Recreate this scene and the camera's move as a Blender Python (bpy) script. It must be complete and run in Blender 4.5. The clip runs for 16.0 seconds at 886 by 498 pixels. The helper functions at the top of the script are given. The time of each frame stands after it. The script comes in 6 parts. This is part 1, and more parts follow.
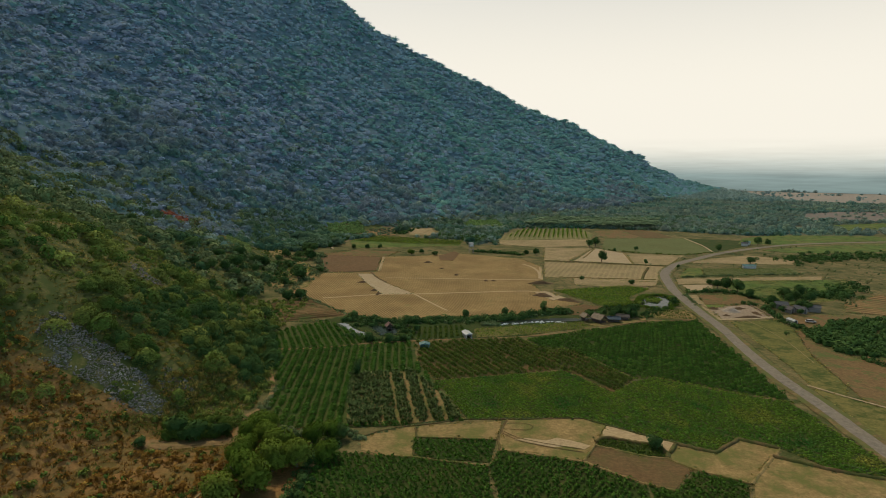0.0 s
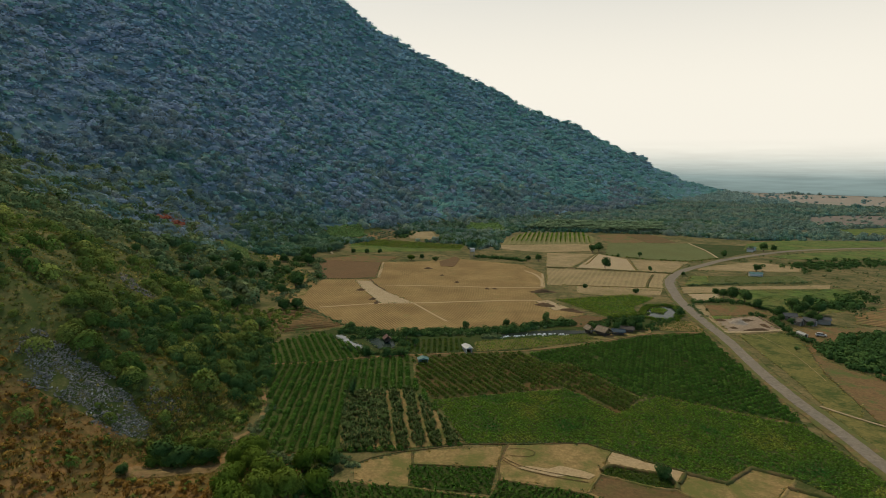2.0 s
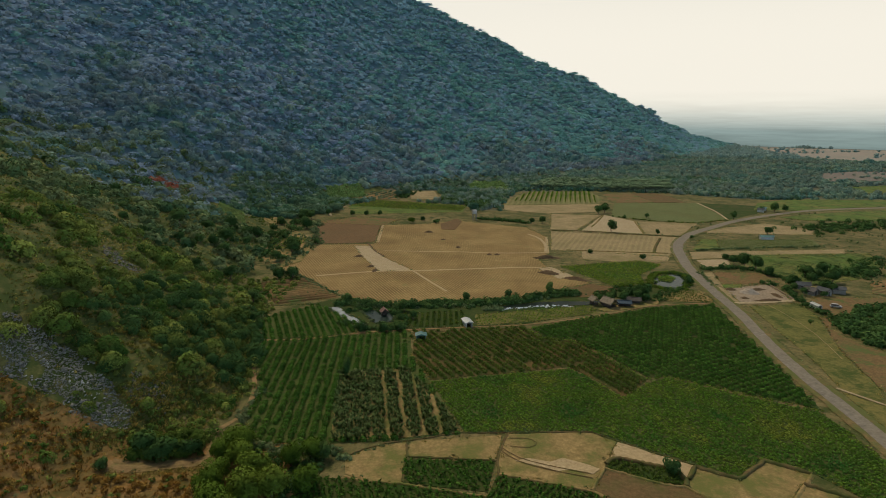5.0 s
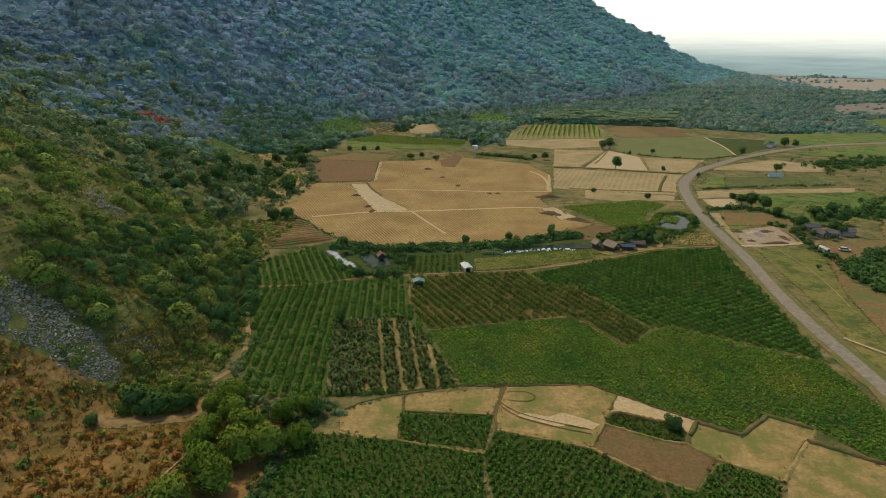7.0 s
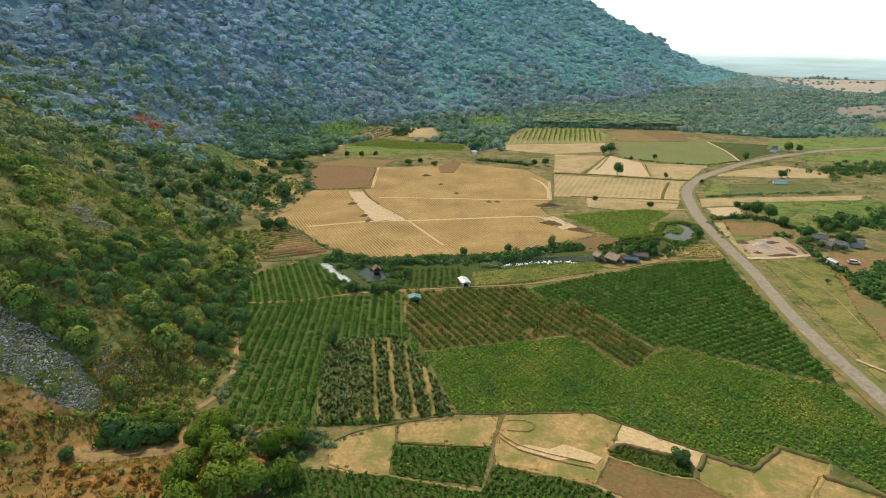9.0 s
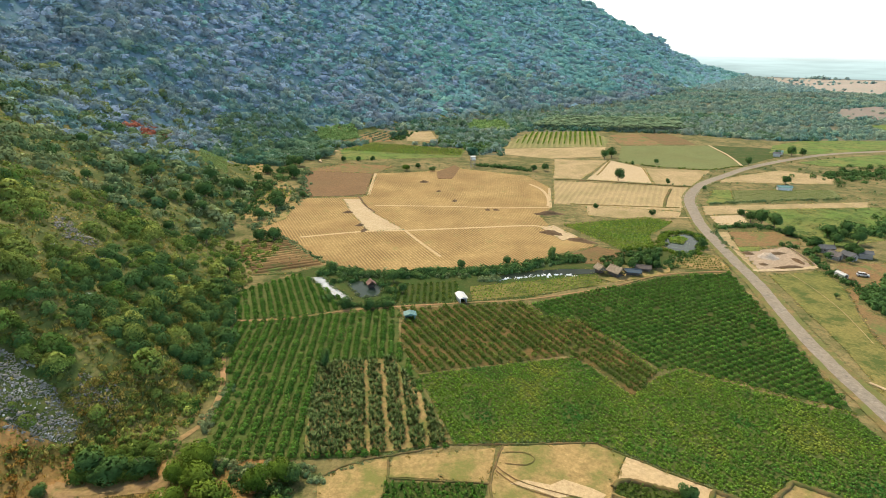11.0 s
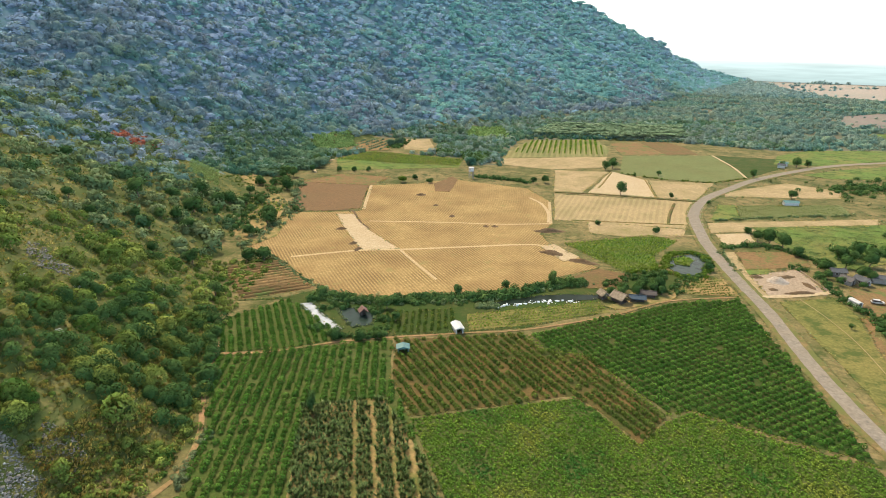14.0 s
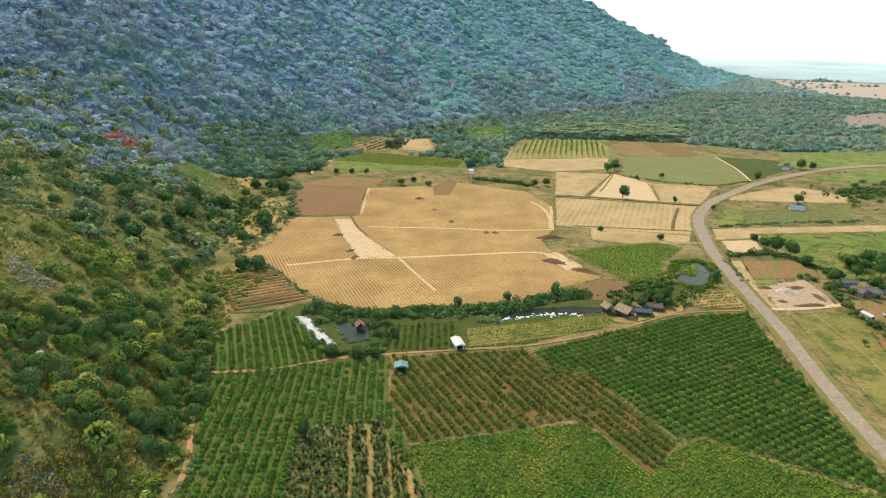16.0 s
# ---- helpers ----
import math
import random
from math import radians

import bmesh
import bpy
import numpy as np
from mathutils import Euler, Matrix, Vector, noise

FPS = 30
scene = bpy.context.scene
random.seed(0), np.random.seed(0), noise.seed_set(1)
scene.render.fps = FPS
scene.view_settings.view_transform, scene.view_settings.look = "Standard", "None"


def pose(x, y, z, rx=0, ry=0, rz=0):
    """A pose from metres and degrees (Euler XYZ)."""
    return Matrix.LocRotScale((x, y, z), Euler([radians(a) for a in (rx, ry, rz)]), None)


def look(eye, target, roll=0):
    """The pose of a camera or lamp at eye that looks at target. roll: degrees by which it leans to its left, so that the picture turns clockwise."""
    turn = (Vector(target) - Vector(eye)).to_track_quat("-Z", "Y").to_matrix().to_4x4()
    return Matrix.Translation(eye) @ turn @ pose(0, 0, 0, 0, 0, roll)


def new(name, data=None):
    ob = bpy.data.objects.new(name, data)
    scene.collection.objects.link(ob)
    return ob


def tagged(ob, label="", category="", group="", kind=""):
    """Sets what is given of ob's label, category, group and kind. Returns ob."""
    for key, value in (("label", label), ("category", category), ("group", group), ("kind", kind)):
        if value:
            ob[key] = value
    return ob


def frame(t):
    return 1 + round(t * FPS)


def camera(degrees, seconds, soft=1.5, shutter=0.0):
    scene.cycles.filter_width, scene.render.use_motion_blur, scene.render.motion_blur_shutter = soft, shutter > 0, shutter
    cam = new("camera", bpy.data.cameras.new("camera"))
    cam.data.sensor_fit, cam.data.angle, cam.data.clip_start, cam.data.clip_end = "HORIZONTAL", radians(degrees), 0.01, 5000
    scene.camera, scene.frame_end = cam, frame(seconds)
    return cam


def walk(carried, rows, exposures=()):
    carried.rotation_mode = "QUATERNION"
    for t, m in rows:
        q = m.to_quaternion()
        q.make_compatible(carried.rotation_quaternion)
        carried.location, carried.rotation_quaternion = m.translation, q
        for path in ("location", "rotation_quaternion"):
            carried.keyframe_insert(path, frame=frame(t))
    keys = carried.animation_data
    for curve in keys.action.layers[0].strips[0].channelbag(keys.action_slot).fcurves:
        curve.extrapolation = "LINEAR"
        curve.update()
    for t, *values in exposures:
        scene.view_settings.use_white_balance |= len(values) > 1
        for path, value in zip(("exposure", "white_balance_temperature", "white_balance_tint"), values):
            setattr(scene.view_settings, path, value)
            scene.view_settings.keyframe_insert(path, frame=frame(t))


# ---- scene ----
cam = camera(73.7, 16.0, soft=0.8)
PATH = [
    (0, (-4.238, -27.02, 68.482), (-4.223, -25.041, 68.196), 0.5),
    (1, (-3.773, -23.207, 70.301), (-3.761, -21.228, 70.014), 0.5),
    (2, (-3.398, -19.394, 71.907), (-3.389, -17.415, 71.619), 0.7),
    (3, (-2.796, -15.712, 73.486), (-2.792, -13.733, 73.198), 0.6),
    (4, (-2.195, -11.815, 75.353), (-2.194, -9.836, 75.064), 0.6),
    (4.5, (-1.759, -9.708, 75.876), (-1.76, -7.738, 75.527), 0.6),
    (5, (-1.499, -7.355, 76.186), (-1.502, -5.405, 75.745), 0.5),
    (5.2, (-1.425, -6.231, 76.725), (-1.428, -4.293, 76.23), 0.6),
    (6.5, (-0.88, -1.1, 78.0), (-0.884, 0.788, 77.34), 0.5),
    (7.5, (-0.45, 2.939, 78.977), (-0.454, 4.826, 78.314), 0.5),
    (8, (-0.234, 4.884, 79.611), (-0.239, 6.77, 78.948), 0.5),
    (8.5, (0.138, 6.91, 80.019), (0.132, 8.797, 79.357), 0.5),
    (9, (0.411, 8.801, 80.743), (0.406, 10.689, 80.081), 0.5),
    (11.5, (1.73, 18.754, 83.939), (1.725, 20.641, 83.276), 0.4),
    (12, (1.87, 20.803, 84.763), (1.868, 22.69, 84.101), 0.5),
    (12.5, (2.174, 22.755, 85.862), (2.172, 24.642, 85.199), 0.6),
    (13, (2.427, 24.747, 86.664), (2.426, 26.634, 86.002), 0.6),
    (13.5, (2.489, 26.884, 87.427), (2.489, 28.772, 86.765), 0.7),
    (14, (2.513, 28.979, 88.051), (2.512, 30.866, 87.391), 0.7),
    (14.5, (2.314, 31.029, 88.985), (2.314, 32.916, 88.324), 0.8),
    (15, (2.401, 33.124, 89.547), (2.402, 35.012, 88.887), 0.8),
    (15.5, (2.273, 35.122, 90.239), (2.275, 37.01, 89.582), 0.8),
    (16, (2.088, 37.311, 90.858), (2.092, 39.195, 90.184), 0.8),
]
EXPOSURES = [(0.0, -1.3, 6450, 4), (4.0, -1.33, 6450, 4), (5.2, -1.34, 6450, 4), (7.5, -0.62, 6400, 5), (9.0, -0.1, 6400, 6), (11.5, 0.17, 6400, 8), (16.0, 0.2, 6400, 9)]
walk(cam, [(t, look(e, a, r)) for t, e, a, r in PATH], EXPOSURES)

# ---- sky and sun ----
SUN_BEARING, SUN_HEIGHT = -32.0, 54.0
world = bpy.data.worlds.new("sky")
scene.world = world
world.use_nodes = True
wt = world.node_tree
wt.nodes.clear()
sky = wt.nodes.new("ShaderNodeTexSky")
sky.sky_type, sky.sun_disc = "NISHITA", False
sky.sun_elevation, sky.sun_rotation = radians(SUN_HEIGHT), radians(SUN_BEARING)
sky.dust_density, sky.air_density = 3.0, 1.2
sky_bg = wt.nodes.new("ShaderNodeBackground")
sky_bg.inputs["Strength"].default_value = 0.15
wt.links.new(sky.outputs[0], sky_bg.inputs["Color"])
# milky haze low over the horizon
haze_bg = wt.nodes.new("ShaderNodeBackground")
haze_bg.inputs["Strength"].default_value = 2.3
geo = wt.nodes.new("ShaderNodeTexCoord")
sep = wt.nodes.new("ShaderNodeSeparateXYZ")
ramp = wt.nodes.new("ShaderNodeMapRange")
ramp.inputs["From Min"].default_value, ramp.inputs["From Max"].default_value = 0.1, 0.6
ramp.interpolation_type = "SMOOTHSTEP"
wt.links.new(geo.outputs["Generated"], sep.inputs[0])
wt.links.new(sep.outputs["Z"], ramp.inputs["Value"])
# cream towards the sun, pale blue on the far side
turned = wt.nodes.new("ShaderNodeVectorMath")
turned.operation = "DOT_PRODUCT"
turned.inputs[1].default_value = (math.sin(radians(SUN_BEARING)), math.cos(radians(SUN_BEARING)), 0)
wt.links.new(geo.outputs["Generated"], turned.inputs[0])
side = wt.nodes.new("ShaderNodeValToRGB")
side.color_ramp.elements[0].position, side.color_ramp.elements[0].color = 0.25, (0.98, 1.4, 1.85, 1)
side.color_ramp.elements[1].position, side.color_ramp.elements[1].color = 0.6, (1.04, 0.95, 0.85, 1)
spread = wt.nodes.new("ShaderNodeMapRange")
spread.inputs["From Min"].default_value = -1.0
wt.links.new(turned.outputs["Value"], spread.inputs["Value"])
wt.links.new(spread.outputs[0], side.inputs[0])
wt.links.new(side.outputs[0], haze_bg.inputs["Color"])
mix = wt.nodes.new("ShaderNodeMixShader")
wt.links.new(ramp.outputs[0], mix.inputs[0])
wt.links.new(haze_bg.outputs[0], mix.inputs[1])
wt.links.new(sky_bg.outputs[0], mix.inputs[2])
wout = wt.nodes.new("ShaderNodeOutputWorld")
wt.links.new(mix.outputs[0], wout.inputs[0])

sun_data = bpy.data.lights.new("sun", "SUN")
sun_data.energy, sun_data.angle, sun_data.color = 4.8, radians(1.2), (1.0, 0.9, 0.72)
sun = new("sun", sun_data)
_b, _h = radians(SUN_BEARING), radians(SUN_HEIGHT)
sun.matrix_world = look((math.sin(_b) * math.cos(_h) * 900, math.cos(_b) * math.cos(_h) * 900, math.sin(_h) * 900), (0, 0, 0))

# ---- materials ----


def shader(name, rough=0.85, spec=0.2):
    m = bpy.data.materials.new(name)
    m.use_nodes = True
    nt = m.node_tree
    bsdf = nt.nodes["Principled BSDF"]
    bsdf.inputs["Roughness"].default_value = rough
    bsdf.inputs["Specular IOR Level"].default_value = spec
    return m, nt, bsdf


def node(nt, kind, **values):
    n = nt.nodes.new(kind)
    for key, value in values.items():
        n.inputs[key.replace("_", " ")].default_value = value
    return n


def spot(nt, scale, detail=4.0, rough=0.6, stretch=None, turn=0.0):
    """A noise in metres: scale is spots per metre; stretch and turn draw it out along a bearing."""
    tc = nt.nodes.new("ShaderNodeNewGeometry")
    n = node(nt, "ShaderNodeTexNoise", Scale=scale, Detail=detail, Roughness=rough)
    if stretch:
        mp = nt.nodes.new("ShaderNodeMapping")
        mp.inputs["Rotation"].default_value = (0, 0, radians(turn))
        mp.inputs["Scale"].default_value = stretch
        nt.links.new(tc.outputs["Position"], mp.inputs["Vector"])
        nt.links.new(mp.outputs[0], n.inputs["Vector"])
    else:
        nt.links.new(tc.outputs["Position"], n.inputs["Vector"])
    return n.outputs["Fac"]


def stops(nt, fac, *colours):
    """A colour ramp: (place, colour), ..."""
    r = nt.nodes.new("ShaderNodeValToRGB")
    e = r.color_ramp.elements
    while len(e) < len(colours):
        e.new(0.5)
    for el, (at, c) in zip(e, colours):
        el.position, el.color = at, (*c, 1)
    nt.links.new(fac, r.inputs[0])
    return r.outputs[0]


def blend(nt, fac, a, b, how="MIX"):
    m = nt.nodes.new("ShaderNodeMix")
    m.data_type, m.blend_type = "RGBA", how
    for sock, v in ((m.inputs[0], fac), (m.inputs[6], a), (m.inputs[7], b)):
        if isinstance(v, (int, float)):
            sock.default_value = v
        elif isinstance(v, tuple):
            sock.default_value = (*v, 1)
        else:
            nt.links.new(v, sock)
    return m.outputs[2]


def relief(nt, bsdf, fac, strength=0.5, distance=0.1):
    b = node(nt, "ShaderNodeBump", Strength=strength, Distance=distance)
    nt.links.new(fac, b.inputs["Height"])
    nt.links.new(b.outputs[0], bsdf.inputs["Normal"])


def earth(name, light, dark, stain, furrow=0.0, turn=0.0, depth=0.5, weeds=0.0, weed=(0.09, 0.12, 0.03), patch=0.03):
    """Open soil or stubble: broad patches, fine grain, plough lines a furrow's width apart, weeds."""
    m, nt, bsdf = shader(name, 0.95, 0.1)
    col = stops(nt, spot(nt, 0.5, 6, 0.7), (0.3, dark), (0.7, light))
    col = blend(nt, stops(nt, spot(nt, patch, 6, 0.65), (0.42, (0, 0, 0)), (0.64, (1, 1, 1))), col, stain)
    col = blend(nt, 1.0, col, stops(nt, spot(nt, 1.1, 7, 0.75), (0.32, (0.7,) * 3), (0.68, (1.22,) * 3)), "MULTIPLY")
    height = spot(nt, 2.5, 3)
    if furrow:
        tc = nt.nodes.new("ShaderNodeNewGeometry")
        mp = nt.nodes.new("ShaderNodeMapping")
        mp.inputs["Rotation"].default_value = (0, 0, radians(turn))
        nt.links.new(tc.outputs["Position"], mp.inputs["Vector"])
        w = node(nt, "ShaderNodeTexWave", Scale=0.314 / furrow, Distortion=0.6, Detail=2.0)
        w.inputs["Detail Scale"].default_value = 0.5
        nt.links.new(mp.outputs[0], w.inputs["Vector"])
        fade = stops(nt, spot(nt, 0.05, 2), (0.35, (0.25,) * 3), (0.65, (1,) * 3))
        lines = blend(nt, 1.0, stops(nt, w.outputs["Fac"], (0.38, (0, 0, 0)), (0.62, (1, 1, 1))), fade, "MULTIPLY")
        f = nt.nodes.new("ShaderNodeMath")
        f.operation = "MULTIPLY"
        f.inputs[1].default_value = depth
        nt.links.new(lines, f.inputs[0])
        col = blend(nt, f.outputs[0], col, tuple(c * 0.55 for c in dark))
        height = w.outputs["Fac"]
    if weeds:
        col = blend(nt, stops(nt, spot(nt, 0.12, 8, 0.75), (0.62 - weeds * 0.3, (0, 0, 0)), (0.72 - weeds * 0.25, (1, 1, 1))), col, weed)
    nt.links.new(col, bsdf.inputs["Base Color"])
    relief(nt, bsdf, height, 0.6, 0.12)
    return m


def foliage(name, dark, mid, light, glow=0.22, scale=0.02, patch=None, vary=0.22, rough=0.75, spec=0.03):
    """Leaves: tint per plant, patches by place, a little light let through."""
    m, nt, bsdf = shader(name, rough, spec)
    at = nt.nodes.new("ShaderNodeAttribute")
    at.attribute_name = "tint"
    geo = nt.nodes.new("ShaderNodeNewGeometry")
    col = stops(nt, at.outputs["Fac"], (0.0, dark), (0.5, mid), (1.0, light))
    col = blend(nt, stops(nt, spot(nt, scale, 3), (0.4, (0, 0, 0)), (0.6, (0.75,) * 3)), col, patch or mid)
    leafy = stops(nt, geo.outputs["Random Per Island"], (0.0, (1 - vary,) * 3), (1.0, (1 + vary,) * 3))
    col = blend(nt, 1.0, col, leafy, "MULTIPLY")
    col = blend(nt, 1.0, col, stops(nt, spot(nt, 1.3, 3), (0.3, (0.72,) * 3), (0.7, (1.25,) * 3)), "MULTIPLY")
    nt.links.new(col, bsdf.inputs["Base Color"])
    tr = nt.nodes.new("ShaderNodeBsdfTranslucent")
    nt.links.new(col, tr.inputs["Color"])
    mx = nt.nodes.new("ShaderNodeMixShader")
    mx.inputs[0].default_value = glow
    out = nt.nodes["Material Output"]
    nt.links.new(bsdf.outputs[0], mx.inputs[1])
    nt.links.new(tr.outputs[0], mx.inputs[2])
    nt.links.new(mx.outputs[0], out.inputs["Surface"])
    return m


def plain(name, colour, rough=0.7, wear=0.25, scale=1.5, metal=0.0):
    m, nt, bsdf = shader(name, rough, 0.4)
    col = stops(nt, spot(nt, scale, 6, 0.7), (0.3, tuple(c * (1 - wear) for c in colour)), (0.7, tuple(min(1, c * (1 + wear * 0.5)) for c in colour)))
    nt.links.new(col, bsdf.inputs["Base Color"])
    bsdf.inputs["Metallic"].default_value = metal
    relief(nt, bsdf, spot(nt, scale * 6, 3), 0.3, 0.03)
    return m


ROW = -27.0  # bearing of the plough lines and plant rows
M_GROUND = earth("dry_grassland", (0.26, 0.19, 0.082), (0.13, 0.1, 0.038), (0.085, 0.088, 0.026), weeds=0.45, weed=(0.055, 0.066, 0.016), patch=0.045)
M_SLOPE = earth("stony_slope", (0.2, 0.165, 0.055), (0.1, 0.092, 0.027), (0.08, 0.085, 0.022), weeds=0.7, weed=(0.06, 0.075, 0.018), patch=0.12)
M_FOOT = earth("rusty_foot_soil", (0.33, 0.175, 0.06), (0.19, 0.1, 0.033), (0.14, 0.1, 0.03), weeds=0.4, weed=(0.1, 0.08, 0.02), patch=0.1)
# litter tinted blue-grey, the mountain's haze painted into it
M_HAZED_LITTER = earth("hazed_leaf_litter", (0.13, 0.185, 0.215), (0.08, 0.12, 0.14), (0.1, 0.145, 0.165), weeds=0.6, weed=(0.07, 0.13, 0.125), depth=1.0, patch=0.12)
M_STUBBLE = earth("stubble_soil", (0.39, 0.265, 0.105), (0.25, 0.16, 0.06), (0.25, 0.155, 0.06), furrow=1.3, turn=-24.5, depth=0.85, weeds=0.15, weed=(0.21, 0.17, 0.06), patch=0.035)
M_PLOUGH = earth("ploughed_brown_soil", (0.2, 0.118, 0.054), (0.135, 0.078, 0.036), (0.16, 0.1, 0.045), furrow=1.0, turn=-80, depth=0.3)
M_BARE = earth("bare_pale_earth", (0.46, 0.35, 0.205), (0.33, 0.24, 0.13), (0.37, 0.27, 0.15), patch=0.1)
M_PLOT = earth("olive_tan_plot", (0.36, 0.24, 0.095), (0.2, 0.135, 0.05), (0.17, 0.14, 0.045), weeds=0.4, weed=(0.14, 0.135, 0.035), patch=0.12)
M_TRACK = earth("worn_stubble_track", (0.46, 0.335, 0.18), (0.35, 0.245, 0.125), (0.39, 0.275, 0.14))
M_TAN = earth("dry_tan_field", (0.42, 0.305, 0.16), (0.27, 0.19, 0.09), (0.24, 0.185, 0.08), furrow=0.8, turn=75, depth=0.3, weeds=0.1, weed=(0.18, 0.15, 0.055), patch=0.06)
M_FURROW = earth("furrowed_field", (0.38, 0.275, 0.135), (0.28, 0.2, 0.095), (0.26, 0.2, 0.09), furrow=3.1, turn=21, depth=0.4, patch=0.05)
M_TERRACE = earth("terraced_red_soil", (0.32, 0.19, 0.075), (0.22, 0.13, 0.052), (0.15, 0.12, 0.045), furrow=3.0, turn=65, depth=1.0, weeds=0.3)
M_STRIPED = earth("striped_far_field", (0.28, 0.22, 0.09), (0.18, 0.16, 0.055), (0.13, 0.145, 0.045), furrow=4.5, turn=12, depth=0.6)
M_GREYGREEN = earth("grey_green_field", (0.16, 0.17, 0.06), (0.11, 0.12, 0.042), (0.13, 0.13, 0.045), furrow=1.5, turn=80, depth=0.2, weeds=0.2, weed=(0.09, 0.115, 0.035))
M_GRASS = earth("short_grass", (0.185, 0.16, 0.044), (0.105, 0.106, 0.026), (0.2, 0.155, 0.048), weeds=0.5, weed=(0.065, 0.082, 0.018))
M_GREEN = earth("green_meadow", (0.13, 0.18, 0.038), (0.075, 0.12, 0.02), (0.2, 0.16, 0.05), weeds=0.5, weed=(0.05, 0.085, 0.016), patch=0.06)
M_REDSOIL = earth("reddish_soil", (0.24, 0.14, 0.06), (0.14, 0.082, 0.036), (0.15, 0.11, 0.042), weeds=0.4)
M_YARD = earth("trodden_yard_soil", (0.3, 0.19, 0.085), (0.17, 0.105, 0.045), (0.16, 0.11, 0.04), weeds=0.4, weed=(0.12, 0.09, 0.027), patch=0.2)
M_SHOULDER = earth("dusty_shoulder", (0.27, 0.175, 0.075), (0.15, 0.1, 0.04), (0.14, 0.105, 0.036), weeds=0.75, weed=(0.11, 0.115, 0.032), patch=0.2)
M_FALLOW = earth("dark_fallow", (0.18, 0.108, 0.046), (0.12, 0.072, 0.03), (0.13, 0.095, 0.036), weeds=0.25, weed=(0.1, 0.085, 0.025), patch=0.12)
M_ORCHARD_SOIL = earth("orchard_soil", (0.09, 0.085, 0.024), (0.045, 0.055, 0.013), (0.042, 0.06, 0.012), weeds=0.6, weed=(0.034, 0.058, 0.01))
M_DARK_SOIL = earth("weedy_orchard_soil", (0.1, 0.104, 0.03), (0.055, 0.073, 0.016), (0.07, 0.088, 0.018), weeds=0.45, weed=(0.045, 0.075, 0.012), patch=0.09)
M_BROWN_ORCHARD = earth("brown_orchard_soil", (0.155, 0.096, 0.032), (0.085, 0.06, 0.019), (0.072, 0.066, 0.018), weeds=0.45, weed=(0.05, 0.06, 0.014), patch=0.06)
M_PATH = earth("dirt_track", (0.37, 0.215, 0.1), (0.23, 0.135, 0.06), (0.2, 0.14, 0.055), weeds=0.2)
M_ROAD = earth("worn_road", (0.26, 0.212, 0.158), (0.16, 0.134, 0.1), (0.22, 0.175, 0.125), patch=0.12)
M_LEAF = foliage("orchard_leaves", (0.03, 0.085, 0.012), (0.055, 0.135, 0.017), (0.11, 0.2, 0.03), 0.2, 0.05, (0.07, 0.14, 0.02))
M_CROP = foliage("crop_leaves", (0.08, 0.165, 0.022), (0.15, 0.26, 0.03), (0.27, 0.34, 0.045), 0.4, 0.06, (0.18, 0.23, 0.035))
M_LEAFY = foliage("leafy_crop_leaves", (0.055, 0.17, 0.032), (0.15, 0.275, 0.032), (0.34, 0.33, 0.06), 0.4, 0.07, (0.17, 0.265, 0.035))
M_OLIVE = foliage("olive_leaves", (0.046, 0.082, 0.013), (0.08, 0.125, 0.02), (0.145, 0.17, 0.03))
# grey-blue cast of the upper slope's haze is mixed into these leaves
M_SCRUB = foliage("scrub_leaves", (0.05, 0.105, 0.04), (0.105, 0.165, 0.065), (0.25, 0.285, 0.115), 0.25, 0.03, (0.16, 0.19, 0.085))
M_SCRUB_NEAR = foliage("near_scrub_leaves", (0.042, 0.1, 0.018), (0.105, 0.175, 0.03), (0.28, 0.31, 0.065), 0.25, 0.04, (0.17, 0.19, 0.04), 0.3)
M_RED = foliage("red_tree_leaves", (0.22, 0.07, 0.04), (0.32, 0.1, 0.06), (0.4, 0.18, 0.1))
M_RUST = foliage("rusty_scrub_leaves", (0.17, 0.085, 0.018), (0.3, 0.16, 0.034), (0.4, 0.26, 0.06), 0.35)
M_WEED = foliage("yellowing_weed_leaves", (0.09, 0.11, 0.02), (0.2, 0.17, 0.032), (0.33, 0.2, 0.045), 0.3)
M_GOLD = foliage("dry_grass_blades", (0.2, 0.165, 0.042), (0.31, 0.25, 0.066), (0.42, 0.35, 0.12), 0.4)
M_TREE = foliage("tree_leaves", (0.032, 0.072, 0.02), (0.058, 0.112, 0.03), (0.11, 0.17, 0.045))
M_LIGHT_TREE = foliage("light_tree_leaves", (0.06, 0.105, 0.012), (0.1, 0.155, 0.018), (0.16, 0.2, 0.03))
M_PALM = foliage("palm_leaves", (0.12, 0.19, 0.11), (0.18, 0.26, 0.15), (0.27, 0.34, 0.2), 0.4)
# mountain leaves made pale and blue, the haze is in the colour
M_FOREST = foliage("hazed_dry_forest_leaves", (0.225, 0.37, 0.44), (0.26, 0.415, 0.485), (0.31, 0.465, 0.49), 0.5, 0.007, (0.28, 0.4, 0.48), vary=0.05)
M_HAZED_DRY = foliage("hazed_leafless_thicket", (0.245, 0.34, 0.435), (0.29, 0.385, 0.48), (0.35, 0.445, 0.48), 0.5, 0.012, (0.32, 0.39, 0.5), vary=0.05)
M_YOUNG = foliage("young_tree_leaves", (0.12, 0.2, 0.06), (0.17, 0.26, 0.08), (0.25, 0.33, 0.11))
# green and lower forest carry the haze in their leaf colour too
M_GREENWOOD = foliage("hazed_green_forest_leaves", (0.14, 0.32, 0.295), (0.18, 0.375, 0.34), (0.26, 0.455, 0.37), 0.5, 0.01, (0.21, 0.375, 0.37), vary=0.05)
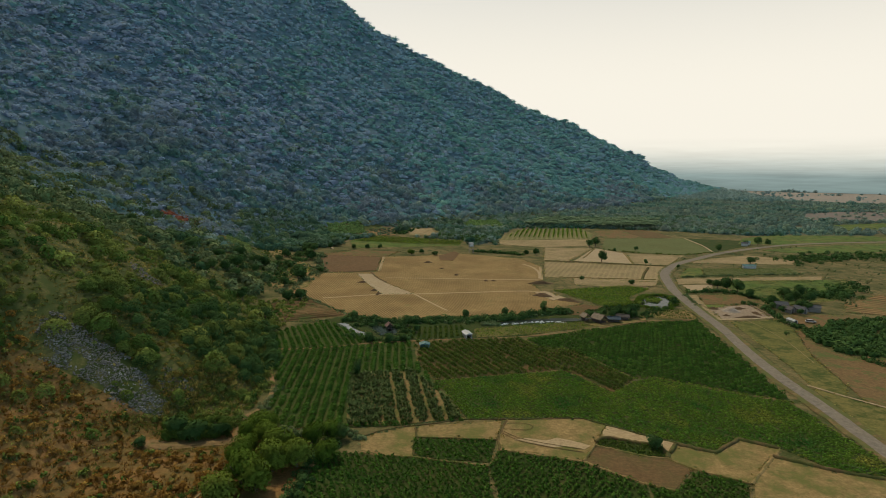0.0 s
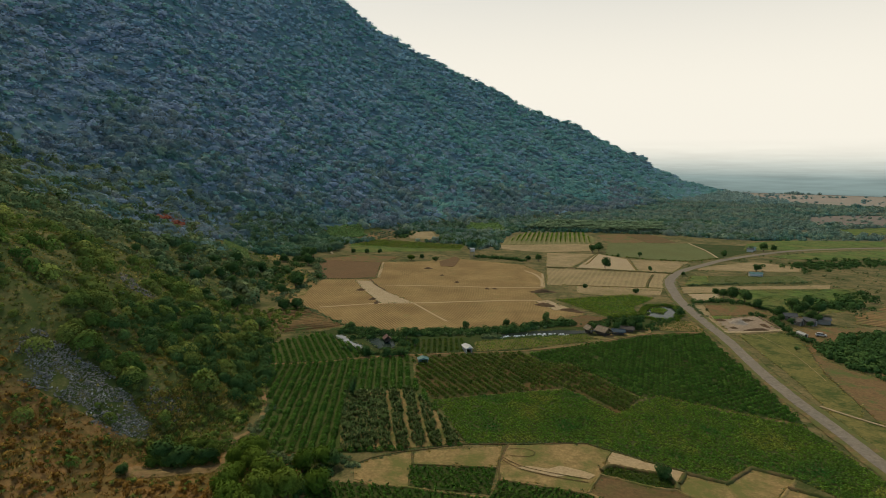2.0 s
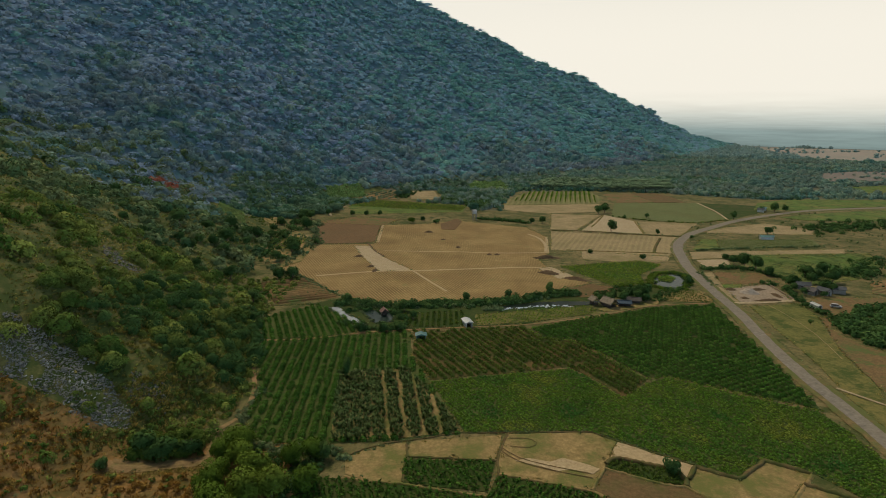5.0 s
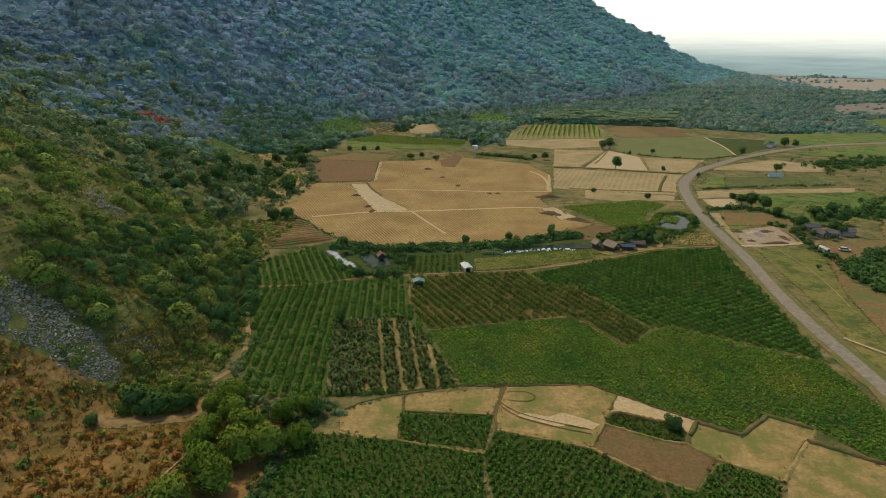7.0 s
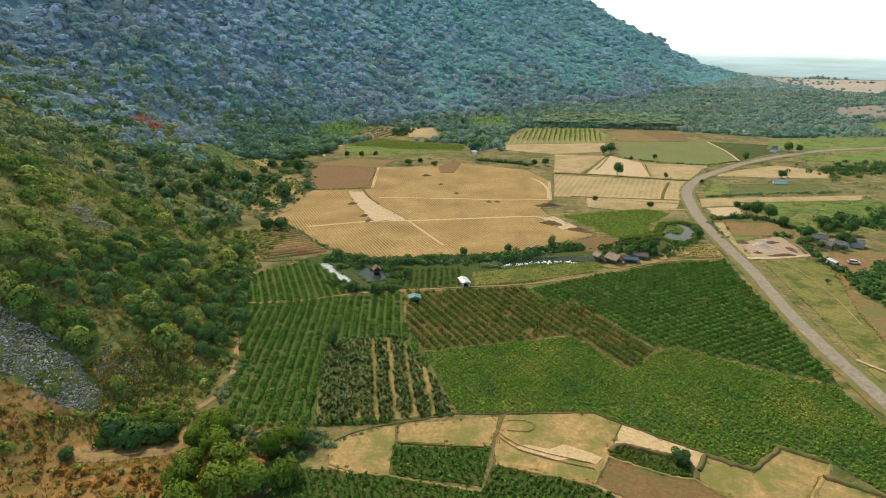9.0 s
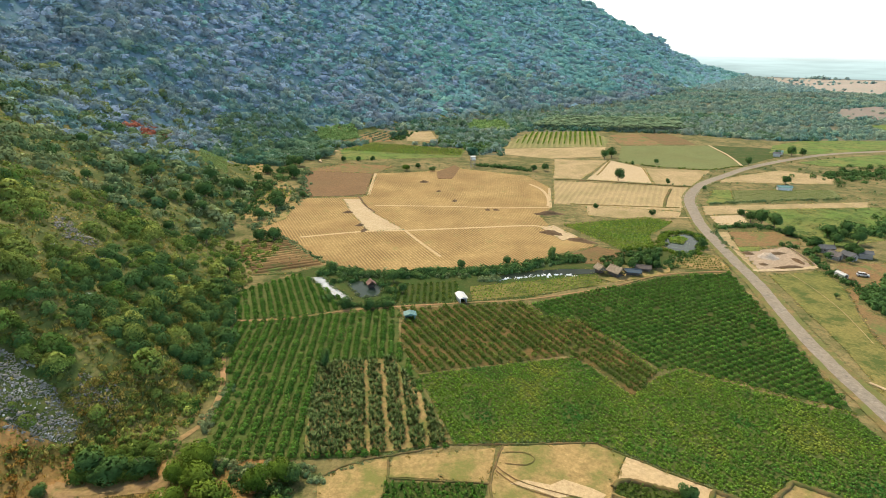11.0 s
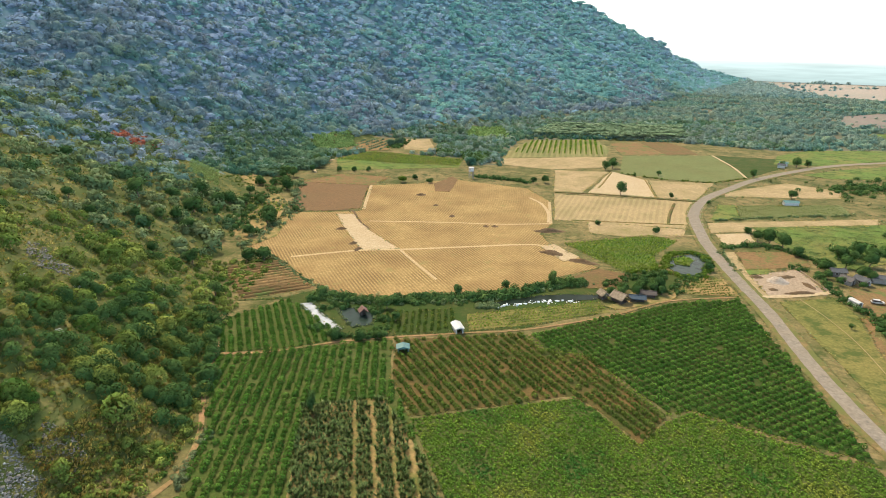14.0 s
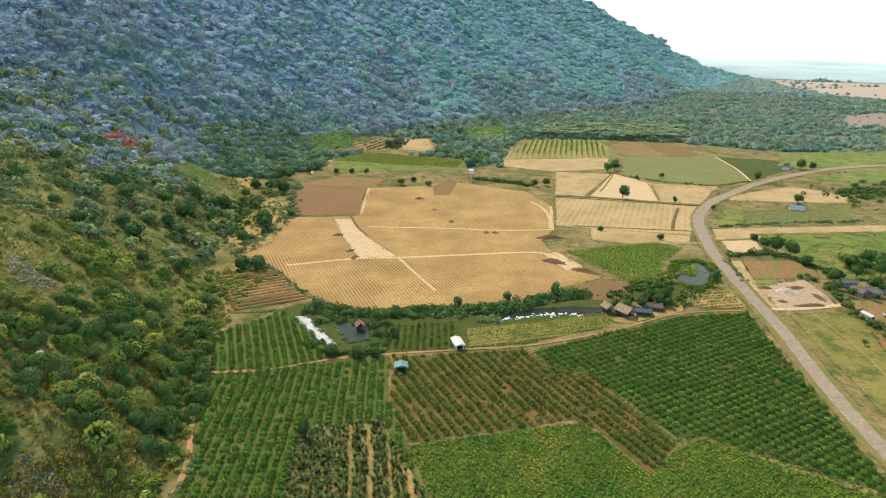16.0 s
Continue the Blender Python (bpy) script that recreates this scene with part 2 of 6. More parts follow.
M_LOWER = foliage("hazed_lower_forest_leaves", (0.1, 0.205, 0.18), (0.165, 0.28, 0.235), (0.31, 0.4, 0.27), 0.45, 0.015, (0.25, 0.28, 0.33), vary=0.12)
# distance haze is put into this soil's pale colour
M_FAR_SOIL = earth("far_hazed_dry_soil", (0.38, 0.3, 0.235), (0.25, 0.205, 0.16), (0.28, 0.24, 0.185), weeds=0.3, weed=(0.2, 0.21, 0.16), patch=0.008)
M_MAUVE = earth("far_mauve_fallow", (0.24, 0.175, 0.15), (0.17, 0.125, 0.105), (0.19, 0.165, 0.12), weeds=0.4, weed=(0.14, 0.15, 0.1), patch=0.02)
M_CANE = foliage("long_crop_leaves", (0.04, 0.085, 0.018), (0.07, 0.13, 0.028), (0.19, 0.24, 0.085), 0.3, 0.1, (0.085, 0.135, 0.03), 0.35, 0.6, 0.12)
M_WOODS = foliage("woods_leaves", (0.04, 0.11, 0.068), (0.078, 0.165, 0.095), (0.18, 0.25, 0.115), 0.3, 0.012, (0.12, 0.18, 0.1), vary=0.12)
# far leaves lightened and blued in place of haze
M_FARWOOD = foliage("hazed_distant_leaves", (0.13, 0.22, 0.2), (0.19, 0.295, 0.265), (0.29, 0.375, 0.3), 0.4, 0.005, (0.24, 0.31, 0.28), vary=0.08)
M_WOODFLOOR = earth("wood_floor", (0.13, 0.125, 0.075), (0.075, 0.08, 0.045), (0.16, 0.125, 0.08), weeds=0.5, weed=(0.07, 0.095, 0.05), patch=0.02)
# bluish lift of these leaves is painted haze
M_PLAIN = foliage("hazed_plain_wood_leaves", (0.09, 0.19, 0.155), (0.14, 0.25, 0.19), (0.27, 0.34, 0.21), 0.4, 0.012, (0.22, 0.255, 0.2), vary=0.12)
M_BARK = plain("bark", (0.14, 0.1, 0.07), 0.9)
M_ROCK = plain("grey_rock", (0.22, 0.195, 0.16), 0.9, 0.8, 1.4)
M_BOULDER = plain("pale_boulder_stone", (0.36, 0.335, 0.295), 0.85, 0.5, 0.8)
M_WHITE = plain("white_painted_sheet", (0.44, 0.42, 0.38), 0.5, 0.18, 0.7)
M_TEAL = plain("blue_green_sheet_metal", (0.1, 0.19, 0.165), 0.65, 0.3, 0.6)
M_GREY_ROOF = plain("grey_fibre_roof", (0.08, 0.078, 0.075), 0.85, 0.4, 0.8)
M_OLD_ROOF = plain("brown_grey_tiles", (0.12, 0.1, 0.085), 0.9, 0.45, 0.9)
M_THATCH = plain("dry_thatch", (0.24, 0.18, 0.115), 0.95, 0.45, 1.2)
M_DARK = plain("dark_timber", (0.08, 0.06, 0.045), 0.85, 0.3)
M_BRICKRED = plain("rust_red_sheet", (0.15, 0.07, 0.05), 0.7, 0.35)
M_BLUE = plain("blue_tarpaulin", (0.03, 0.05, 0.065), 0.6, 0.35)
M_CONCRETE = plain("pale_concrete", (0.24, 0.21, 0.175), 0.85, 0.25)
M_STONE_WHITE = plain("white_stones", (0.72, 0.71, 0.68), 0.8, 0.25, 1.0)
M_MOUND = earth("dug_brown_earth", (0.17, 0.105, 0.055), (0.085, 0.055, 0.03), (0.12, 0.08, 0.042))
M_BANK = earth("weedy_bank_earth", (0.19, 0.12, 0.05), (0.09, 0.058, 0.026), (0.12, 0.095, 0.032), weeds=0.55, weed=(0.085, 0.088, 0.024), patch=0.3)
M_SITE = earth("levelled_site_soil", (0.37, 0.275, 0.185), (0.23, 0.165, 0.105), (0.27, 0.2, 0.13), patch=0.2)
M_SAND = earth("pale_sand", (0.42, 0.35, 0.275), (0.26, 0.205, 0.15), (0.33, 0.265, 0.195), patch=0.4)


def water(name, colour, rough):
    m, nt, bsdf = shader(name, rough, 0.12)
    nt.links.new(stops(nt, spot(nt, 0.3, 4), (0.35, tuple(c * 0.7 for c in colour)), (0.65, colour)), bsdf.inputs["Base Color"])
    bsdf.inputs["IOR"].default_value = 1.33
    relief(nt, bsdf, spot(nt, 1.2, 2), 0.06, 0.05)
    return m


M_POND = water("pond_water", (0.03, 0.045, 0.032), 0.12)
# whitish base colour stands in for the sky mirrored in the pond
M_SKY_POND = water("sky_white_pond_water", (0.42, 0.42, 0.4), 0.06)
M_CREEK = water("dark_creek_water", (0.012, 0.02, 0.01), 0.35)

# ---- terrain ----
# bearing of the mountain's spokes round (0, -27), foot and crest distance and crest height along each
SPOKE = np.array([-75, -45, -32, -24, -16, -10.2, -5, 0, 6, 12.8, 17, 20.5, 23, 26])
FOOT = np.array([260, 330, 430, 440, 510, 580, 630, 680, 740, 850, 930, 1150, 1300, 1500])
CREST = np.array([900, 1000, 1150, 1250, 1300, 1350, 1380, 1420, 1480, 1560, 1650, 1750, 1800, 1900])
TOP = np.array([380, 450, 535, 556, 482, 420, 350, 295, 229, 160, 110, 52, 18, 0])
FOOT_Y = np.array([-600, 0, 60, 100, 118, 132, 147, 192, 255, 340, 400, 460, 600])
FOOT_X = np.array([-130, -92, -84, -77, -74, -64, -58, -68, -92, -104, -122, -152, -260])


def lumps(x, y, size, seed):
    """Smooth relief between -1 and 1, some sines of different bearings."""
    out = np.zeros_like(x)
    r = np.random.RandomState(seed)
    for k in range(7):
        a, f, p = r.uniform(0, 6.28), r.uniform(0.6, 1.7) / size, r.uniform(0, 6.28)
        out += np.sin((x * math.cos(a) + y * math.sin(a)) * f * 6.28 + p)
    return out / 3.5


def height(x, y):
    x, y = np.asarray(x, float), np.asarray(y, float)
    b, d = np.degrees(np.arctan2(x, y + 27)), np.hypot(x, y + 27)
    foot, crest, top = np.interp(b, SPOKE, FOOT), np.interp(b, SPOKE, CREST), np.interp(b, SPOKE, TOP, 0, 0)
    t = np.clip((d - foot) / (crest - foot), 0, 1)
    rise = top * t**1.3 - np.clip(d - crest, 0, None) * 0.55
    rise = np.where(np.abs(b) > 75, 0, rise)
    fx = np.interp(y, FOOT_Y, FOOT_X)
    steep = np.interp(y, [0, 220, 400, 500, 620], [0.62, 0.64, 0.42, 0.3, 0.0])
    dd = np.clip(fx - x, 0, None)
    spur = 150 * (1 - np.exp(-steep * (np.sqrt(dd**2 + 12) - 3.4) / 150)) * np.interp(dd, [0, 260, 500], [1, 1, 0.4])
    h = np.maximum(rise, 0) + spur - np.minimum(np.maximum(rise, 0), spur) * 0.75
    h = h + np.clip(h / 40, 0, 1) * (6 * lumps(x, y, 150, 3) + 2.0 * lumps(x, y, 45, 4))
    return np.clip(h, 0, None)


def mesh_of(name, verts, faces, mat, smooth=False, tint=None, normals=None):
    me = bpy.data.meshes.new(name)
    verts, faces = np.asarray(verts, np.float32), np.asarray(faces, np.int32)
    k = faces.shape[1]
    me.vertices.add(len(verts))
    me.vertices.foreach_set("co", verts.ravel())
    me.loops.add(faces.size)
    me.loops.foreach_set("vertex_index", faces.ravel())
    me.polygons.add(len(faces))
    me.polygons.foreach_set("loop_start", np.arange(0, faces.size, k, dtype=np.int32))
    me.update(calc_edges=True)
    if smooth:
        me.polygons.foreach_set("use_smooth", np.ones(len(faces), bool))
    if tint is not None:
        at = me.attributes.new("tint", "FLOAT", "POINT")
        at.data.foreach_set("value", np.asarray(tint, np.float32))
    if normals is not None:
        at = me.attributes.new("custom_normal", "FLOAT_VECTOR", "POINT")
        at.data.foreach_set("vector", np.asarray(normals, np.float32).ravel())
    me.materials.append(mat)
    return me


def rounded(v, centre):
    """Normals that turn outwards from a crown's heart, for an even play of light over its leaves."""
    n = v - centre
    n = n / np.maximum(np.linalg.norm(n, axis=-1, keepdims=True), 1e-6)
    n[..., 2] += 0.35
    return n / np.linalg.norm(n, axis=-1, keepdims=True)


def axis(*pieces):
    return np.unique(np.concatenate([np.arange(a, b, s) for a, b, s in pieces]))


gx = axis((-2600, -700, 60), (-700, -240, 14), (-240, 260, 5), (260, 900, 16), (900, 2601, 60))
gy = axis((-600, 40, 20), (40, 560, 5), (560, 1500, 14), (1500, 2000, 30), (2000, 2801, 80))
GX, GY = np.meshgrid(gx, gy)
GZ = height(GX, GY)
nx, ny = len(gx), len(gy)
idx = np.arange(nx * ny).reshape(ny, nx)
quads = np.stack([idx[:-1, :-1], idx[:-1, 1:], idx[1:, 1:], idx[1:, :-1]], -1).reshape(-1, 4)
ground_me = mesh_of("ground", np.stack([GX, GY, GZ], -1).reshape(-1, 3), quads, M_GROUND, True)
ground_me.materials.append(M_SLOPE)
ground_me.materials.append(M_HAZED_LITTER)
ground_me.materials.append(M_FOOT)
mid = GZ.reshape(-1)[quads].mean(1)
# higher ground beyond 430 m takes the haze-tinted litter
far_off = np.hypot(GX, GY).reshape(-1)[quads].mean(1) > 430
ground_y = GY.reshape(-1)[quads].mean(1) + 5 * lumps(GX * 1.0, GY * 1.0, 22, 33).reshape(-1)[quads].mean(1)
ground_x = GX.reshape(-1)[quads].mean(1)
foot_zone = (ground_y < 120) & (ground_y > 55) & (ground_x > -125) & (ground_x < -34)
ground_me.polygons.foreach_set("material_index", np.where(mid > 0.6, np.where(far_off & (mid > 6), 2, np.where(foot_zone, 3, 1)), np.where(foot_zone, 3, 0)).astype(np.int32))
ground = tagged(new("ground", ground_me), "dry grassy plain rising to wooded stony slopes", "ground", kind="structure")

# ---- fields ----


def inside(poly, x, y):
    px, py = np.array(poly, float).T
    hit = np.zeros(len(x), bool)
    j = len(px) - 1
    for i in range(len(px)):
        cross = (py[i] > y) != (py[j] > y)
        with np.errstate(divide="ignore", invalid="ignore"):
            at = (px[j] - px[i]) * (y - py[i]) / (py[j] - py[i]) + px[i]
        hit ^= cross & (x < at)
        j = i
    return hit


def slab(poly, z, thick=0.25):
    bm = bmesh.new()
    top = [bm.verts.new((x, y, z)) for x, y in poly]
    face = bm.faces.new(top)
    if face.normal.z < 0:
        face.normal_flip()
    face.normal_update()
    if face.calc_area() and face.normal.z < 0:
        bmesh.ops.reverse_faces(bm, faces=[face])
    low = [bm.verts.new((x, y, z - thick)) for x, y in poly]
    n = len(poly)
    for i in range(n):
        bm.faces.new((top[i], low[i], low[(i + 1) % n], top[(i + 1) % n]))
    bmesh.ops.triangulate(bm, faces=[face])
    bmesh.ops.recalc_face_normals(bm, faces=bm.faces)
    return bm


def ragged(poly, step=4.0, amount=0.35, seed=1):
    """A hand-cut outline: the sides broken up and pushed about."""
    r = random.Random(seed)
    out = []
    for (x0, y0), (x1, y1) in zip(poly, poly[1:] + poly[:1]):
        n = max(1, int(math.hypot(x1 - x0, y1 - y0) / step))
        for k in range(n):
            j = amount if k else 0
            out.append((x0 + (x1 - x0) * k / n + r.uniform(-j, j), y0 + (y1 - y0) * k / n + r.uniform(-j, j)))
    return out


FIELD_POLYS = []


def field(name, poly, mat, label, z=0.06, category="field"):
    z += 0.0016 * len(FIELD_POLYS)
    FIELD_POLYS.append(poly)
    me = bpy.data.meshes.new(name)
    slab(ragged(poly, seed=len(label) + len(poly)), z).to_mesh(me)
    me.materials.append(mat)
    return tagged(new(name, me), label, category, kind="structure")


def ribbon(name, line, width, mat, label, z=0.1, category="path", rough=0.06):
    """A track of that width along a line, its edges a little uneven."""
    pts = [Vector((x, y, 0)) for x, y in line]
    fine = []
    for i in range(len(pts) - 1):
        p0, p1, p2, p3 = pts[max(i - 1, 0)], pts[i], pts[i + 1], pts[min(i + 2, len(pts) - 1)]
        n = max(2, int((p2 - p1).length / 3))
        for k in range(n):
            t = k / n
            fine.append(0.5 * (2 * p1 + (p2 - p0) * t + (2 * p0 - 5 * p1 + 4 * p2 - p3) * t * t + (3 * p1 - p0 - 3 * p2 + p3) * t**3))
    fine.append(pts[-1])
    r = random.Random(len(line))
    vs, fs = [], []
    for i, p in enumerate(fine):
        d = fine[min(i + 1, len(fine) - 1)] - fine[max(i - 1, 0)]
        side = Vector((d.y, -d.x, 0)).normalized()
        wide = width(p.y) if callable(width) else width
        for k in (-1, 0, 1):
            q = p + side * (k * wide / 2 * (1 + r.uniform(-rough, rough)))
            vs.append((q.x, q.y, float(height(q.x, q.y)) + z + (0.06 if k == 0 else 0)))
    for i in range(len(fine) - 1):
        a = 3 * i
        fs += [(a, a + 1, a + 4, a + 3), (a + 1, a + 2, a + 5, a + 4)]
    me = mesh_of(name, vs, fs, mat, True)
    return tagged(new(name, me), label, category, kind="structure")


TAN = [(-86, 280), (-78, 338), (-46, 341), (-42, 345), (-44, 404), (-14, 411), (8, 425), (56, 400), (65, 367), (58, 321), (50, 306), (53, 283), (61, 274), (67, 259), (48, 248), (31, 237), (14, 232), (-2, 231), (-21, 227), (-35, 230), (-48, 240), (-60, 256), (-69, 268)]
field("field_stubble", TAN, M_STUBBLE, "large tan stubble field with fine plough lines")
field("field_ploughed", [(-82, 341), (-93, 415), (-69, 438), (-34, 430), (-46, 405), (-44, 347), (-62, 342)], M_PLOUGH, "freshly ploughed dark brown field", 0.08)
field("field_ploughed_strip", [(-92, 412), (-69, 437), (-34, 429), (-45, 404), (-70, 408)], M_REDSOIL, "lighter reddish strip along the ploughed field", 0.1)
field("field_bare", [(-55, 336), (-46, 336), (-34, 307), (-17, 280), (-33, 278), (-38, 287), (-50, 320)], M_BARE, "pale patch of bare scraped earth in the stubble", 0.1)
field("field_pale", [(93, 391), (125, 458), (142, 428), (132, 381)], M_BARE, "small pale dry paddy beside the lone tree")
field("field_pale_2", [(132.6, 381), (142.6, 428), (185, 422), (155, 375)], M_TAN, "dry tan paddy beside the road bend")
field("field_tan", [(72, 395), (89, 391), (123, 456), (84, 460)], M_TAN, "dry tan paddy with low banks")
field("field_furrowed", [(71, 387), (152, 370), (125, 316), (61, 329)], M_FURROW, "tan field with broad widely spaced furrows")
field("field_strip", [(78, 327), (125, 315), (120, 305), (90, 302), (75, 307)], M_TAN, "narrow strip of dry tan soil")
field("field_grey", [(152, 523), (229, 528), (216, 440), (185, 424), (155, 433), (129, 449)], M_GREYGREEN, "grey-green fallow field")
field("field_dark", [(230, 528), (278, 514), (266, 481), (217, 440)], M_ORCHARD_SOIL, "dull olive fallow field by the far road")
field("field_far_stripes", [(51, 523), (84, 600), (150, 608), (150, 556), (137, 519), (50, 506)], M_STRIPED, "far field of pale stubble with green rows")
field("field_far_tan", [(38, 499), (50, 504), (137, 517), (125, 473), (82, 462), (38, 483)], M_TAN, "dry tan strip below the far striped field")
field("field_far_brown", [(158, 586), (188, 594), (190, 530), (152, 525)], M_REDSOIL, "far reddish field with sparse rows under the woods")
field("field_far_plum", [(189, 594), (214, 600), (221, 570), (219, 532), (191, 530)], M_FALLOW, "far dark brown ploughed field under the woods")
field("field_far_green", [(-83, 491), (-61, 528), (18, 497), (13, 465), (-72, 450)], M_GREEN, "far green vegetable field")
field("field_crop", [(59, 290), (104, 304), (114, 296), (95, 274), (92, 258), (76, 255)], M_GREEN, "bright green crop field by the pond")
field("field_roadside_tan", [(182, 397), (235, 425), (259, 403), (246, 382), (176, 385)], M_TAN, "dry tan plot beside the road")
field("field_roadside_stripes", [(173, 364), (236, 367), (229, 346), (162, 332.5)], M_GREYGREEN, "dull dark green plot beside the road")
field("field_roadside_lime", [(145.5, 333), (163, 364.5), (172.6, 364), (161.6, 332.4)], M_GREEN, "yellow-green grassy plot beside the road bend")
field("field_roadside_dry", [(141, 327), (238, 338), (231, 326), (135, 309)], M_TAN, "long dry strip of tan soil")
field("field_roadside_pale", [(137, 308), (155, 310), (150, 294), (134, 293)], M_BARE, "small pale bare plot beside the road")
field("field_roadside_red", [(134, 281), (164, 282), (158, 263), (129, 259)], M_REDSOIL, "reddish bare plot beside the road")
field("field_green_pasture", [(160, 320), (245, 328), (235, 300), (200, 270), (168, 258), (161, 280)], M_GREEN, "green pasture behind the roadside trees")
field("building_site", [(127, 253), (151, 260), (147, 233), (124, 232)], M_SITE, "levelled building plot of pale earth")
field("lime_strip", [(124.9, 253.4), (128, 259.4), (138.5, 259.7), (135.4, 254)], M_GREEN, "narrow yellow-green strip beside the building plot", 0.12)
field("field_roadside_grass", [(125, 226), (148, 231), (146, 214), (138, 195), (131, 176), (124.5, 150), (119, 142), (113, 150), (118, 170)], M_GRASS, "mown yellowish grass strip beside the road")
field("field_grass_low", [(112.5, 149), (121, 137), (146, 108), (150, 60), (108, 60), (108, 110)], M_GRASS, "yellowish grass below the pale lane")
field("brown_margin", [(146.5, 214), (138.5, 195), (131.5, 176), (125, 149), (122, 138), (147, 109), (165, 120), (152, 170), (143, 185), (142, 200), (151, 212)], M_REDSOIL, "bare brown margin between grass and grove")
D1 = [(31, 199), (54, 209), (85, 224), (111, 228), (104, 170), (100, 138), (66, 158), (60, 157), (46, 186), (34, 189)]
B1 = [(-12, 194), (28, 199), (34, 188), (46, 185), (58, 154), (49, 144), (41, 160), (37, 164), (-5, 154), (-11, 171)]
G1 = [(-5, 153), (38, 163), (49, 144), (57, 152), (65, 157), (99, 136), (101, 93.5), (86, 98.8), (80, 109), (71.7, 114), (62.7, 107), (55, 112), (40.8, 121.8), (35.2, 125.8), (13, 125.2), (4, 124.6)]
L1 = [(-66, 182), (-35, 189), (-13, 194), (-11.5, 171), (-5.5, 153), (3, 124), (-10, 121), (-28, 119), (-50, 119), (-53, 147)]
AGAVE = [(-33, 158), (-13, 162), (-6, 150), (3, 125), (-10, 122), (-28, 120)]
L2 = [(-66, 184), (-70, 208), (-53, 223), (-38, 208), (-29, 196), (-34, 191), (-54, 186)]
M1 = [(-17, 214), (6, 217), (6, 200), (-16, 198.5)]
M2 = [(11, 213), (59, 225), (61, 216), (30, 205), (11, 201)]
TERRACE = [(-88, 255), (-66, 263), (-46, 234), (-70, 223)]
field("orchard_floor_dark", D1, M_ORCHARD_SOIL, "weedy soil under the dark green orchard")
field("orchard_floor_brown", B1, M_BROWN_ORCHARD, "bare brown soil under sparse orchard rows")
field("crop_floor", G1, M_DARK_SOIL, "soil under the dense green crop")
field("orchard_floor_green", L1, M_DARK_SOIL, "weedy soil under the green orchard rows")
field("orchard_floor_upper", L2, M_DARK_SOIL, "weedy soil under the upper orchard")
field("creek_meadow", [(-72, 222), (-54, 226), (-46, 232), (-34, 227), (-20, 226), (0, 229), (30, 233), (50, 240), (66, 236), (60, 226), (58, 216), (30, 203.5), (10, 200), (-12, 197), (-33, 194), (-40, 206), (-53, 224)], M_ORCHARD_SOIL, "dark weedy ground along the creek and ponds", 0.05)
field("hut_green", [(60, 240), (76, 254), (92, 258), (98, 250), (88, 234), (88, 231), (72, 237)], M_ORCHARD_SOIL, "dark weedy ground between the huts and the pond", 0.05)
field("bed_floor", [(113, 231), (89, 233), (101, 250), (114, 248)], M_PLOT, "tan soil of the vegetable beds at the road corner", 0.06)
field("bare_wedge", [(47, 286), (54, 289), (62, 272), (54, 266)], M_BARE, "pale sandy wedge at the end of the wheel track", 0.13)
field("orchard_floor_small", M1, M_ORCHARD_SOIL, "brown soil of the small orchard by the shed")
field("vegetable_floor", M2, M_GRASS, "yellow-green vegetable plot by the creek")
field("terrace_floor", TERRACE, M_TERRACE, "reddish terraced plot with ridges")
P1 = [(-23.5, 113), (-20, 116.3), (-15, 118.8), (-10.1, 120.1), (-9.7, 114.6), (-10.2, 104.1), (-17.8, 104.6), (-22.5, 107)]
P2 = [(-9, 120), (13, 123.5), (10.5, 113), (-9.5, 114)]
P3 = [(-10, 112.5), (10.5, 112), (8, 101), (-10, 104)]
P4 = [(14.8, 124.1), (35.1, 124.9), (40.3, 121), (36.3, 113.4), (34.3, 109.5), (29.6, 101.9), (20.3, 104.9), (11.3, 107.4), (11.3, 112.1), (12.3, 116.9)]
P7 = [(30, 101.9), (34.8, 109.6), (42, 105.6), (46, 103.8), (49.6, 103.2), (54.1, 98.4), (46.4, 89.8), (40.2, 92.9)]
P6 = [(51, 103), (51.3, 105.4), (55.1, 110.4), (62.6, 105.8), (71.7, 113), (79.4, 108.1), (73.5, 103.1), (63.8, 92.7), (56.3, 97.2)]
P8 = [(10.5, 107), (29.6, 101), (41, 91.5), (34, 62), (9, 70), (7.9, 99.5)]
P9 = [(-32, 105), (-22, 105.2), (-11.2, 103.3), (7.1, 99.3), (8, 70), (-33, 70)]
P10 = [(74, 102.6), (76, 104.2), (86, 97.5), (100, 92), (98, 62), (50, 62), (64.5, 91.8)]
field("plot_tan_small", P1, M_PLOT, "small dry tan plot with tyre marks")
field("plot_tan_long", P2, M_PLOT, "dry tan plot below the tall crop rows")
field("plot_tan_wide", P4, M_PLOT, "wide dry tan plot with wheel tracks and pale scrapes")
field("plot_brown", P7, M_FALLOW, "brown weedy fallow plot")
field("plot_tan_bent", P6, M_PLOT, "dry olive-tan plot with a bent bank")
field("plot_green", P3, M_ORCHARD_SOIL, "soil of a square green crop plot")
field("plot_green_low", P8, M_ORCHARD_SOIL, "soil of a green crop plot")
field("plot_green_wide", P9, M_ORCHARD_SOIL, "soil of a wide green crop plot")
P11 = [(54.5, 97.4), (63.3, 92.2), (48, 62), (38, 62), (41.5, 91.5), (46.6, 89.3)]
PIT = [(35.2, 110), (36.2, 112.4), (38.9, 113.2), (43.8, 111.6), (50.4, 109.2), (50.6, 104.2), (46, 104.4), (42, 106.4)]
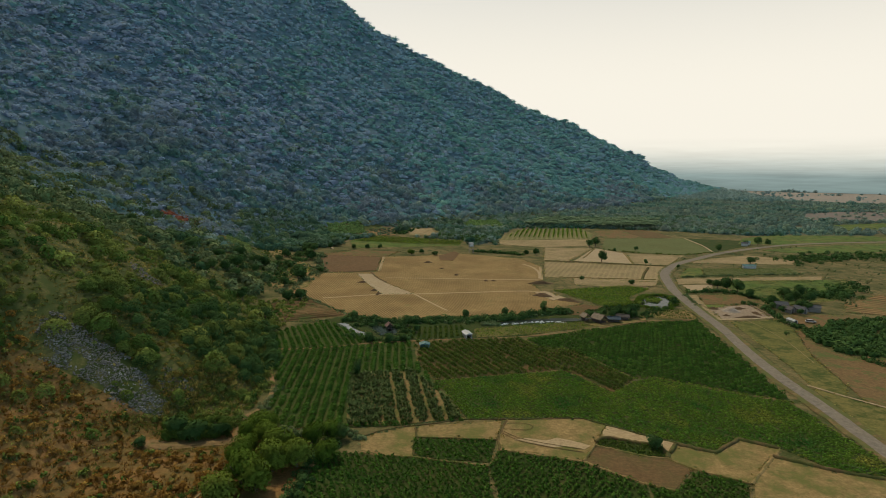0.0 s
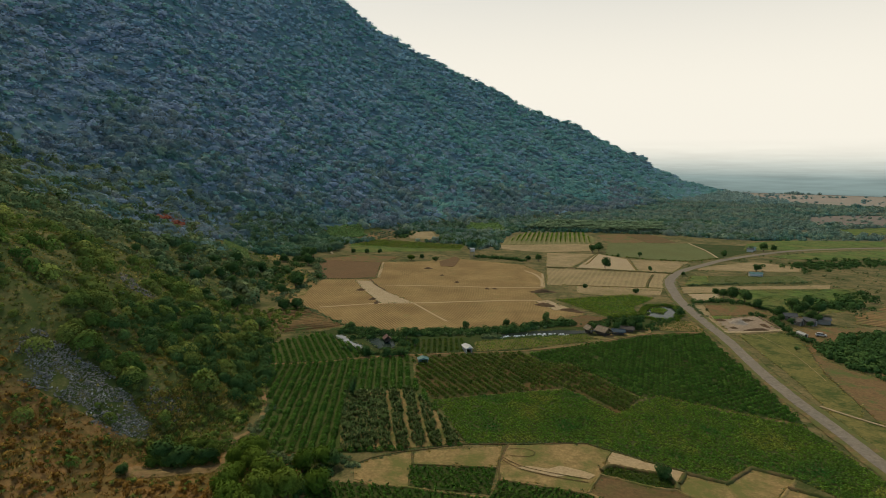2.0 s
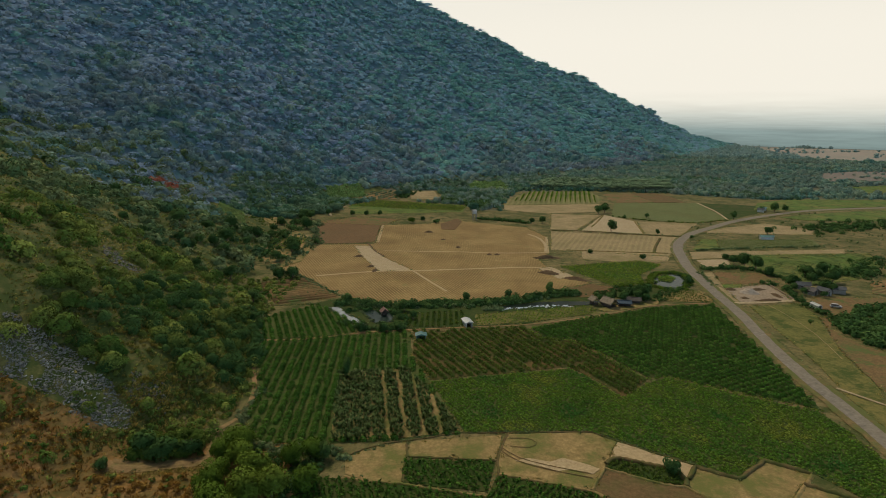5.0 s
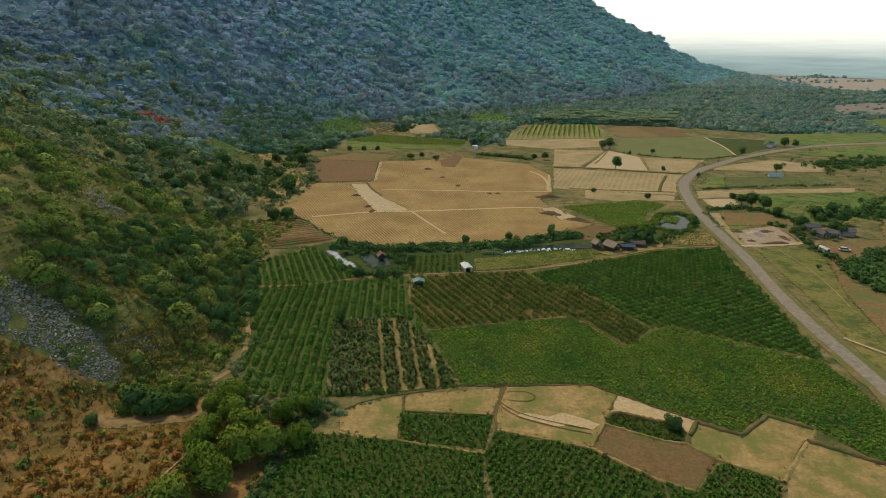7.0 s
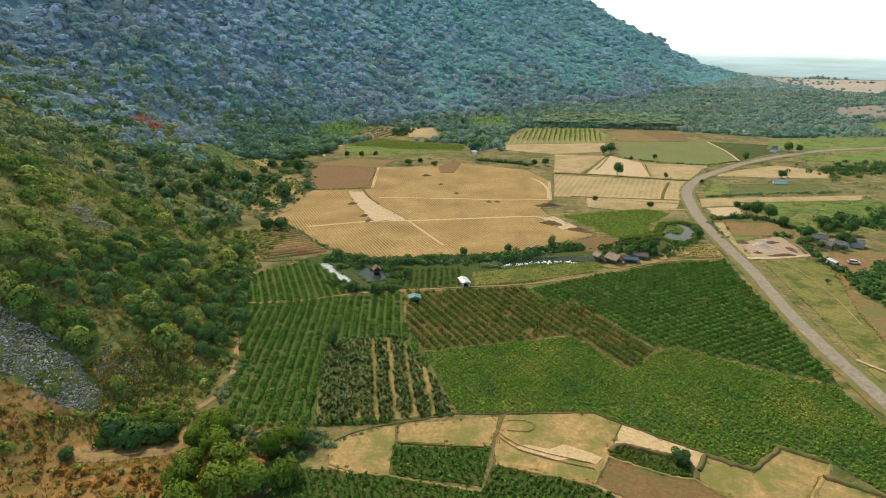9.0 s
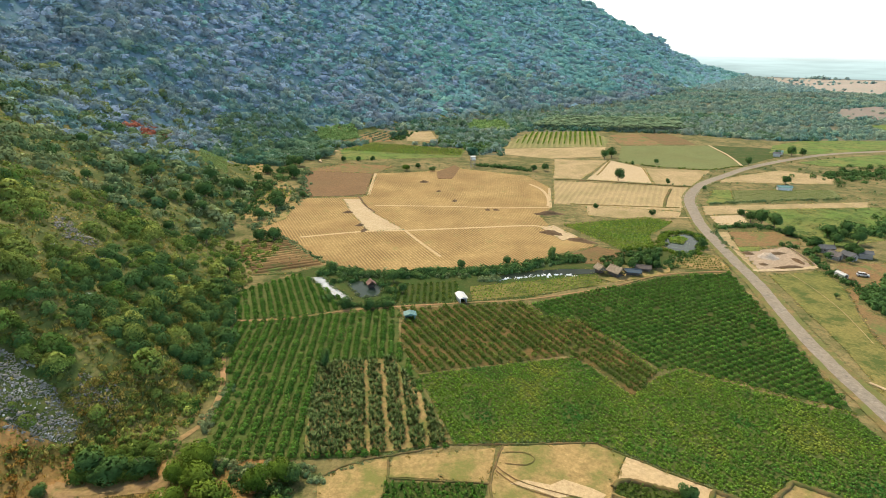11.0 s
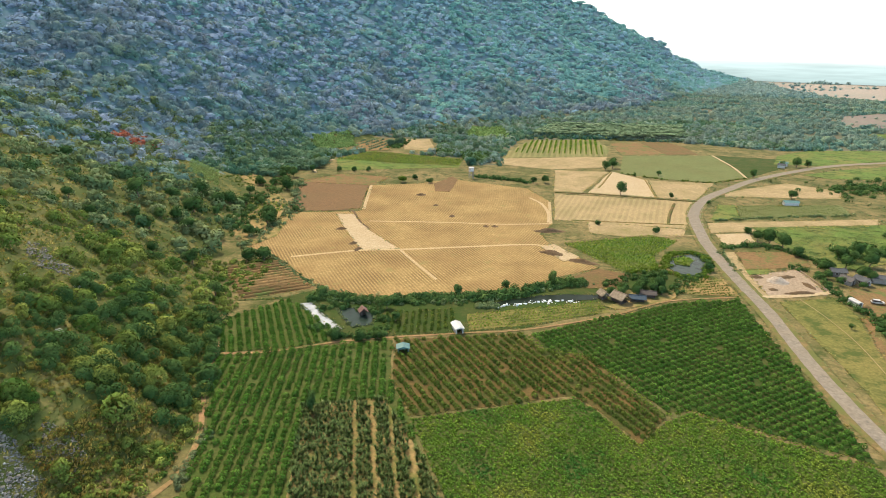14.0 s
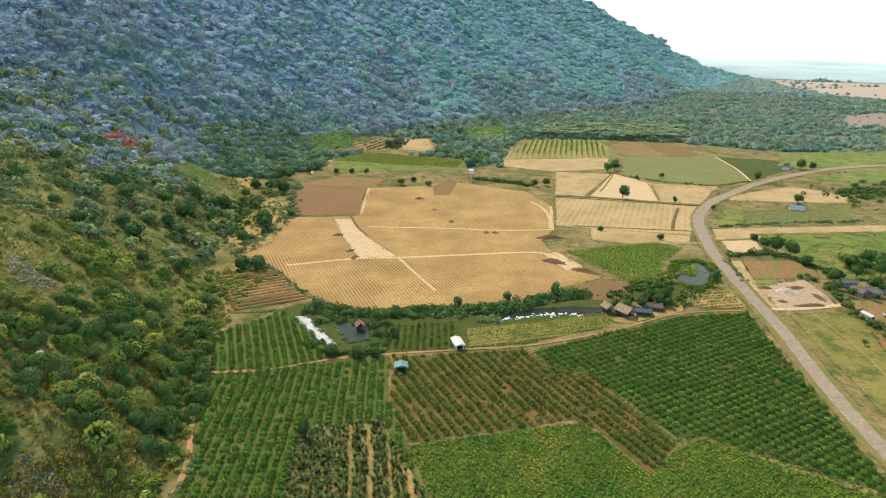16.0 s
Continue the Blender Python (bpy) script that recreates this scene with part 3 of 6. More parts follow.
field("plot_strip", [(40.6, 120.8), (50.6, 114), (55, 111.2), (51, 105.6), (50.6, 109.5), (43.8, 111.9), (39, 113.6), (36.8, 113.4)], M_TRACK, "pale scraped strip of dry soil above a sunken plot", 0.09)
field("plot_sunken", PIT, M_ORCHARD_SOIL, "sunken weedy dark green patch below a soil bank", 0.07)
field("plot_low_right", P10, M_PLOT, "dry olive-tan plot by the road")
field("plot_green_corner", P11, M_ORCHARD_SOIL, "soil of a green crop plot at the lower corner", 0.09)

ROAD = [(100, -200), (101, 0), (102, 60), (104.5, 105), (106.6, 134), (107.6, 154), (109.6, 174), (112.6, 194), (116.4, 216), (119.6, 246), (124.4, 283), (129.5, 307), (141, 345), (162, 379), (189, 406), (212, 428), (240, 449), (268, 467), (303, 486), (350, 501), (460, 522), (700, 560)]


def road_width(y):
    return float(np.interp(y, [200, 260, 330, 420, 520], [4.4, 5.0, 7.0, 6.4, 5.6]))


ribbon("road", ROAD, road_width, M_ROAD, "worn grey rural road with dusty edges", 0.24, "road")
PATH_LINE = [(-79, 120), (-78, 114), (-75, 109.5), (-70, 108.5), (-62, 110), (-55.5, 111.5), (-55, 116), (-57, 123), (-56.2, 126), (-54, 130.5), (-53.4, 138), (-54.8, 147), (-58, 156.5), (-61, 168), (-63.7, 181), (-67, 192)]
ribbon("dirt_path", PATH_LINE, 1.4, M_PATH, "narrow reddish dirt path along the foot of the hill", 0.12, rough=0.2)
ribbon("field_track", [(-63, 268), (-36, 277), (-17, 279), (14, 284), (45, 288), (56, 279)], 1.8, M_TRACK, "pale wheel track across the stubble", 0.1)
ribbon("field_track_far", [(-36, 323), (7, 322), (30, 320), (58, 322)], 1.4, M_TRACK, "pale thin track across the stubble", 0.1)
ribbon("orchard_track", [(-66, 184), (-50, 185), (-30, 192), (-10, 196), (10, 199), (30, 202), (60, 213), (85, 226), (112, 230)], 0.85, M_PATH, "narrow earth track between the orchards", 0.2)

# ---- plants ----


def leaves(n, seed, width=1.0, tall=1.0, size=0.3, lobes=5, hollow=0.55):
    """A crown of n leaf tufts: clusters on several lobes, base at z = 0, about 1 in radius."""
    r = np.random.RandomState(seed)
    a = r.uniform(0, 6.28, lobes)
    centre = np.stack([np.cos(a) * r.uniform(0.1, 0.55, lobes), np.sin(a) * r.uniform(0.1, 0.55, lobes), r.uniform(0.35, 1.15, lobes)], -1)
    rad = r.uniform(0.35, 0.62, lobes)
    k = r.randint(0, lobes, n)
    d = r.normal(size=(n, 3))
    d[:, 2] = d[:, 2] * 0.8 + 0.25
    d /= np.linalg.norm(d, axis=1)[:, None]
    p = centre[k] + d * (rad[k] * r.uniform(hollow, 1.0, n))[:, None]
    p[:, 2] = np.clip(p[:, 2], 0.05, None)
    nrm = d + r.normal(size=(n, 3)) * 0.45
    nrm /= np.linalg.norm(nrm, axis=1)[:, None]
    u = np.cross(nrm, r.normal(size=(n, 3)))
    u /= np.linalg.norm(u, axis=1)[:, None]
    v = np.cross(nrm, u)
    s = size * r.uniform(0.6, 1.25, (n, 1))
    corner = np.stack([p - u * s, p + u * s * 0.6 - v * s * 0.8, p + u * s * 0.4 + v * s * 0.8 + nrm * s * 0.3], 1)
    return corner * np.array([width, width, tall])


def puff(n, seed, size, tall=1.0):
    """A rounded crown: n leaf tufts over a lumpy dome, base at z = 0, about 1 in radius."""
    r = np.random.RandomState(seed)
    k = np.arange(n) + 0.5
    z = 1.0 - 1.25 * k / n
    a = k * 2.39996 + r.normal(size=n) * 0.25
    flat = np.sqrt(np.clip(1 - z * z, 0, 1))
    d = np.stack([np.cos(a) * flat, np.sin(a) * flat, z], -1) + r.normal(size=(n, 3)) * 0.1
    d /= np.linalg.norm(d, axis=1)[:, None]
    bump = r.normal(size=(6, 3))
    bump /= np.linalg.norm(bump, axis=1)[:, None]
    swell = (np.clip(d @ bump.T, 0, 1) ** 3 * r.uniform(0.0, 0.5, 6)).sum(1)
    p = d * (0.72 + swell * 0.6 + r.uniform(-0.16, 0.1, n))[:, None] * np.array([1.0, r.uniform(0.75, 1.0), 0.95]) + np.array([0, 0, 0.45])
    p[:, 2] = np.clip(p[:, 2], 0.03, None)
    nrm = d + r.normal(size=(n, 3)) * 0.35
    nrm /= np.linalg.norm(nrm, axis=1)[:, None]
    u = np.cross(nrm, r.normal(size=(n, 3)))
    u /= np.linalg.norm(u, axis=1)[:, None]
    v = np.cross(nrm, u)
    s = size * r.uniform(0.65, 1.25, (n, 1))
    corner = np.stack([p - u * s, p + u * s * 0.6 - v * s * 0.85, p + u * s * 0.4 + v * s * 0.85 + nrm * s * 0.25], 1)
    return corner * np.array([1, 1, tall])


def clump(seed, tufts, size, tall=0.9):
    """A far crown: a leafy heart wrapped in ragged leaf tufts, about 1 in radius."""
    r = np.random.RandomState(seed)
    seg = 4
    rings = []
    for far, z in ((0.5, 0.72), (0.62, 0.0)):
        a = np.arange(seg) * 6.2832 / seg + r.uniform(-0.35, 0.35, seg)
        f = far * r.uniform(0.7, 1.2, seg)
        rings.append(np.stack([np.cos(a) * f, np.sin(a) * f, z + r.uniform(-0.16, 0.16, seg) * (z > 0)], -1))
    top = np.array([r.uniform(-0.15, 0.15), r.uniform(-0.15, 0.15), 0.92])
    tris = []
    for k in range(seg):
        j = (k + 1) % seg
        tris += [(top, rings[0][k], rings[0][j]), (rings[0][k], rings[1][k], rings[1][j]), (rings[0][k], rings[1][j], rings[0][j])]
    return np.concatenate([np.array(tris), puff(tufts, seed, size)]) * np.array([1, 1, tall])


def spikes(n, seed, tall=1.0, wide=0.16, spread=0.5):
    """A loose tuft of narrow pointed leaves, about 1 in radius."""
    r = np.random.RandomState(seed)
    a, far = r.uniform(0, 6.28, n), np.sqrt(r.uniform(0, 1, n)) * 0.8
    root = np.stack([np.cos(a) * far, np.sin(a) * far, np.full(n, -0.05)], -1)
    b = r.uniform(0, 6.28, n)
    side = np.stack([np.cos(b), np.sin(b), np.zeros(n)], -1) * wide
    lean = r.normal(size=(n, 3)) * spread * 0.5
    lean[:, 2] = tall * r.uniform(0.5, 1.0, n)
    return np.stack([root - side, root + side, root + lean], 1)


def blades(n, seed, tall=1.0, wide=0.08, spread=0.6):
    """A tuft of long upright bent leaves."""
    r = np.random.RandomState(seed)
    a, lean = r.uniform(0, 6.28, n), r.uniform(0.2, 1.0, n) * spread
    out = np.stack([np.cos(a), np.sin(a), np.zeros(n)], -1)
    side = np.stack([-np.sin(a), np.cos(a), np.zeros(n)], -1) * wide
    h = tall * r.uniform(0.6, 1.0, (n, 1))
    tip = out * lean[:, None] + np.array([0, 0, 1]) * h
    mid = tip * 0.55 + np.array([0, 0, 0.15]) * h
    return np.stack([tip * 0.0 + out * 0.05, mid - side, tip, mid + side], 1)


def plants(name, x, y, size, kinds, mat, label, category, sink=0.0, group="", tints=None, seed=5, squash=None, even=0.0):
    """All plants of one stand in one mesh; kinds are crowns of leaf tufts."""
    r = np.random.RandomState(seed)
    n = len(x)
    even = 1.2 if kinds is SPRIG else even
    z = height(x, y) - sink
    a = r.uniform(0, 6.28, n)
    kind = r.randint(0, len(kinds), n)
    tints = r.uniform(0, 1, n) if tints is None else tints
    squash = r.uniform(0.85, 1.15, n) if squash is None else squash
    vs, tt, nn = [], [], []
    for k, q in enumerate(kinds):
        m = kind == k
        c, s = np.cos(a[m])[:, None, None], np.sin(a[m])[:, None, None]
        sz = size[m][:, None, None]
        px = (q[None, :, :, 0] * c - q[None, :, :, 1] * s) * sz + x[m][:, None, None]
        py = (q[None, :, :, 0] * s + q[None, :, :, 1] * c) * sz + y[m][:, None, None]
        pz = q[None, :, :, 2] * sz * squash[m][:, None, None] + z[m][:, None, None]
        v = np.stack([px, py, pz], -1)
        heart = np.stack([x[m], y[m], z[m] + size[m] * squash[m] * q[:, :, 2].mean() * 0.7], -1)[:, None, None, :]
        turned_out = rounded(v, heart).reshape(-1, 3)
        turned_out[:, 2] += even
        nn.append(turned_out / np.linalg.norm(turned_out, axis=1)[:, None])
        vs.append(v.reshape(-1, 3))
        tt.append(np.repeat(tints[m], q.shape[0] * q.shape[1]))
    vs, tt = np.concatenate(vs), np.concatenate(tt)
    me = mesh_of(name, vs, np.arange(len(vs)).reshape(-1, kinds[0].shape[1]), mat, False, tt, np.concatenate(nn))
    return tagged(new(name, me), label, category, group, "stuff")


def rows_in(poly, row, along, turn, jitter=0.2, gaps=0.03, seed=1):
    """Plant places in straight rows inside an outline; turn: degrees of the rows' bearing from north, clockwise."""
    r = np.random.RandomState(seed)
    p = np.array(poly, float)
    c = p.mean(0)
    reach = np.abs(p - c).max() * 1.5
    a = radians(turn)
    d, s = np.array([math.sin(a), math.cos(a)]), np.array([math.cos(a), -math.sin(a)])
    i, j = np.meshgrid(np.arange(-reach, reach, row), np.arange(-reach, reach, along))
    q = c + i.reshape(-1, 1) * s + j.reshape(-1, 1) * d + r.normal(size=(i.size, 2)) * jitter * 0.5
    q = q[inside(poly, q[:, 0], q[:, 1]) & (r.uniform(size=len(q)) > gaps)]
    return q[:, 0], q[:, 1]


def strewn(x0, x1, y0, y1, n, keep, seed):
    r = np.random.RandomState(seed)
    x, y = r.uniform(x0, x1, n), r.uniform(y0, y1, n)
    m = keep(x, y)
    return x[m], y[m]


BUSH = [puff(84, k, 0.21, 0.9) for k in range(6)]
LOW = [leaves(24, 20 + k, 1, 0.8, 0.32, 3) for k in range(5)]
SPRIG = [spikes(12, 30 + k, 0.8) for k in range(5)]
SHRUB = [puff(210, 40 + k, 0.135, 0.9) for k in range(8)]
FINE = [puff(560, 45 + k, 0.088, 0.95) for k in range(6)]
THICKET = [puff(68, 50 + k, 0.23, 0.9) for k in range(8)]
CROWN = [clump(60 + k, 30, 0.29) for k in range(8)]
BROAD = [puff(190, 65 + k, 0.15, 0.85) for k in range(6)]
FAR_CROWN = [clump(70 + k, 12, 0.44) for k in range(8)]
TUFT = [blades(24, 80 + k, 1.0, 0.055, 0.75) for k in range(4)]
FROND = [blades(20, 90 + k, 0.5, 0.2, 1.4) + np.array([0, 0, 0.55]) for k in range(4)]

rs = np.random.RandomState(11)
x, y = rows_in(D1, 2.45, 2.25, ROW, 0.12, 0.006, seed=1)
plants("orchard_bushes_dark", x, y, rs.uniform(1.05, 1.3, len(x)), BUSH, M_LEAF, "dark green orchard bushes in straight rows", "orchard bushes", squash=rs.uniform(0.65, 0.85, len(x)))
x, y = rows_in(B1, 2.6, 1.8, ROW, 0.15, seed=2)
plants("orchard_bushes_sparse", x, y, rs.uniform(0.85, 1.2, len(x)), BUSH, M_OLIVE, "sparse brownish orchard bushes in straight rows", "orchard bushes")
x, y = rows_in(L1, 2.5, 1.85, -4, 0.12, seed=3)
m = ~inside(AGAVE, x, y)
plants("orchard_bushes_green", x[m], y[m], rs.uniform(0.9, 1.35, m.sum()), BUSH, M_LEAF, "green orchard bushes in long straight rows", "orchard bushes", squash=rs.uniform(0.7, 0.95, m.sum()))
x, y = rows_in(L2, 2.5, 1.7, -20, seed=4)
plants("orchard_bushes_upper", x, y, rs.uniform(0.85, 1.15, len(x)), BUSH, M_LEAF, "green orchard bushes in curved rows", "orchard bushes")
x, y = rows_in(M1, 2.2, 1.6, 0, seed=5)
plants("orchard_bushes_small", x, y, rs.uniform(0.6, 0.9, len(x)), BUSH, M_OLIVE, "olive orchard bushes near the white shed", "orchard bushes")
x, y = rows_in(M2, 1.8, 1.2, 75, seed=6)
plants("vegetable_rows", x, y, rs.uniform(0.45, 0.75, len(x)), LOW, M_CROP, "yellow-green vegetable rows by the creek", "vegetables")
x, y = rows_in(AGAVE, 0.8, 0.8, -8, 0.5, 0.1, seed=7)
lane = np.mod((x + (y - 140) * 0.14) / 4.4, 1)
m = ((lane > 0.24) | (x < -21 + 0.12 * (140 - y))) & (lumps(x, y, 9, 14) > -0.8)
plants("tall_crop", x[m], y[m], rs.uniform(0.9, 1.7, m.sum()), TUFT, M_CANE, "tall dark crop with long glossy leaves in rows", "tall crop")
field("tall_crop_floor", AGAVE, M_PLOT, "tan and yellowish weedy lanes between tall crop rows", 0.07)
x, y = rows_in(TERRACE, 2.7, 0.7, 65, 0.3, 0.25, seed=85)
plants("terrace_weeds", x, y, rs.uniform(0.35, 0.75, len(x)), LOW, M_TREE, "green weeds in the furrows of the terraced plot", "weeds", 0.0)
x, y = rows_in(G1, 1.05, 0.7, ROW, 0.3, 0.05, seed=8)
plants("leafy_crop", x, y, rs.uniform(0.6, 0.9, len(x)), LOW, M_LEAFY, "dense leafy green crop with yellowing patches covering the plot", "crop", squash=rs.uniform(0.5, 0.75, len(x)), tints=np.clip(0.45 + 0.45 * lumps(x, y, 34, 37) + 0.2 * lumps(x, y, 10, 38) + rs.normal(size=len(x)) * 0.08, 0, 1))
for k, (poly, nm) in enumerate(((P3, "crop_square"), (P8, "crop_low"), (P9, "crop_wide"), (P11, "crop_corner"))):
    x, y = rows_in(poly, 1.3, 0.9, ROW + 7 if k != 1 else 35, 0.3, 0.05, seed=9 + k)
    plants(nm, x, y, rs.uniform(0.6, 0.92, len(x)), LOW, M_LEAF, "green leafy crop in short rows", "crop")
CROP_POND = [(59, 290), (104, 304), (114, 296), (95, 274), (92, 258), (76, 255)]
x, y = rows_in(CROP_POND, 1.6, 1.1, -60, seed=13)
plants("crop_by_pond", x, y, rs.uniform(0.6, 0.9, len(x)), LOW, M_CROP, "bright green crop by the pond", "crop")
x, y = rows_in([(112, 229), (90, 234), (102, 250), (113, 247)], 2.2, 1.1, 78, seed=14)
plants("vegetable_beds", x, y, rs.uniform(0.5, 0.75, len(x)), LOW, M_OLIVE, "olive vegetable beds in rows at the road corner", "vegetables")
x, y = rows_in([(-83, 491), (-61, 528), (18, 497), (13, 470), (-30, 476)], 2.6, 1.7, 70, 0.5, seed=15)
plants("banana_rows", x, y, rs.uniform(1.0, 1.6, len(x)), TUFT, M_CROP, "rows of bright green broad-leaved plants", "crop")
x, y = rows_in([(173, 363.5), (234, 366.5), (228, 347), (163, 333.5)], 1.5, 1.0, 75, 0.5, seed=16)
plants("roadside_rows", x, y, rs.uniform(0.35, 0.65, len(x)), SPRIG, M_OLIVE, "low olive crop in rows beside the road", "crop")
x, y = rows_in([(60, 532), (86, 600), (150, 605), (140, 526)], 4.5, 2.0, 12, seed=17)
plants("far_orchard", x, y, rs.uniform(0.7, 1.2, len(x)) * np.interp(y, [526, 575], [0.6, 1.15]), BUSH, M_CROP, "green bushes in far field rows", "orchard bushes")
x, y = rows_in([(-163, 413), (-146, 414), (-129, 366), (-148, 371)], 1.5, 1.1, 60, seed=18)
plants("bright_garden", x, y, rs.uniform(0.6, 0.9, len(x)), LOW, M_YOUNG, "bright green garden plot at the foot of the hill", "garden", tints=np.full(len(x), 0.95))

# ---- woods ----


def wooded(x, y):
    b, d = np.degrees(np.arctan2(x, y + 27)), np.hypot(x, y + 27)
    return (height(x, y) > 3) & ~inside([(-116, 525), (-121, 575), (-88, 605), (-72, 552)], x, y) & ~inside([(-168, 416), (-118, 440), (-111, 395), (-118, 350), (-152, 352)], x, y) & (d > 400) & (d < np.interp(b, SPOKE, CREST) + 40) & (b < 27) & (b > -42)


x, y = strewn(-1000, 900, 300, 1900, 76000, wooded, 21)
d = np.hypot(x, y)
r2 = np.random.RandomState(22)
m = r2.uniform(size=len(x)) < np.interp(d, [400, 600, 900, 1700], [0.6, 1.0, 0.85, 0.38])
x, y = x[m], y[m]
size = r2.uniform(2.6, 5.8, len(x)) * np.interp(np.hypot(x, y), [450, 700, 1700], [0.95, 1.25, 1.7])
x3, y3 = strewn(-480, -60, 330, 800, 9000, wooded, 77)
x, y, size = np.r_[x, x3], np.r_[y, y3], np.r_[size, r2.uniform(1.6, 3.6, len(x3))]
d, b = np.hypot(x, y), np.degrees(np.arctan2(x, y + 27))
patchy = lumps(x, y, 220, 13)
low = d + 90 * patchy + r2.normal(size=len(x)) * 60 < np.interp(b, [-20, -8, 0, 12, 20], [540, 650, 750, 920, 1220])
share = np.clip(0.95 - (d - 500) / 620, 0.2, 0.95) + np.interp(b, [-22, 6], [0.0, 0.55]) + 0.3 * patchy
green = ~low & (r2.uniform(size=len(x)) < share)
dry = ~low & ~green
bare = ~low & (r2.uniform(size=len(x)) < np.interp(b, [-26, -12, 2, 9], [0.8, 0.6, 0.15, 0.0]) * np.interp(d + 120 * patchy, [650, 1000], [1.0, 0.25]))
spare = green & ~bare & (r2.uniform(size=len(x)) < np.interp(b, [-16, 2], [0.7, 0.0]) * np.interp(d, [600, 950], [1.0, 0.0]))
low = low | spare
green, dry = green & ~bare & ~low, dry & ~bare
tone = np.clip(0.45 + 0.3 * lumps(x, y, 60, 15) + r2.normal(size=len(x)) * 0.25, 0, 1)
plants("lower_forest", x[low], y[low], size[low] * 0.9, CROWN, M_LOWER, "mixed green and straw-coloured forest low on the mountain, haze painted in", "forest", 0.8, tints=tone[low])
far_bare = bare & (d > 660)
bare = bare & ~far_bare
# flat crowns and raised normals keep the slope's contrast low, as haze would
plants("upper_leafless_forest", x[far_bare], y[far_bare], size[far_bare], FAR_CROWN, M_HAZED_DRY, "grey leafless thicket high on the mountain, blued with painted-in haze", "forest", 0.8, tints=tone[far_bare], squash=r2.uniform(0.45, 0.7, far_bare.sum()), even=0.9)
plants("leafless_forest", x[bare], y[bare], size[bare] * 0.95, CROWN, M_HAZED_DRY, "grey leafless thicket on the lower mountain, crowns paled with painted-in haze", "forest", 0.8, tints=tone[bare], squash=r2.uniform(0.5, 0.75, bare.sum()), even=0.9)
plants("mountain_forest", x[dry], y[dry], size[dry], FAR_CROWN, M_FOREST, "dense dry-season forest on the mountain, grey-green crowns blued with painted-in haze", "forest", 0.8, tints=tone[dry], squash=r2.uniform(0.45, 0.7, dry.sum()), even=0.9)
plants("green_forest", x[green], y[green], size[green], FAR_CROWN, M_GREENWOOD, "green leafy forest on the mountain, blued with painted-in haze", "forest", 0.8, tints=tone[green], squash=r2.uniform(0.45, 0.7, green.sum()), even=0.9)

x, y = strewn(-330, -60, 330, 640, 420, lambda x, y: wooded(x, y) & (lumps(x, y, 70, 38) > -0.6), 98)
tone = r2.uniform(0, 1, len(x))
plants("broad_crowns", x, y, r2.uniform(3.6, 7.0, len(x)), BROAD, M_LOWER, "broad rounded green and straw-coloured tree crowns above the thicket, haze painted in", "trees", 0.3, tints=tone, squash=r2.uniform(0.7, 0.95, len(x)))


def scrub(x, y):
    return (height(x, y) > 0.7) & (np.hypot(x, y + 27) < 560) & (np.degrees(np.arctan2(x, y + 27)) > -43.5)


SCREE = [(-77, 122), (-80.5, 118.5), (-85, 118.5), (-90, 119.5), (-97, 120.5), (-104, 120), (-112, 128), (-110, 134), (-99, 134), (-93, 133.5), (-87, 131), (-82, 127.5), (-78, 126)]
FAR_ROWS = [(-112, 532), (-117, 571), (-88, 600), (-74, 552)]
FAR_LIME = [(23, 610), (30, 680), (69, 685), (65, 609)]
CLEARING = [(-168, 416), (-118, 440), (-111, 395), (-118, 350), (-152, 352)]
ROCKY = [(-123, 197), (-117, 187), (-113, 184), (-106, 189), (-108, 198), (-114, 195), (-120, 201)]


def leafy_hill(x, y):
    r = np.random.RandomState(len(x))
    foot_open = (y < 135) & (r.uniform(size=len(x)) < np.interp(y, [104, 122], [0.72, 0.35]))
    foot_open |= (y < 152) & (x > -84) & (r.uniform(size=len(x)) < 0.7)
    glade = (lumps(x, y, 26, 30) > 0.0) & (height(x, y) < 60) & (r.uniform(size=len(x)) < 0.8)
    return scrub(x, y) & ~foot_open & ~glade & (~inside(SCREE, x, y) | (lumps(x, y, 9, 12) > 0.2)) & (~inside(ROCKY, x, y) | (lumps(x, y, 12, 12) > 0.5)) & ~inside(CLEARING, x, y)


x, y = strewn(-370, -50, 40, 520, 9000, leafy_hill, 23)
size = 1.0 + 3.4 * r2.uniform(0, 1, len(x)) ** 2.0
tone = np.clip(0.45 + 0.3 * lumps(x, y, 35, 16) + r2.normal(size=len(x)) * 0.28, 0, 1)
x5, y5 = strewn(-190, -56, 60, 260, 1200, leafy_hill, 24)
x, y, size = np.r_[x, x5], np.r_[y, y5], np.r_[size, r2.uniform(0.9, 2.2, len(x5))]
tone = np.r_[tone, r2.uniform(0.1, 1.0, len(x5))]
near = np.hypot(x, y) < 270
close = near & (np.hypot(x, y) < 195)
near = near & ~close
plants("near_hill_scrub", x[close], y[close], size[close], FINE, M_SCRUB_NEAR, "rounded green and olive shrubs low on the hillside", "scrub", 0.3, tints=tone[close])
plants("hill_scrub", x[near], y[near], size[near], SHRUB, M_SCRUB_NEAR, "mixed green and olive scrub on the stony hillside", "scrub", 0.3, tints=tone[near])
near = near | close
plants("upper_hill_scrub", x[~near], y[~near], size[~near] * 1.15, THICKET, M_SCRUB, "mixed green and olive scrub higher up the hill, greyed with painted-in haze", "scrub", 0.3, tints=tone[~near])
x, y = strewn(-300, -56, 90, 440, 900, lambda x, y: leafy_hill(x, y) & (lumps(x, y, 60, 9) > 0.1), 25)
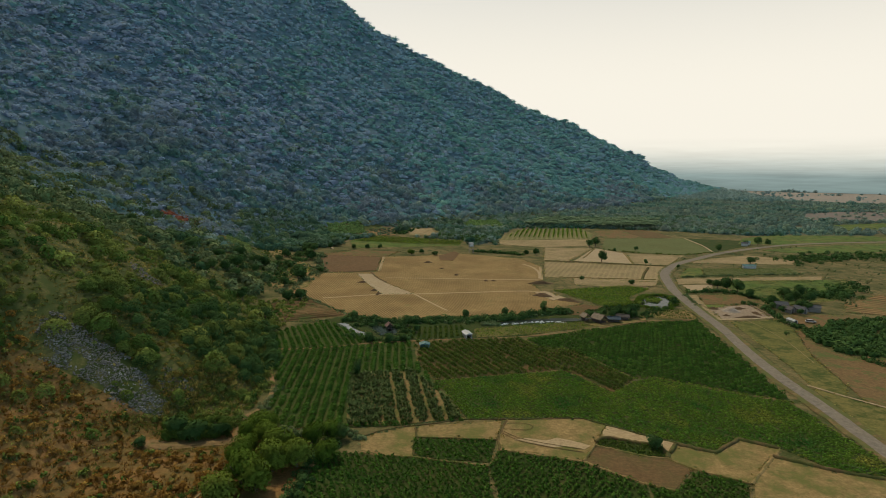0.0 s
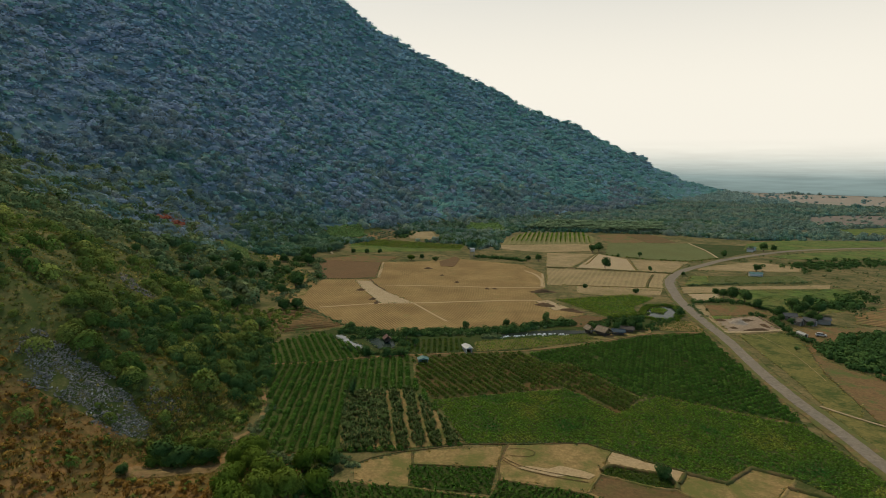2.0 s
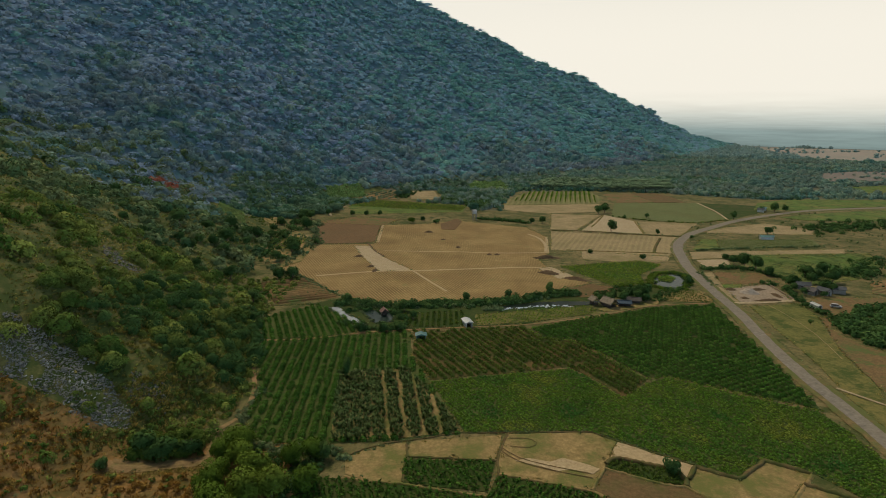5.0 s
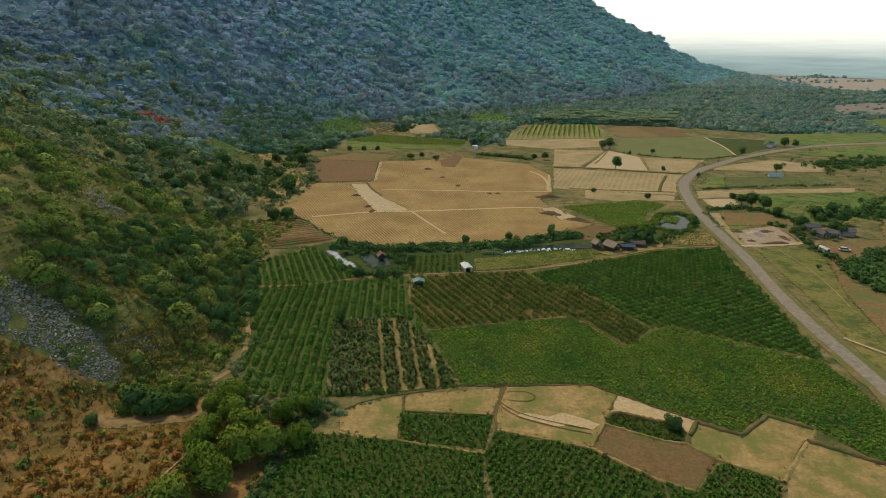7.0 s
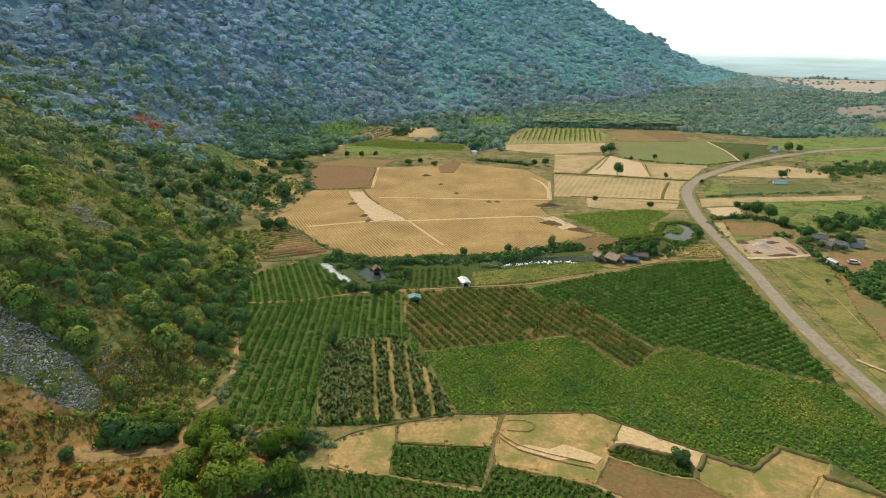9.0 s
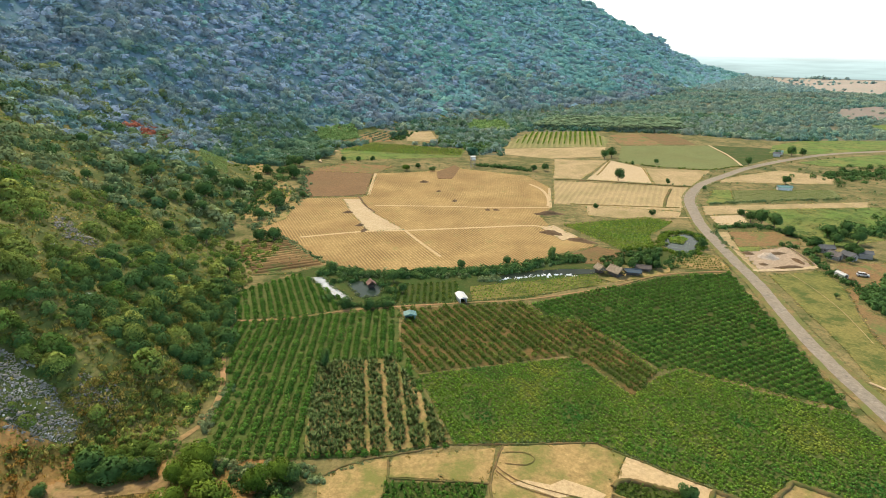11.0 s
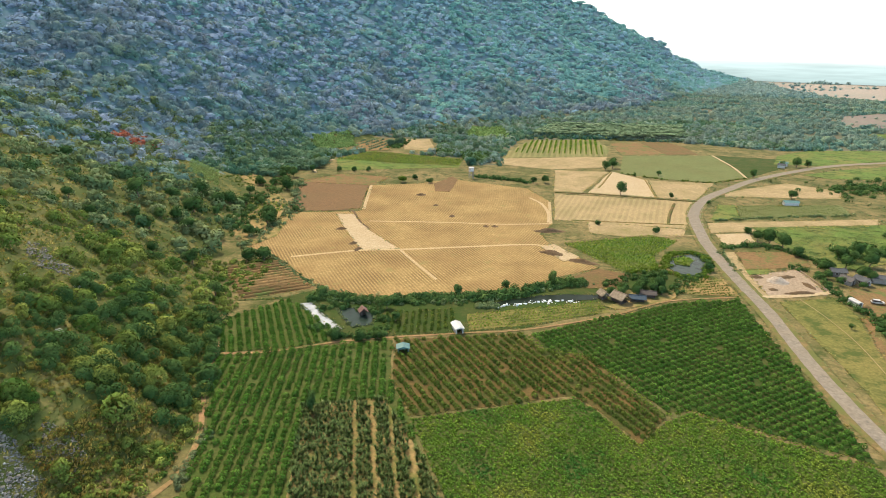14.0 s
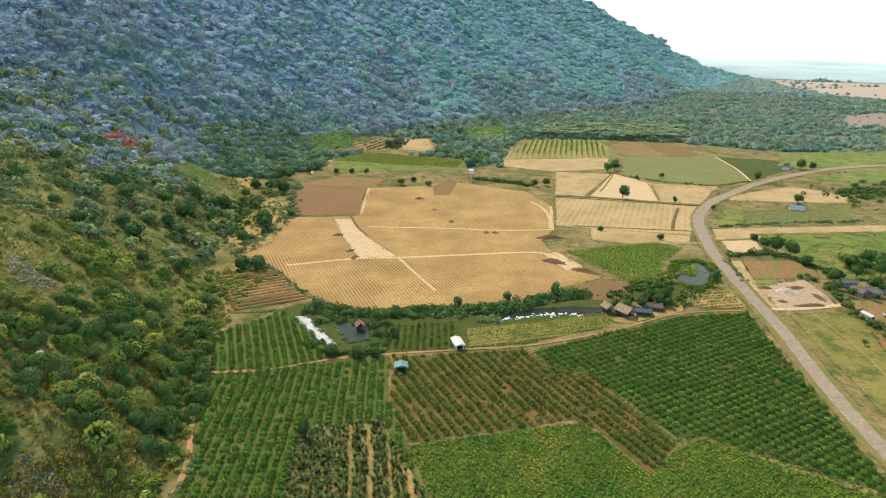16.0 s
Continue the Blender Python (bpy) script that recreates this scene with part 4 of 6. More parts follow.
x2, y2 = strewn(-104, -60, 146, 215, 200, lambda x, y: (height(x, y) < 24) & (x < np.interp(y, FOOT_Y, FOOT_X) + 2) & ~inside(SCREE, x, y) & (y > 135), 26)
x, y = np.r_[x, x2], np.r_[y, y2]
plants("hill_trees", x, y, r2.uniform(1.3, 3.5, len(x)), FINE, M_TREE, "dark green rounded trees scattered over the hillside", "trees", 0.2)
x, y = strewn(-130, -48, 60, 126, 620, lambda x, y: ((x < -80) | (y < 104)) & ~inside(SCREE, x, y) & (lumps(x, y, 11, 36) > -0.2), 27)
plants("rusty_scrub", x, y, r2.uniform(0.5, 1.3, len(x)), THICKET, M_RUST, "rust-brown dry scrub at the foot of the slope", "scrub", 0.2)
x, y = strewn(-108, -66, 124, 172, 620, lambda x, y: (x < np.interp(y, FOOT_Y, FOOT_X) - 4) & ~inside(SCREE, x, y) & (lumps(x, y, 13, 46) > -0.25), 106)
plants("slope_weeds", x, y, r2.uniform(0.4, 0.95, len(x)), THICKET, M_WEED, "rust and yellow weeds over the foot of the slope", "weeds", 0.15)
x, y = strewn(-205, -180, 395, 420, 44, lambda x, y: x < 0, 28)
plants("red_trees", x, y, r2.uniform(2.6, 3.6, len(x)), CROWN, M_RED, "red-leaved trees on the slope", "trees", 0.3)

PALMS = [(90, 622), (155, 618), (160, 606), (238, 604), (262, 690), (120, 690)]
FAR_BROWN = [(818, 1600), (1150, 1450), (1400, 1150), (761, 1066), (670, 1199)]
FAR_PINK = [(530, 836), (617, 876), (780, 860), (650, 730), (503, 715), (457, 710)]
FAR_GREEN = [(452, 665), (560, 700), (640, 660), (600, 620), (440, 612)]
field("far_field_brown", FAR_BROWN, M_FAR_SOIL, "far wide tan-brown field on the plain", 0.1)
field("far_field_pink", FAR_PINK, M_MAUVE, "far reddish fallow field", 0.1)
field("far_field_green", FAR_GREEN, M_GREEN, "far dark green field beside the woods", 0.1)
field("road_meadow", [(262, 492), (300, 489), (357, 509), (440, 527), (430, 560), (330, 560), (285, 530)], M_GREEN, "light green meadow above the road", 0.05)
field("road_meadow_2", [(262, 452), (302, 472), (357, 490), (420, 505), (420, 470), (330, 440), (275, 440)], M_GREEN, "light green meadow below the far road", 0.05)


FAR_OPEN = [(-116, 522), (-121, 575), (-88, 605), (-40, 606), (-8, 604), (0, 524), (-40, 522), (-72, 532)]
field("far_orange_strips", [(-75, 533), (-80, 585), (-51, 598), (-43, 535)], M_TERRACE, "orange soil strips between far green rows", 0.1)
field("far_tan_plot", [(-32, 539), (-38, 598), (-12, 598), (-5, 538)], M_TAN, "small tan plot below the mountain woods", 0.1)
x, y = rows_in(FAR_ROWS, 3.4, 3.0, 30, 0.5, 0.05, seed=87)
plants("far_green_rows", x, y, r2.uniform(1.4, 2.2, len(x)), CROWN, M_YOUNG, "light green rows of young trees below the mountain", "orchard bushes", 0.1)
x, y = rows_in([(-75, 533), (-80, 585), (-51, 598), (-43, 535)], 7.0, 4.0, 20, 0.8, 0.1, seed=88)
plants("far_strip_shrubs", x, y, r2.uniform(1.0, 1.7, len(x)), CROWN, M_WOODS, "green shrubs along the orange soil strips", "shrubs", 0.1)
x, y = rows_in(FAR_LIME, 4.0, 3.4, 10, 1.0, 0.05, seed=89)
plants("far_lime_trees", x, y, r2.uniform(1.8, 2.8, len(x)), CROWN, M_YOUNG, "yellow-green young trees among dark woods", "trees", 0.1)


def belt(x, y):
    e = np.interp(x, [-230, -130, -96, -84, -60, 18, 24, 45, 60, 75, 160, 240, 300, 430, 700, 900], [400, 440, 452, 498, 532, 502, 474, 474, 556, 606, 612, 590, 555, 565, 640, 680])
    free = np.ones(len(x), bool)
    for poly in (FAR_BROWN, FAR_PINK, FAR_GREEN, PALMS, FAR_OPEN, FAR_LIME):
        free &= ~inside(poly, x, y)
    return (height(x, y) <= 3) & (y > e) & free & (x < 0.95 * (y + 27))



# dark floor under the woods, dry soil paled with painted haze far out on the plain
ground_me.materials.append(M_WOODFLOOR)
ground_me.materials.append(M_FAR_SOIL)
slot = np.zeros(len(quads), np.int32)
ground_me.polygons.foreach_get("material_index", slot)
slot[belt(ground_x, ground_y) & (mid < 6) & (ground_y < 1150)] = 4
far = (np.hypot(ground_x, ground_y) > 1250) & (mid < 6)
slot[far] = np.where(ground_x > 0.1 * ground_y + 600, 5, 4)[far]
ground_me.polygons.foreach_set("material_index", slot)
x, y = strewn(-230, 1000, 400, 1150, 27000, belt, 24)
m = (lumps(x, y, 130, 5) > -0.8)
x, y = x[m], y[m]
tone = np.clip(0.5 + 0.35 * lumps(x, y, 70, 31) + r2.normal(size=len(x)) * 0.22, 0, 1)
plants("plain_woods", x, y, 1.7 + 2.7 * r2.uniform(0, 1, len(x)) ** 1.5, FAR_CROWN, M_PLAIN, "green and olive woods at the foot of the mountain, haze painted in", "woods", 0.5, tints=tone)
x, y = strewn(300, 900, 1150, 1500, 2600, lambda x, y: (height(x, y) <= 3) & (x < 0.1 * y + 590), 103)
plants("foot_far_woods", x, y, r2.uniform(3, 6, len(x)), FAR_CROWN[:2], M_FARWOOD, "distant woods under the mountain's end, hazed grey-green in their leaf colour", "woods", 0.5)
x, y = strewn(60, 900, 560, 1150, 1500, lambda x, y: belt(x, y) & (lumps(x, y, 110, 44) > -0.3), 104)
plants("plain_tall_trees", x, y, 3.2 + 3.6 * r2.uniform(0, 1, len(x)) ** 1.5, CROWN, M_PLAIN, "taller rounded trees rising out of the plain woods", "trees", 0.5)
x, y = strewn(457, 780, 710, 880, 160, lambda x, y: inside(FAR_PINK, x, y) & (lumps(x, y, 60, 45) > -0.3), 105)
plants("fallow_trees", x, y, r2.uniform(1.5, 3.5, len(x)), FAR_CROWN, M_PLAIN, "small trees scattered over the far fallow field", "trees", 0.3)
x, y = strewn(-230, 340, 430, 760, 6500, lambda x, y: belt(x, y) & (lumps(x, y, 90, 17) > -0.75), 78)
plants("foot_woods", x, y, r2.uniform(1.8, 3.8, len(x)), CROWN, M_WOODS, "dense dark green woods along the foot of the mountain", "woods", 0.5)
x, y = strewn(-200, -84, 400, 620, 1500, lambda x, y: inside([(-182, 494), (-160, 535), (-133, 570), (-112, 540), (-92, 508), (-88, 470), (-100, 440), (-118, 424), (-128, 432), (-150, 420), (-168, 430)], x, y), 79)
plants("corner_woods", x, y, r2.uniform(2.2, 5.2, len(x)), THICKET, M_WOODS, "dark rounded trees between the hill and the far fields", "woods", 0.5)
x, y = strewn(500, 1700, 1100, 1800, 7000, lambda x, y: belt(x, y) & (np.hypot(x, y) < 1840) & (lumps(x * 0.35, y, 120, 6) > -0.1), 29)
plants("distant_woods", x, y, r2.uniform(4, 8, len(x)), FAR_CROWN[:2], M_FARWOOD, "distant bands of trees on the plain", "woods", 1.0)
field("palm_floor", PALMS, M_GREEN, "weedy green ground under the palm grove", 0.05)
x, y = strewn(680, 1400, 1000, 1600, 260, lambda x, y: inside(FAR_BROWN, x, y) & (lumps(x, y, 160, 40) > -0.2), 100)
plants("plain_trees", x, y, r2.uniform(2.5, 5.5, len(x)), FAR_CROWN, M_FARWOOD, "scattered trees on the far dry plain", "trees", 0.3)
x, y = strewn(80, 270, 590, 700, 2000, lambda x, y: inside(PALMS, x, y), 102)
plants("palm_understory", x, y, r2.uniform(1.2, 2.6, len(x)), FAR_CROWN, M_PLAIN, "green undergrowth between the palms", "undergrowth", 0.3)
x, y = rows_in(PALMS, 6.0, 5.6, 20, 1.6, 0.1, seed=19)
plants("palm_grove", x, y, r2.uniform(4.0, 5.5, len(x)), FROND, M_PALM, "grey-green palms in a grove below the mountain", "palms", -1.2, even=1.2)
x, y = rows_in([(-170, 352), (-163, 388), (-139, 372), (-127, 341), (-139, 313), (-153, 318)], 5.6, 5.2, 20, 0.8, 0.05, seed=20)
plants("hill_orchard", x, y, r2.uniform(1.8, 2.5, len(x)), SHRUB, M_WOODS, "round dark orchard trees in rows on the lower slope", "trees", 0.2)


# ---- hedges and weeds ----
def along(line, spread, step, seed):
    r = np.random.RandomState(seed)
    xs, ys = [], []
    for (x0, y0), (x1, y1) in zip(line, line[1:]):
        n = max(1, int(math.hypot(x1 - x0, y1 - y0) / step))
        t = r.uniform(0, 1, n)
        xs.append(x0 + (x1 - x0) * t + r.normal(size=n) * spread)
        ys.append(y0 + (y1 - y0) * t + r.normal(size=n) * spread)
    return np.concatenate(xs), np.concatenate(ys)


def hedge(name, line, spread, step, low, high, kinds, mat, label, seed):
    x, y = along(line, spread, step, seed)
    r = np.random.RandomState(seed + 1)
    return plants(name, x, y, r.uniform(low, high, len(x)), kinds, mat, label, "hedge", 0.1)


CREEK_LINE = [(-44, 226), (-34, 224), (-20, 222), (-2, 225), (14, 226), (31, 231), (46, 240), (60, 242)]
hedge("creek_hedge", CREEK_LINE, 1.5, 0.3, 0.8, 2.3, THICKET, M_TREE, "dense green bushes along the creek", 31)
hedge("creek_hedge_light", CREEK_LINE, 2.0, 0.6, 0.5, 1.3, THICKET, M_SCRUB, "lighter weeds and reeds along the creek", 32)
hedge("pond_hedge", [(-40, 203), (-33, 197), (-28, 195), (-17, 196), (-16, 205), (-20, 214), (-36, 218), (-40, 214)], 1.0, 0.5, 0.6, 1.5, THICKET, M_TREE, "dark bushes round the small ponds", 33)
hedge("pond_edge_bushes", [(98, 250), (105, 249), (112, 257), (118, 273), (113, 279), (104, 277)], 0.9, 0.6, 0.5, 1.2, THICKET, M_TREE, "green bushes on the pond edge", 56)
hedge("pond_hedge_yellow", [(78, 254), (92, 259), (97, 263), (100, 272), (106, 278), (114, 279), (118, 274), (114, 260), (107, 250), (98, 249), (95, 256)], 1.0, 0.3, 0.5, 1.2, THICKET, M_LIGHT_TREE, "yellow-green bushes round the pond", 34)
hedge("pond_rim_weeds", [(-48, 220), (-38, 205), (-32, 198.5), (-30, 201), (-39, 213), (-44, 221), (-34, 216), (-24, 218), (-20, 212), (-21, 204), (-27, 202), (-31, 209), (-34, 216)], 0.4, 0.3, 0.3, 0.7, LOW, M_SCRUB, "green reeds round the pond rims", 57)
hedge("creek_reeds", [(14, 219), (22, 219.5)], 0.9, 0.12, 0.5, 1.3, THICKET, M_SCRUB, "green reeds on the creek bank", 58)
hedge("stubble_edge_hedge", [(-88, 279), (-86, 300), (-80, 325), (-79, 340), (-94, 415)], 2.5, 1.0, 0.7, 1.9, THICKET, M_SCRUB, "green scrub along the edge of the stubble field", 35)
hedge("stubble_lower_edge", [(-88, 279), (-70, 266), (-61, 254), (-48, 238), (-35, 228)], 0.8, 0.5, 0.4, 1.0, THICKET, M_SCRUB, "weeds along the lower edge of the stubble field", 36)
hedge("plot_bank_weeds", [(-23.6, 113.8), (-10, 121), (2.5, 124.9), (14.8, 125.2), (35.2, 125.9), (40.9, 121.8), (55, 112), (62.7, 106.9), (71.7, 114), (80, 109), (100, 93)], 0.3, 0.22, 0.2, 0.5, LOW, M_SCRUB, "dark weeds on the bank between plots", 37)
hedge("orchard_edge_weeds", [(28.5, 199.5), (34.2, 188.7), (46, 185.7), (59, 155.5), (65.5, 157.6), (82, 148), (99.5, 137)], 0.4, 0.3, 0.25, 0.55, LOW, M_CROP, "yellow-green weeds along the orchard edge", 41)
def beside(line, off):
    out = []
    for k, (x, y) in enumerate(line):
        (x0, y0), (x1, y1) = line[max(k - 1, 0)], line[min(k + 1, len(line) - 1)]
        n = math.hypot(x1 - x0, y1 - y0)
        out.append((x + (y1 - y0) / n * off, y - (x1 - x0) / n * off))
    return out


ribbon("road_shoulder", beside(ROAD[1:21], -3.0), 2.2, M_SHOULDER, "dusty weedy shoulder along the road", 0.2, rough=0.4)
ribbon("road_shoulder", beside(ROAD[1:21], 3.0), 2.2, M_SHOULDER, "dusty weedy shoulder along the road", 0.2, rough=0.4)
hedge("verge_weeds", beside(ROAD[2:18], -4.3), 0.4, 0.3, 0.2, 0.5, SPRIG, M_SCRUB, "dry weeds along the road verge", 42)
hedge("verge_weeds_east", beside(ROAD[2:18], 4.3), 0.4, 0.3, 0.2, 0.5, SPRIG, M_SCRUB, "dry weeds along the road verge", 43)
hedge("village_hedge", [(150, 262), (156, 255), (152, 240), (150, 226), (151, 200), (150, 170)], 1.2, 0.7, 0.7, 1.8, THICKET, M_TREE, "dark green garden hedge beside the houses", 45)
GROVE = [(144, 203), (152, 211), (164, 222), (197, 232), (230, 225), (210, 180), (165, 172), (146, 184)]
x, y = strewn(142, 230, 170, 235, 1300, lambda x, y: inside(GROVE, x, y), 86)
plants("roadside_grove", x, y, r2.uniform(1.3, 2.6, len(x)), CROWN, M_TREE, "dense dark green grove beside the brown yard", "grove", 0.2)
hedge("pasture_hedge", [(132, 285), (148, 292), (158, 284), (164, 270), (162, 260)], 1.5, 0.8, 0.8, 2.0, THICKET, M_TREE, "dark green bushes behind the red plot", 46)
hedge("roadside_bushes", [(127.5, 283), (126, 270), (124, 258)], 0.7, 0.6, 0.5, 1.1, THICKET, M_SCRUB, "green bushes on the road shoulder", 47)
hedge("dry_strip_hedge", [(146, 331), (190, 340), (229, 344)], 0.8, 0.8, 0.5, 1.2, THICKET, M_SCRUB, "scrub line between the roadside plots", 48)
hedge("far_field_hedge", [(129, 450), (155, 431), (185, 422), (214, 438)], 0.8, 1.3, 0.4, 1.1, THICKET, M_OLIVE, "dry scrub along the far field edge", 49)
hedge("east_trees", [(176, 273), (190, 280), (205, 275), (215, 290), (235, 310)], 4.0, 1.1, 1.5, 3.2, THICKET, M_TREE, "dark green trees beyond the houses", 50)
hedge("east_trees_far", [(255, 395), (270, 410), (300, 415), (330, 425), (360, 420)], 9.0, 0.5, 1.2, 2.6, THICKET, M_TREE, "dark green trees below the far road", 51)
hedge("tower_hedge", [(24, 434), (32, 430), (40, 427), (48, 424), (58, 415)], 1.5, 0.5, 1.0, 2.0, THICKET, M_TREE, "green trees beside the water tower", 52)
hedge("hill_foot_trees", [(-108, 420), (-106, 395), (-110, 360), (-106, 330), (-96, 300)], 4.0, 1.1, 1.0, 2.6, THICKET, M_TREE, "dark trees at the foot of the hill", 53)
hedge("far_plot_trees", [(-44, 545), (-38, 565), (-34, 590)], 3.0, 1.0, 1.5, 2.6, CROWN, M_TREE, "dark trees between the far plots", 90)
hedge("tower_field_trees", [(0, 530), (22, 506), (36, 494), (30, 520)], 4.0, 0.7, 1.5, 3.2, CROWN, M_TREE, "dark trees beyond the water tower", 91)
hedge("garden_edge_trees", [(-168, 416), (-148, 419), (-140, 436), (-126, 440)], 2.5, 1.0, 1.4, 2.6, CROWN, M_WOODS, "dark trees behind the bright garden", 92)
hedge("upper_field_trees", [(-120, 440), (-104, 462), (-96, 490), (-92, 508)], 5.0, 0.7, 1.4, 3.2, THICKET, M_TREE, "dark trees round the far green field", 54)



def open_ground(x, y):
    free = height(x, y) < 0.5
    for poly in FIELD_POLYS:
        free &= ~inside(poly, x, y)
    for (x0, y0), (x1, y1) in zip(ROAD, ROAD[1:]):
        t = np.clip(((x - x0) * (x1 - x0) + (y - y0) * (y1 - y0)) / ((x1 - x0) ** 2 + (y1 - y0) ** 2), 0, 1)
        free &= np.hypot(x - x0 - t * (x1 - x0), y - y0 - t * (y1 - y0)) > 4.6
    return free & (lumps(x, y, 25, 7) > -0.5)


x, y = strewn(-110, 260, 80, 480, 13000, open_ground, 30)
plants("grass_tufts", x, y, r2.uniform(0.2, 0.6, len(x)), SPRIG, M_SCRUB, "tufts of dry and green grass on open ground", "grass", 0.05)


x, y = strewn(-240, -55, 60, 400, 12000, lambda x, y: scrub(x, y) & (lumps(x, y, 20, 8) > -0.4), 70)
m = r2.uniform(size=len(x)) < 0.42
plants("golden_slope_grass", x[m], y[m], r2.uniform(0.5, 1.2, m.sum()), SPRIG, M_GOLD, "golden dry grass on the slope", "grass", 0.1)
x, y = x[~m], y[~m]
plants("slope_grass", x, y, r2.uniform(0.5, 1.2, len(x)), SPRIG, M_SCRUB, "yellowish grass and herbs on the slope", "grass", 0.1)


def foot(x, y):
    edge = np.interp(y, [112, 118, 126, 135, 147, 160, 182, 192], [-54, -53, -56, -54, -53.5, -57, -64, -67])
    return (height(x, y) < 2.5) & (x < edge - 1.6) & (y > 118) & (y < 262)


x, y = strewn(-150, -54, 92, 262, 9500, lambda x, y: (height(x, y) > 0.3) & ~inside(SCREE, x, y), 95)
m = r2.uniform(size=len(x)) < 0.5
plants("golden_tufts", x[m], y[m], r2.uniform(0.35, 0.9, m.sum()), SPRIG, M_GOLD, "golden dry grass tufts at the hill foot", "grass", 0.05)
plants("olive_tufts", x[~m], y[~m], r2.uniform(0.35, 0.9, (~m).sum()), SPRIG, M_SCRUB_NEAR, "olive herbs between the hill shrubs", "grass", 0.05)
x, y = strewn(-230, -58, 100, 330, 6500, lambda x, y: scrub(x, y) & ~inside(SCREE, x, y) & (lumps(x, y, 8, 39) > -0.3), 99)
plants("low_slope_shrubs", x, y, r2.uniform(0.35, 1.0, len(x)), LOW, M_SCRUB_NEAR, "small green and yellowish bushes between the hill shrubs", "shrubs", 0.05)
x, y = strewn(-86, -54, 114, 200, 5200, lambda x, y: (height(x, y) < 9) & (x < np.interp(y, FOOT_Y, FOOT_X) + 8) & (x < np.interp(y, [112, 126, 135, 147, 160, 182, 192], [-56, -58, -56, -57, -61, -66, -69])) & ~inside(SCREE, x, y), 101)
m = r2.uniform(size=len(x)) < 0.5
plants("yellow_reeds", x[m], y[m], r2.uniform(0.6, 1.3, m.sum()), SPRIG, M_GOLD, "tall yellowish reedy weeds between path and hill", "weeds", 0.0)
plants("green_reeds", x[~m], y[~m], r2.uniform(0.35, 0.75, (~m).sum()), LOW, M_SCRUB_NEAR, "tall green reedy weeds between path and hill", "weeds", 0.0)
x, y = strewn(-130, -46, 60, 124, 1700, lambda x, y: ((x < -79) | (y < 105)) & ~inside(SCREE, x, y) & (lumps(x, y, 9, 42) > -0.35), 104)
m = r2.uniform(size=len(x)) < 0.65
plants("rusty_bushes", x[m], y[m], r2.uniform(0.5, 1.4, m.sum()), LOW, M_RUST, "rust-brown dry bushes at the hill foot", "bushes", 0.05)
plants("foot_bushes", x[~m], y[~m], r2.uniform(0.5, 1.4, (~m).sum()), LOW, M_SCRUB_NEAR, "green bushes among rusty grass at the hill foot", "bushes", 0.05)
CLUMP = [(-72, 111.5), (-56.5, 113.5), (-58.5, 121.5), (-66, 123), (-75, 119)]
x, y = strewn(-78, -54, 110, 124, 330, lambda x, y: inside(CLUMP, x, y), 96)
plants("foot_thicket", x, y, r2.uniform(0.9, 2.0, len(x)), SHRUB, M_OLIVE, "dense dark green thicket beside the trodden yard", "thicket", 0.1)
x, y = strewn(-105, -50, 118, 262, 1500, foot, 71)
plants("foot_scrub", x, y, r2.uniform(0.6, 1.7, len(x)), THICKET, M_SCRUB_NEAR, "dense green scrub between the path and the hill", "scrub", 0.1)
x, y = strewn(-130, -45, 60, 128, 4200, lambda x, y: ~inside(SCREE, x, y) & ((x < -76) | (y < 106)) & (lumps(x, y, 7, 35) > -0.7), 72)
plants("rusty_grass", x, y, r2.uniform(0.35, 1.0, len(x)), SPRIG, M_RUST, "rust-brown dry grass at the foot of the slope", "grass", 0.05)
hedge("yard_edge_tufts", [(-79, 106.5), (-70, 105.5), (-62, 107), (-52, 108.5)], 0.8, 0.12, 0.4, 0.9, SPRIG, M_GOLD, "golden grass along the edge of the trodden soil", 76)
hedge("plot_corner_scrub", [(-47, 118), (-38, 115.5), (-28, 116.5), (-23, 112)], 1.0, 0.28, 0.5, 1.2, THICKET, M_SCRUB, "scrub between the orchard and the dry plots", 73)
hedge("plot_corner_scrub_dark", [(-48, 116), (-36, 112), (-30, 108), (-34, 100), (-34, 80)], 1.5, 0.5, 0.6, 1.5, THICKET, M_TREE, "dark scrub beside the green plot", 74)
hedge("orchard_foot_scrub", [(-51, 119), (-53, 135), (-53, 147)], 0.6, 0.5, 0.4, 1.0, THICKET, M_SCRUB, "scrub along the path beside the orchard", 75)


x, y = rows_in([(-108, 324), (-109, 355), (-95, 360), (-85, 352), (-88, 326)], 2.2, 1.4, 75, 0.8, 0.1, seed=80)
plants("weedy_rows", x, y, r2.uniform(0.5, 1.0, len(x)), LOW, M_CROP, "yellow-green weedy rows on a dry plot", "weeds", 0.05)
x, y = rows_in([(-110, 332), (-102, 385), (-84, 354), (-79, 328), (-77, 297), (-84, 283), (-104, 304)], 4.0, 2.6, 70, 1.6, 0.45, seed=80)
plants("corner_shrubs", x, y, r2.uniform(0.6, 1.6, len(x)), THICKET, M_SCRUB, "scattered green shrubs on a dry plot", "shrubs", 0.1)
x, y = rows_in([(-138, 386), (-139, 428), (-127, 430), (-118, 393)], 5.0, 4.0, 20, 1.0, 0.1, seed=81)
plants("clearing_shrubs", x, y, r2.uniform(0.7, 1.4, len(x)), THICKET, M_OLIVE, "small pale bushes in rows on the tan clearing", "shrubs", 0.1)
x, y = strewn(150, 246, 256, 328, 4200, lambda x, y: inside([(160, 320), (245, 328), (235, 300), (200, 270), (168, 258), (161, 280)], x, y) & (lumps(x, y, 18, 18) > -0.3), 82)
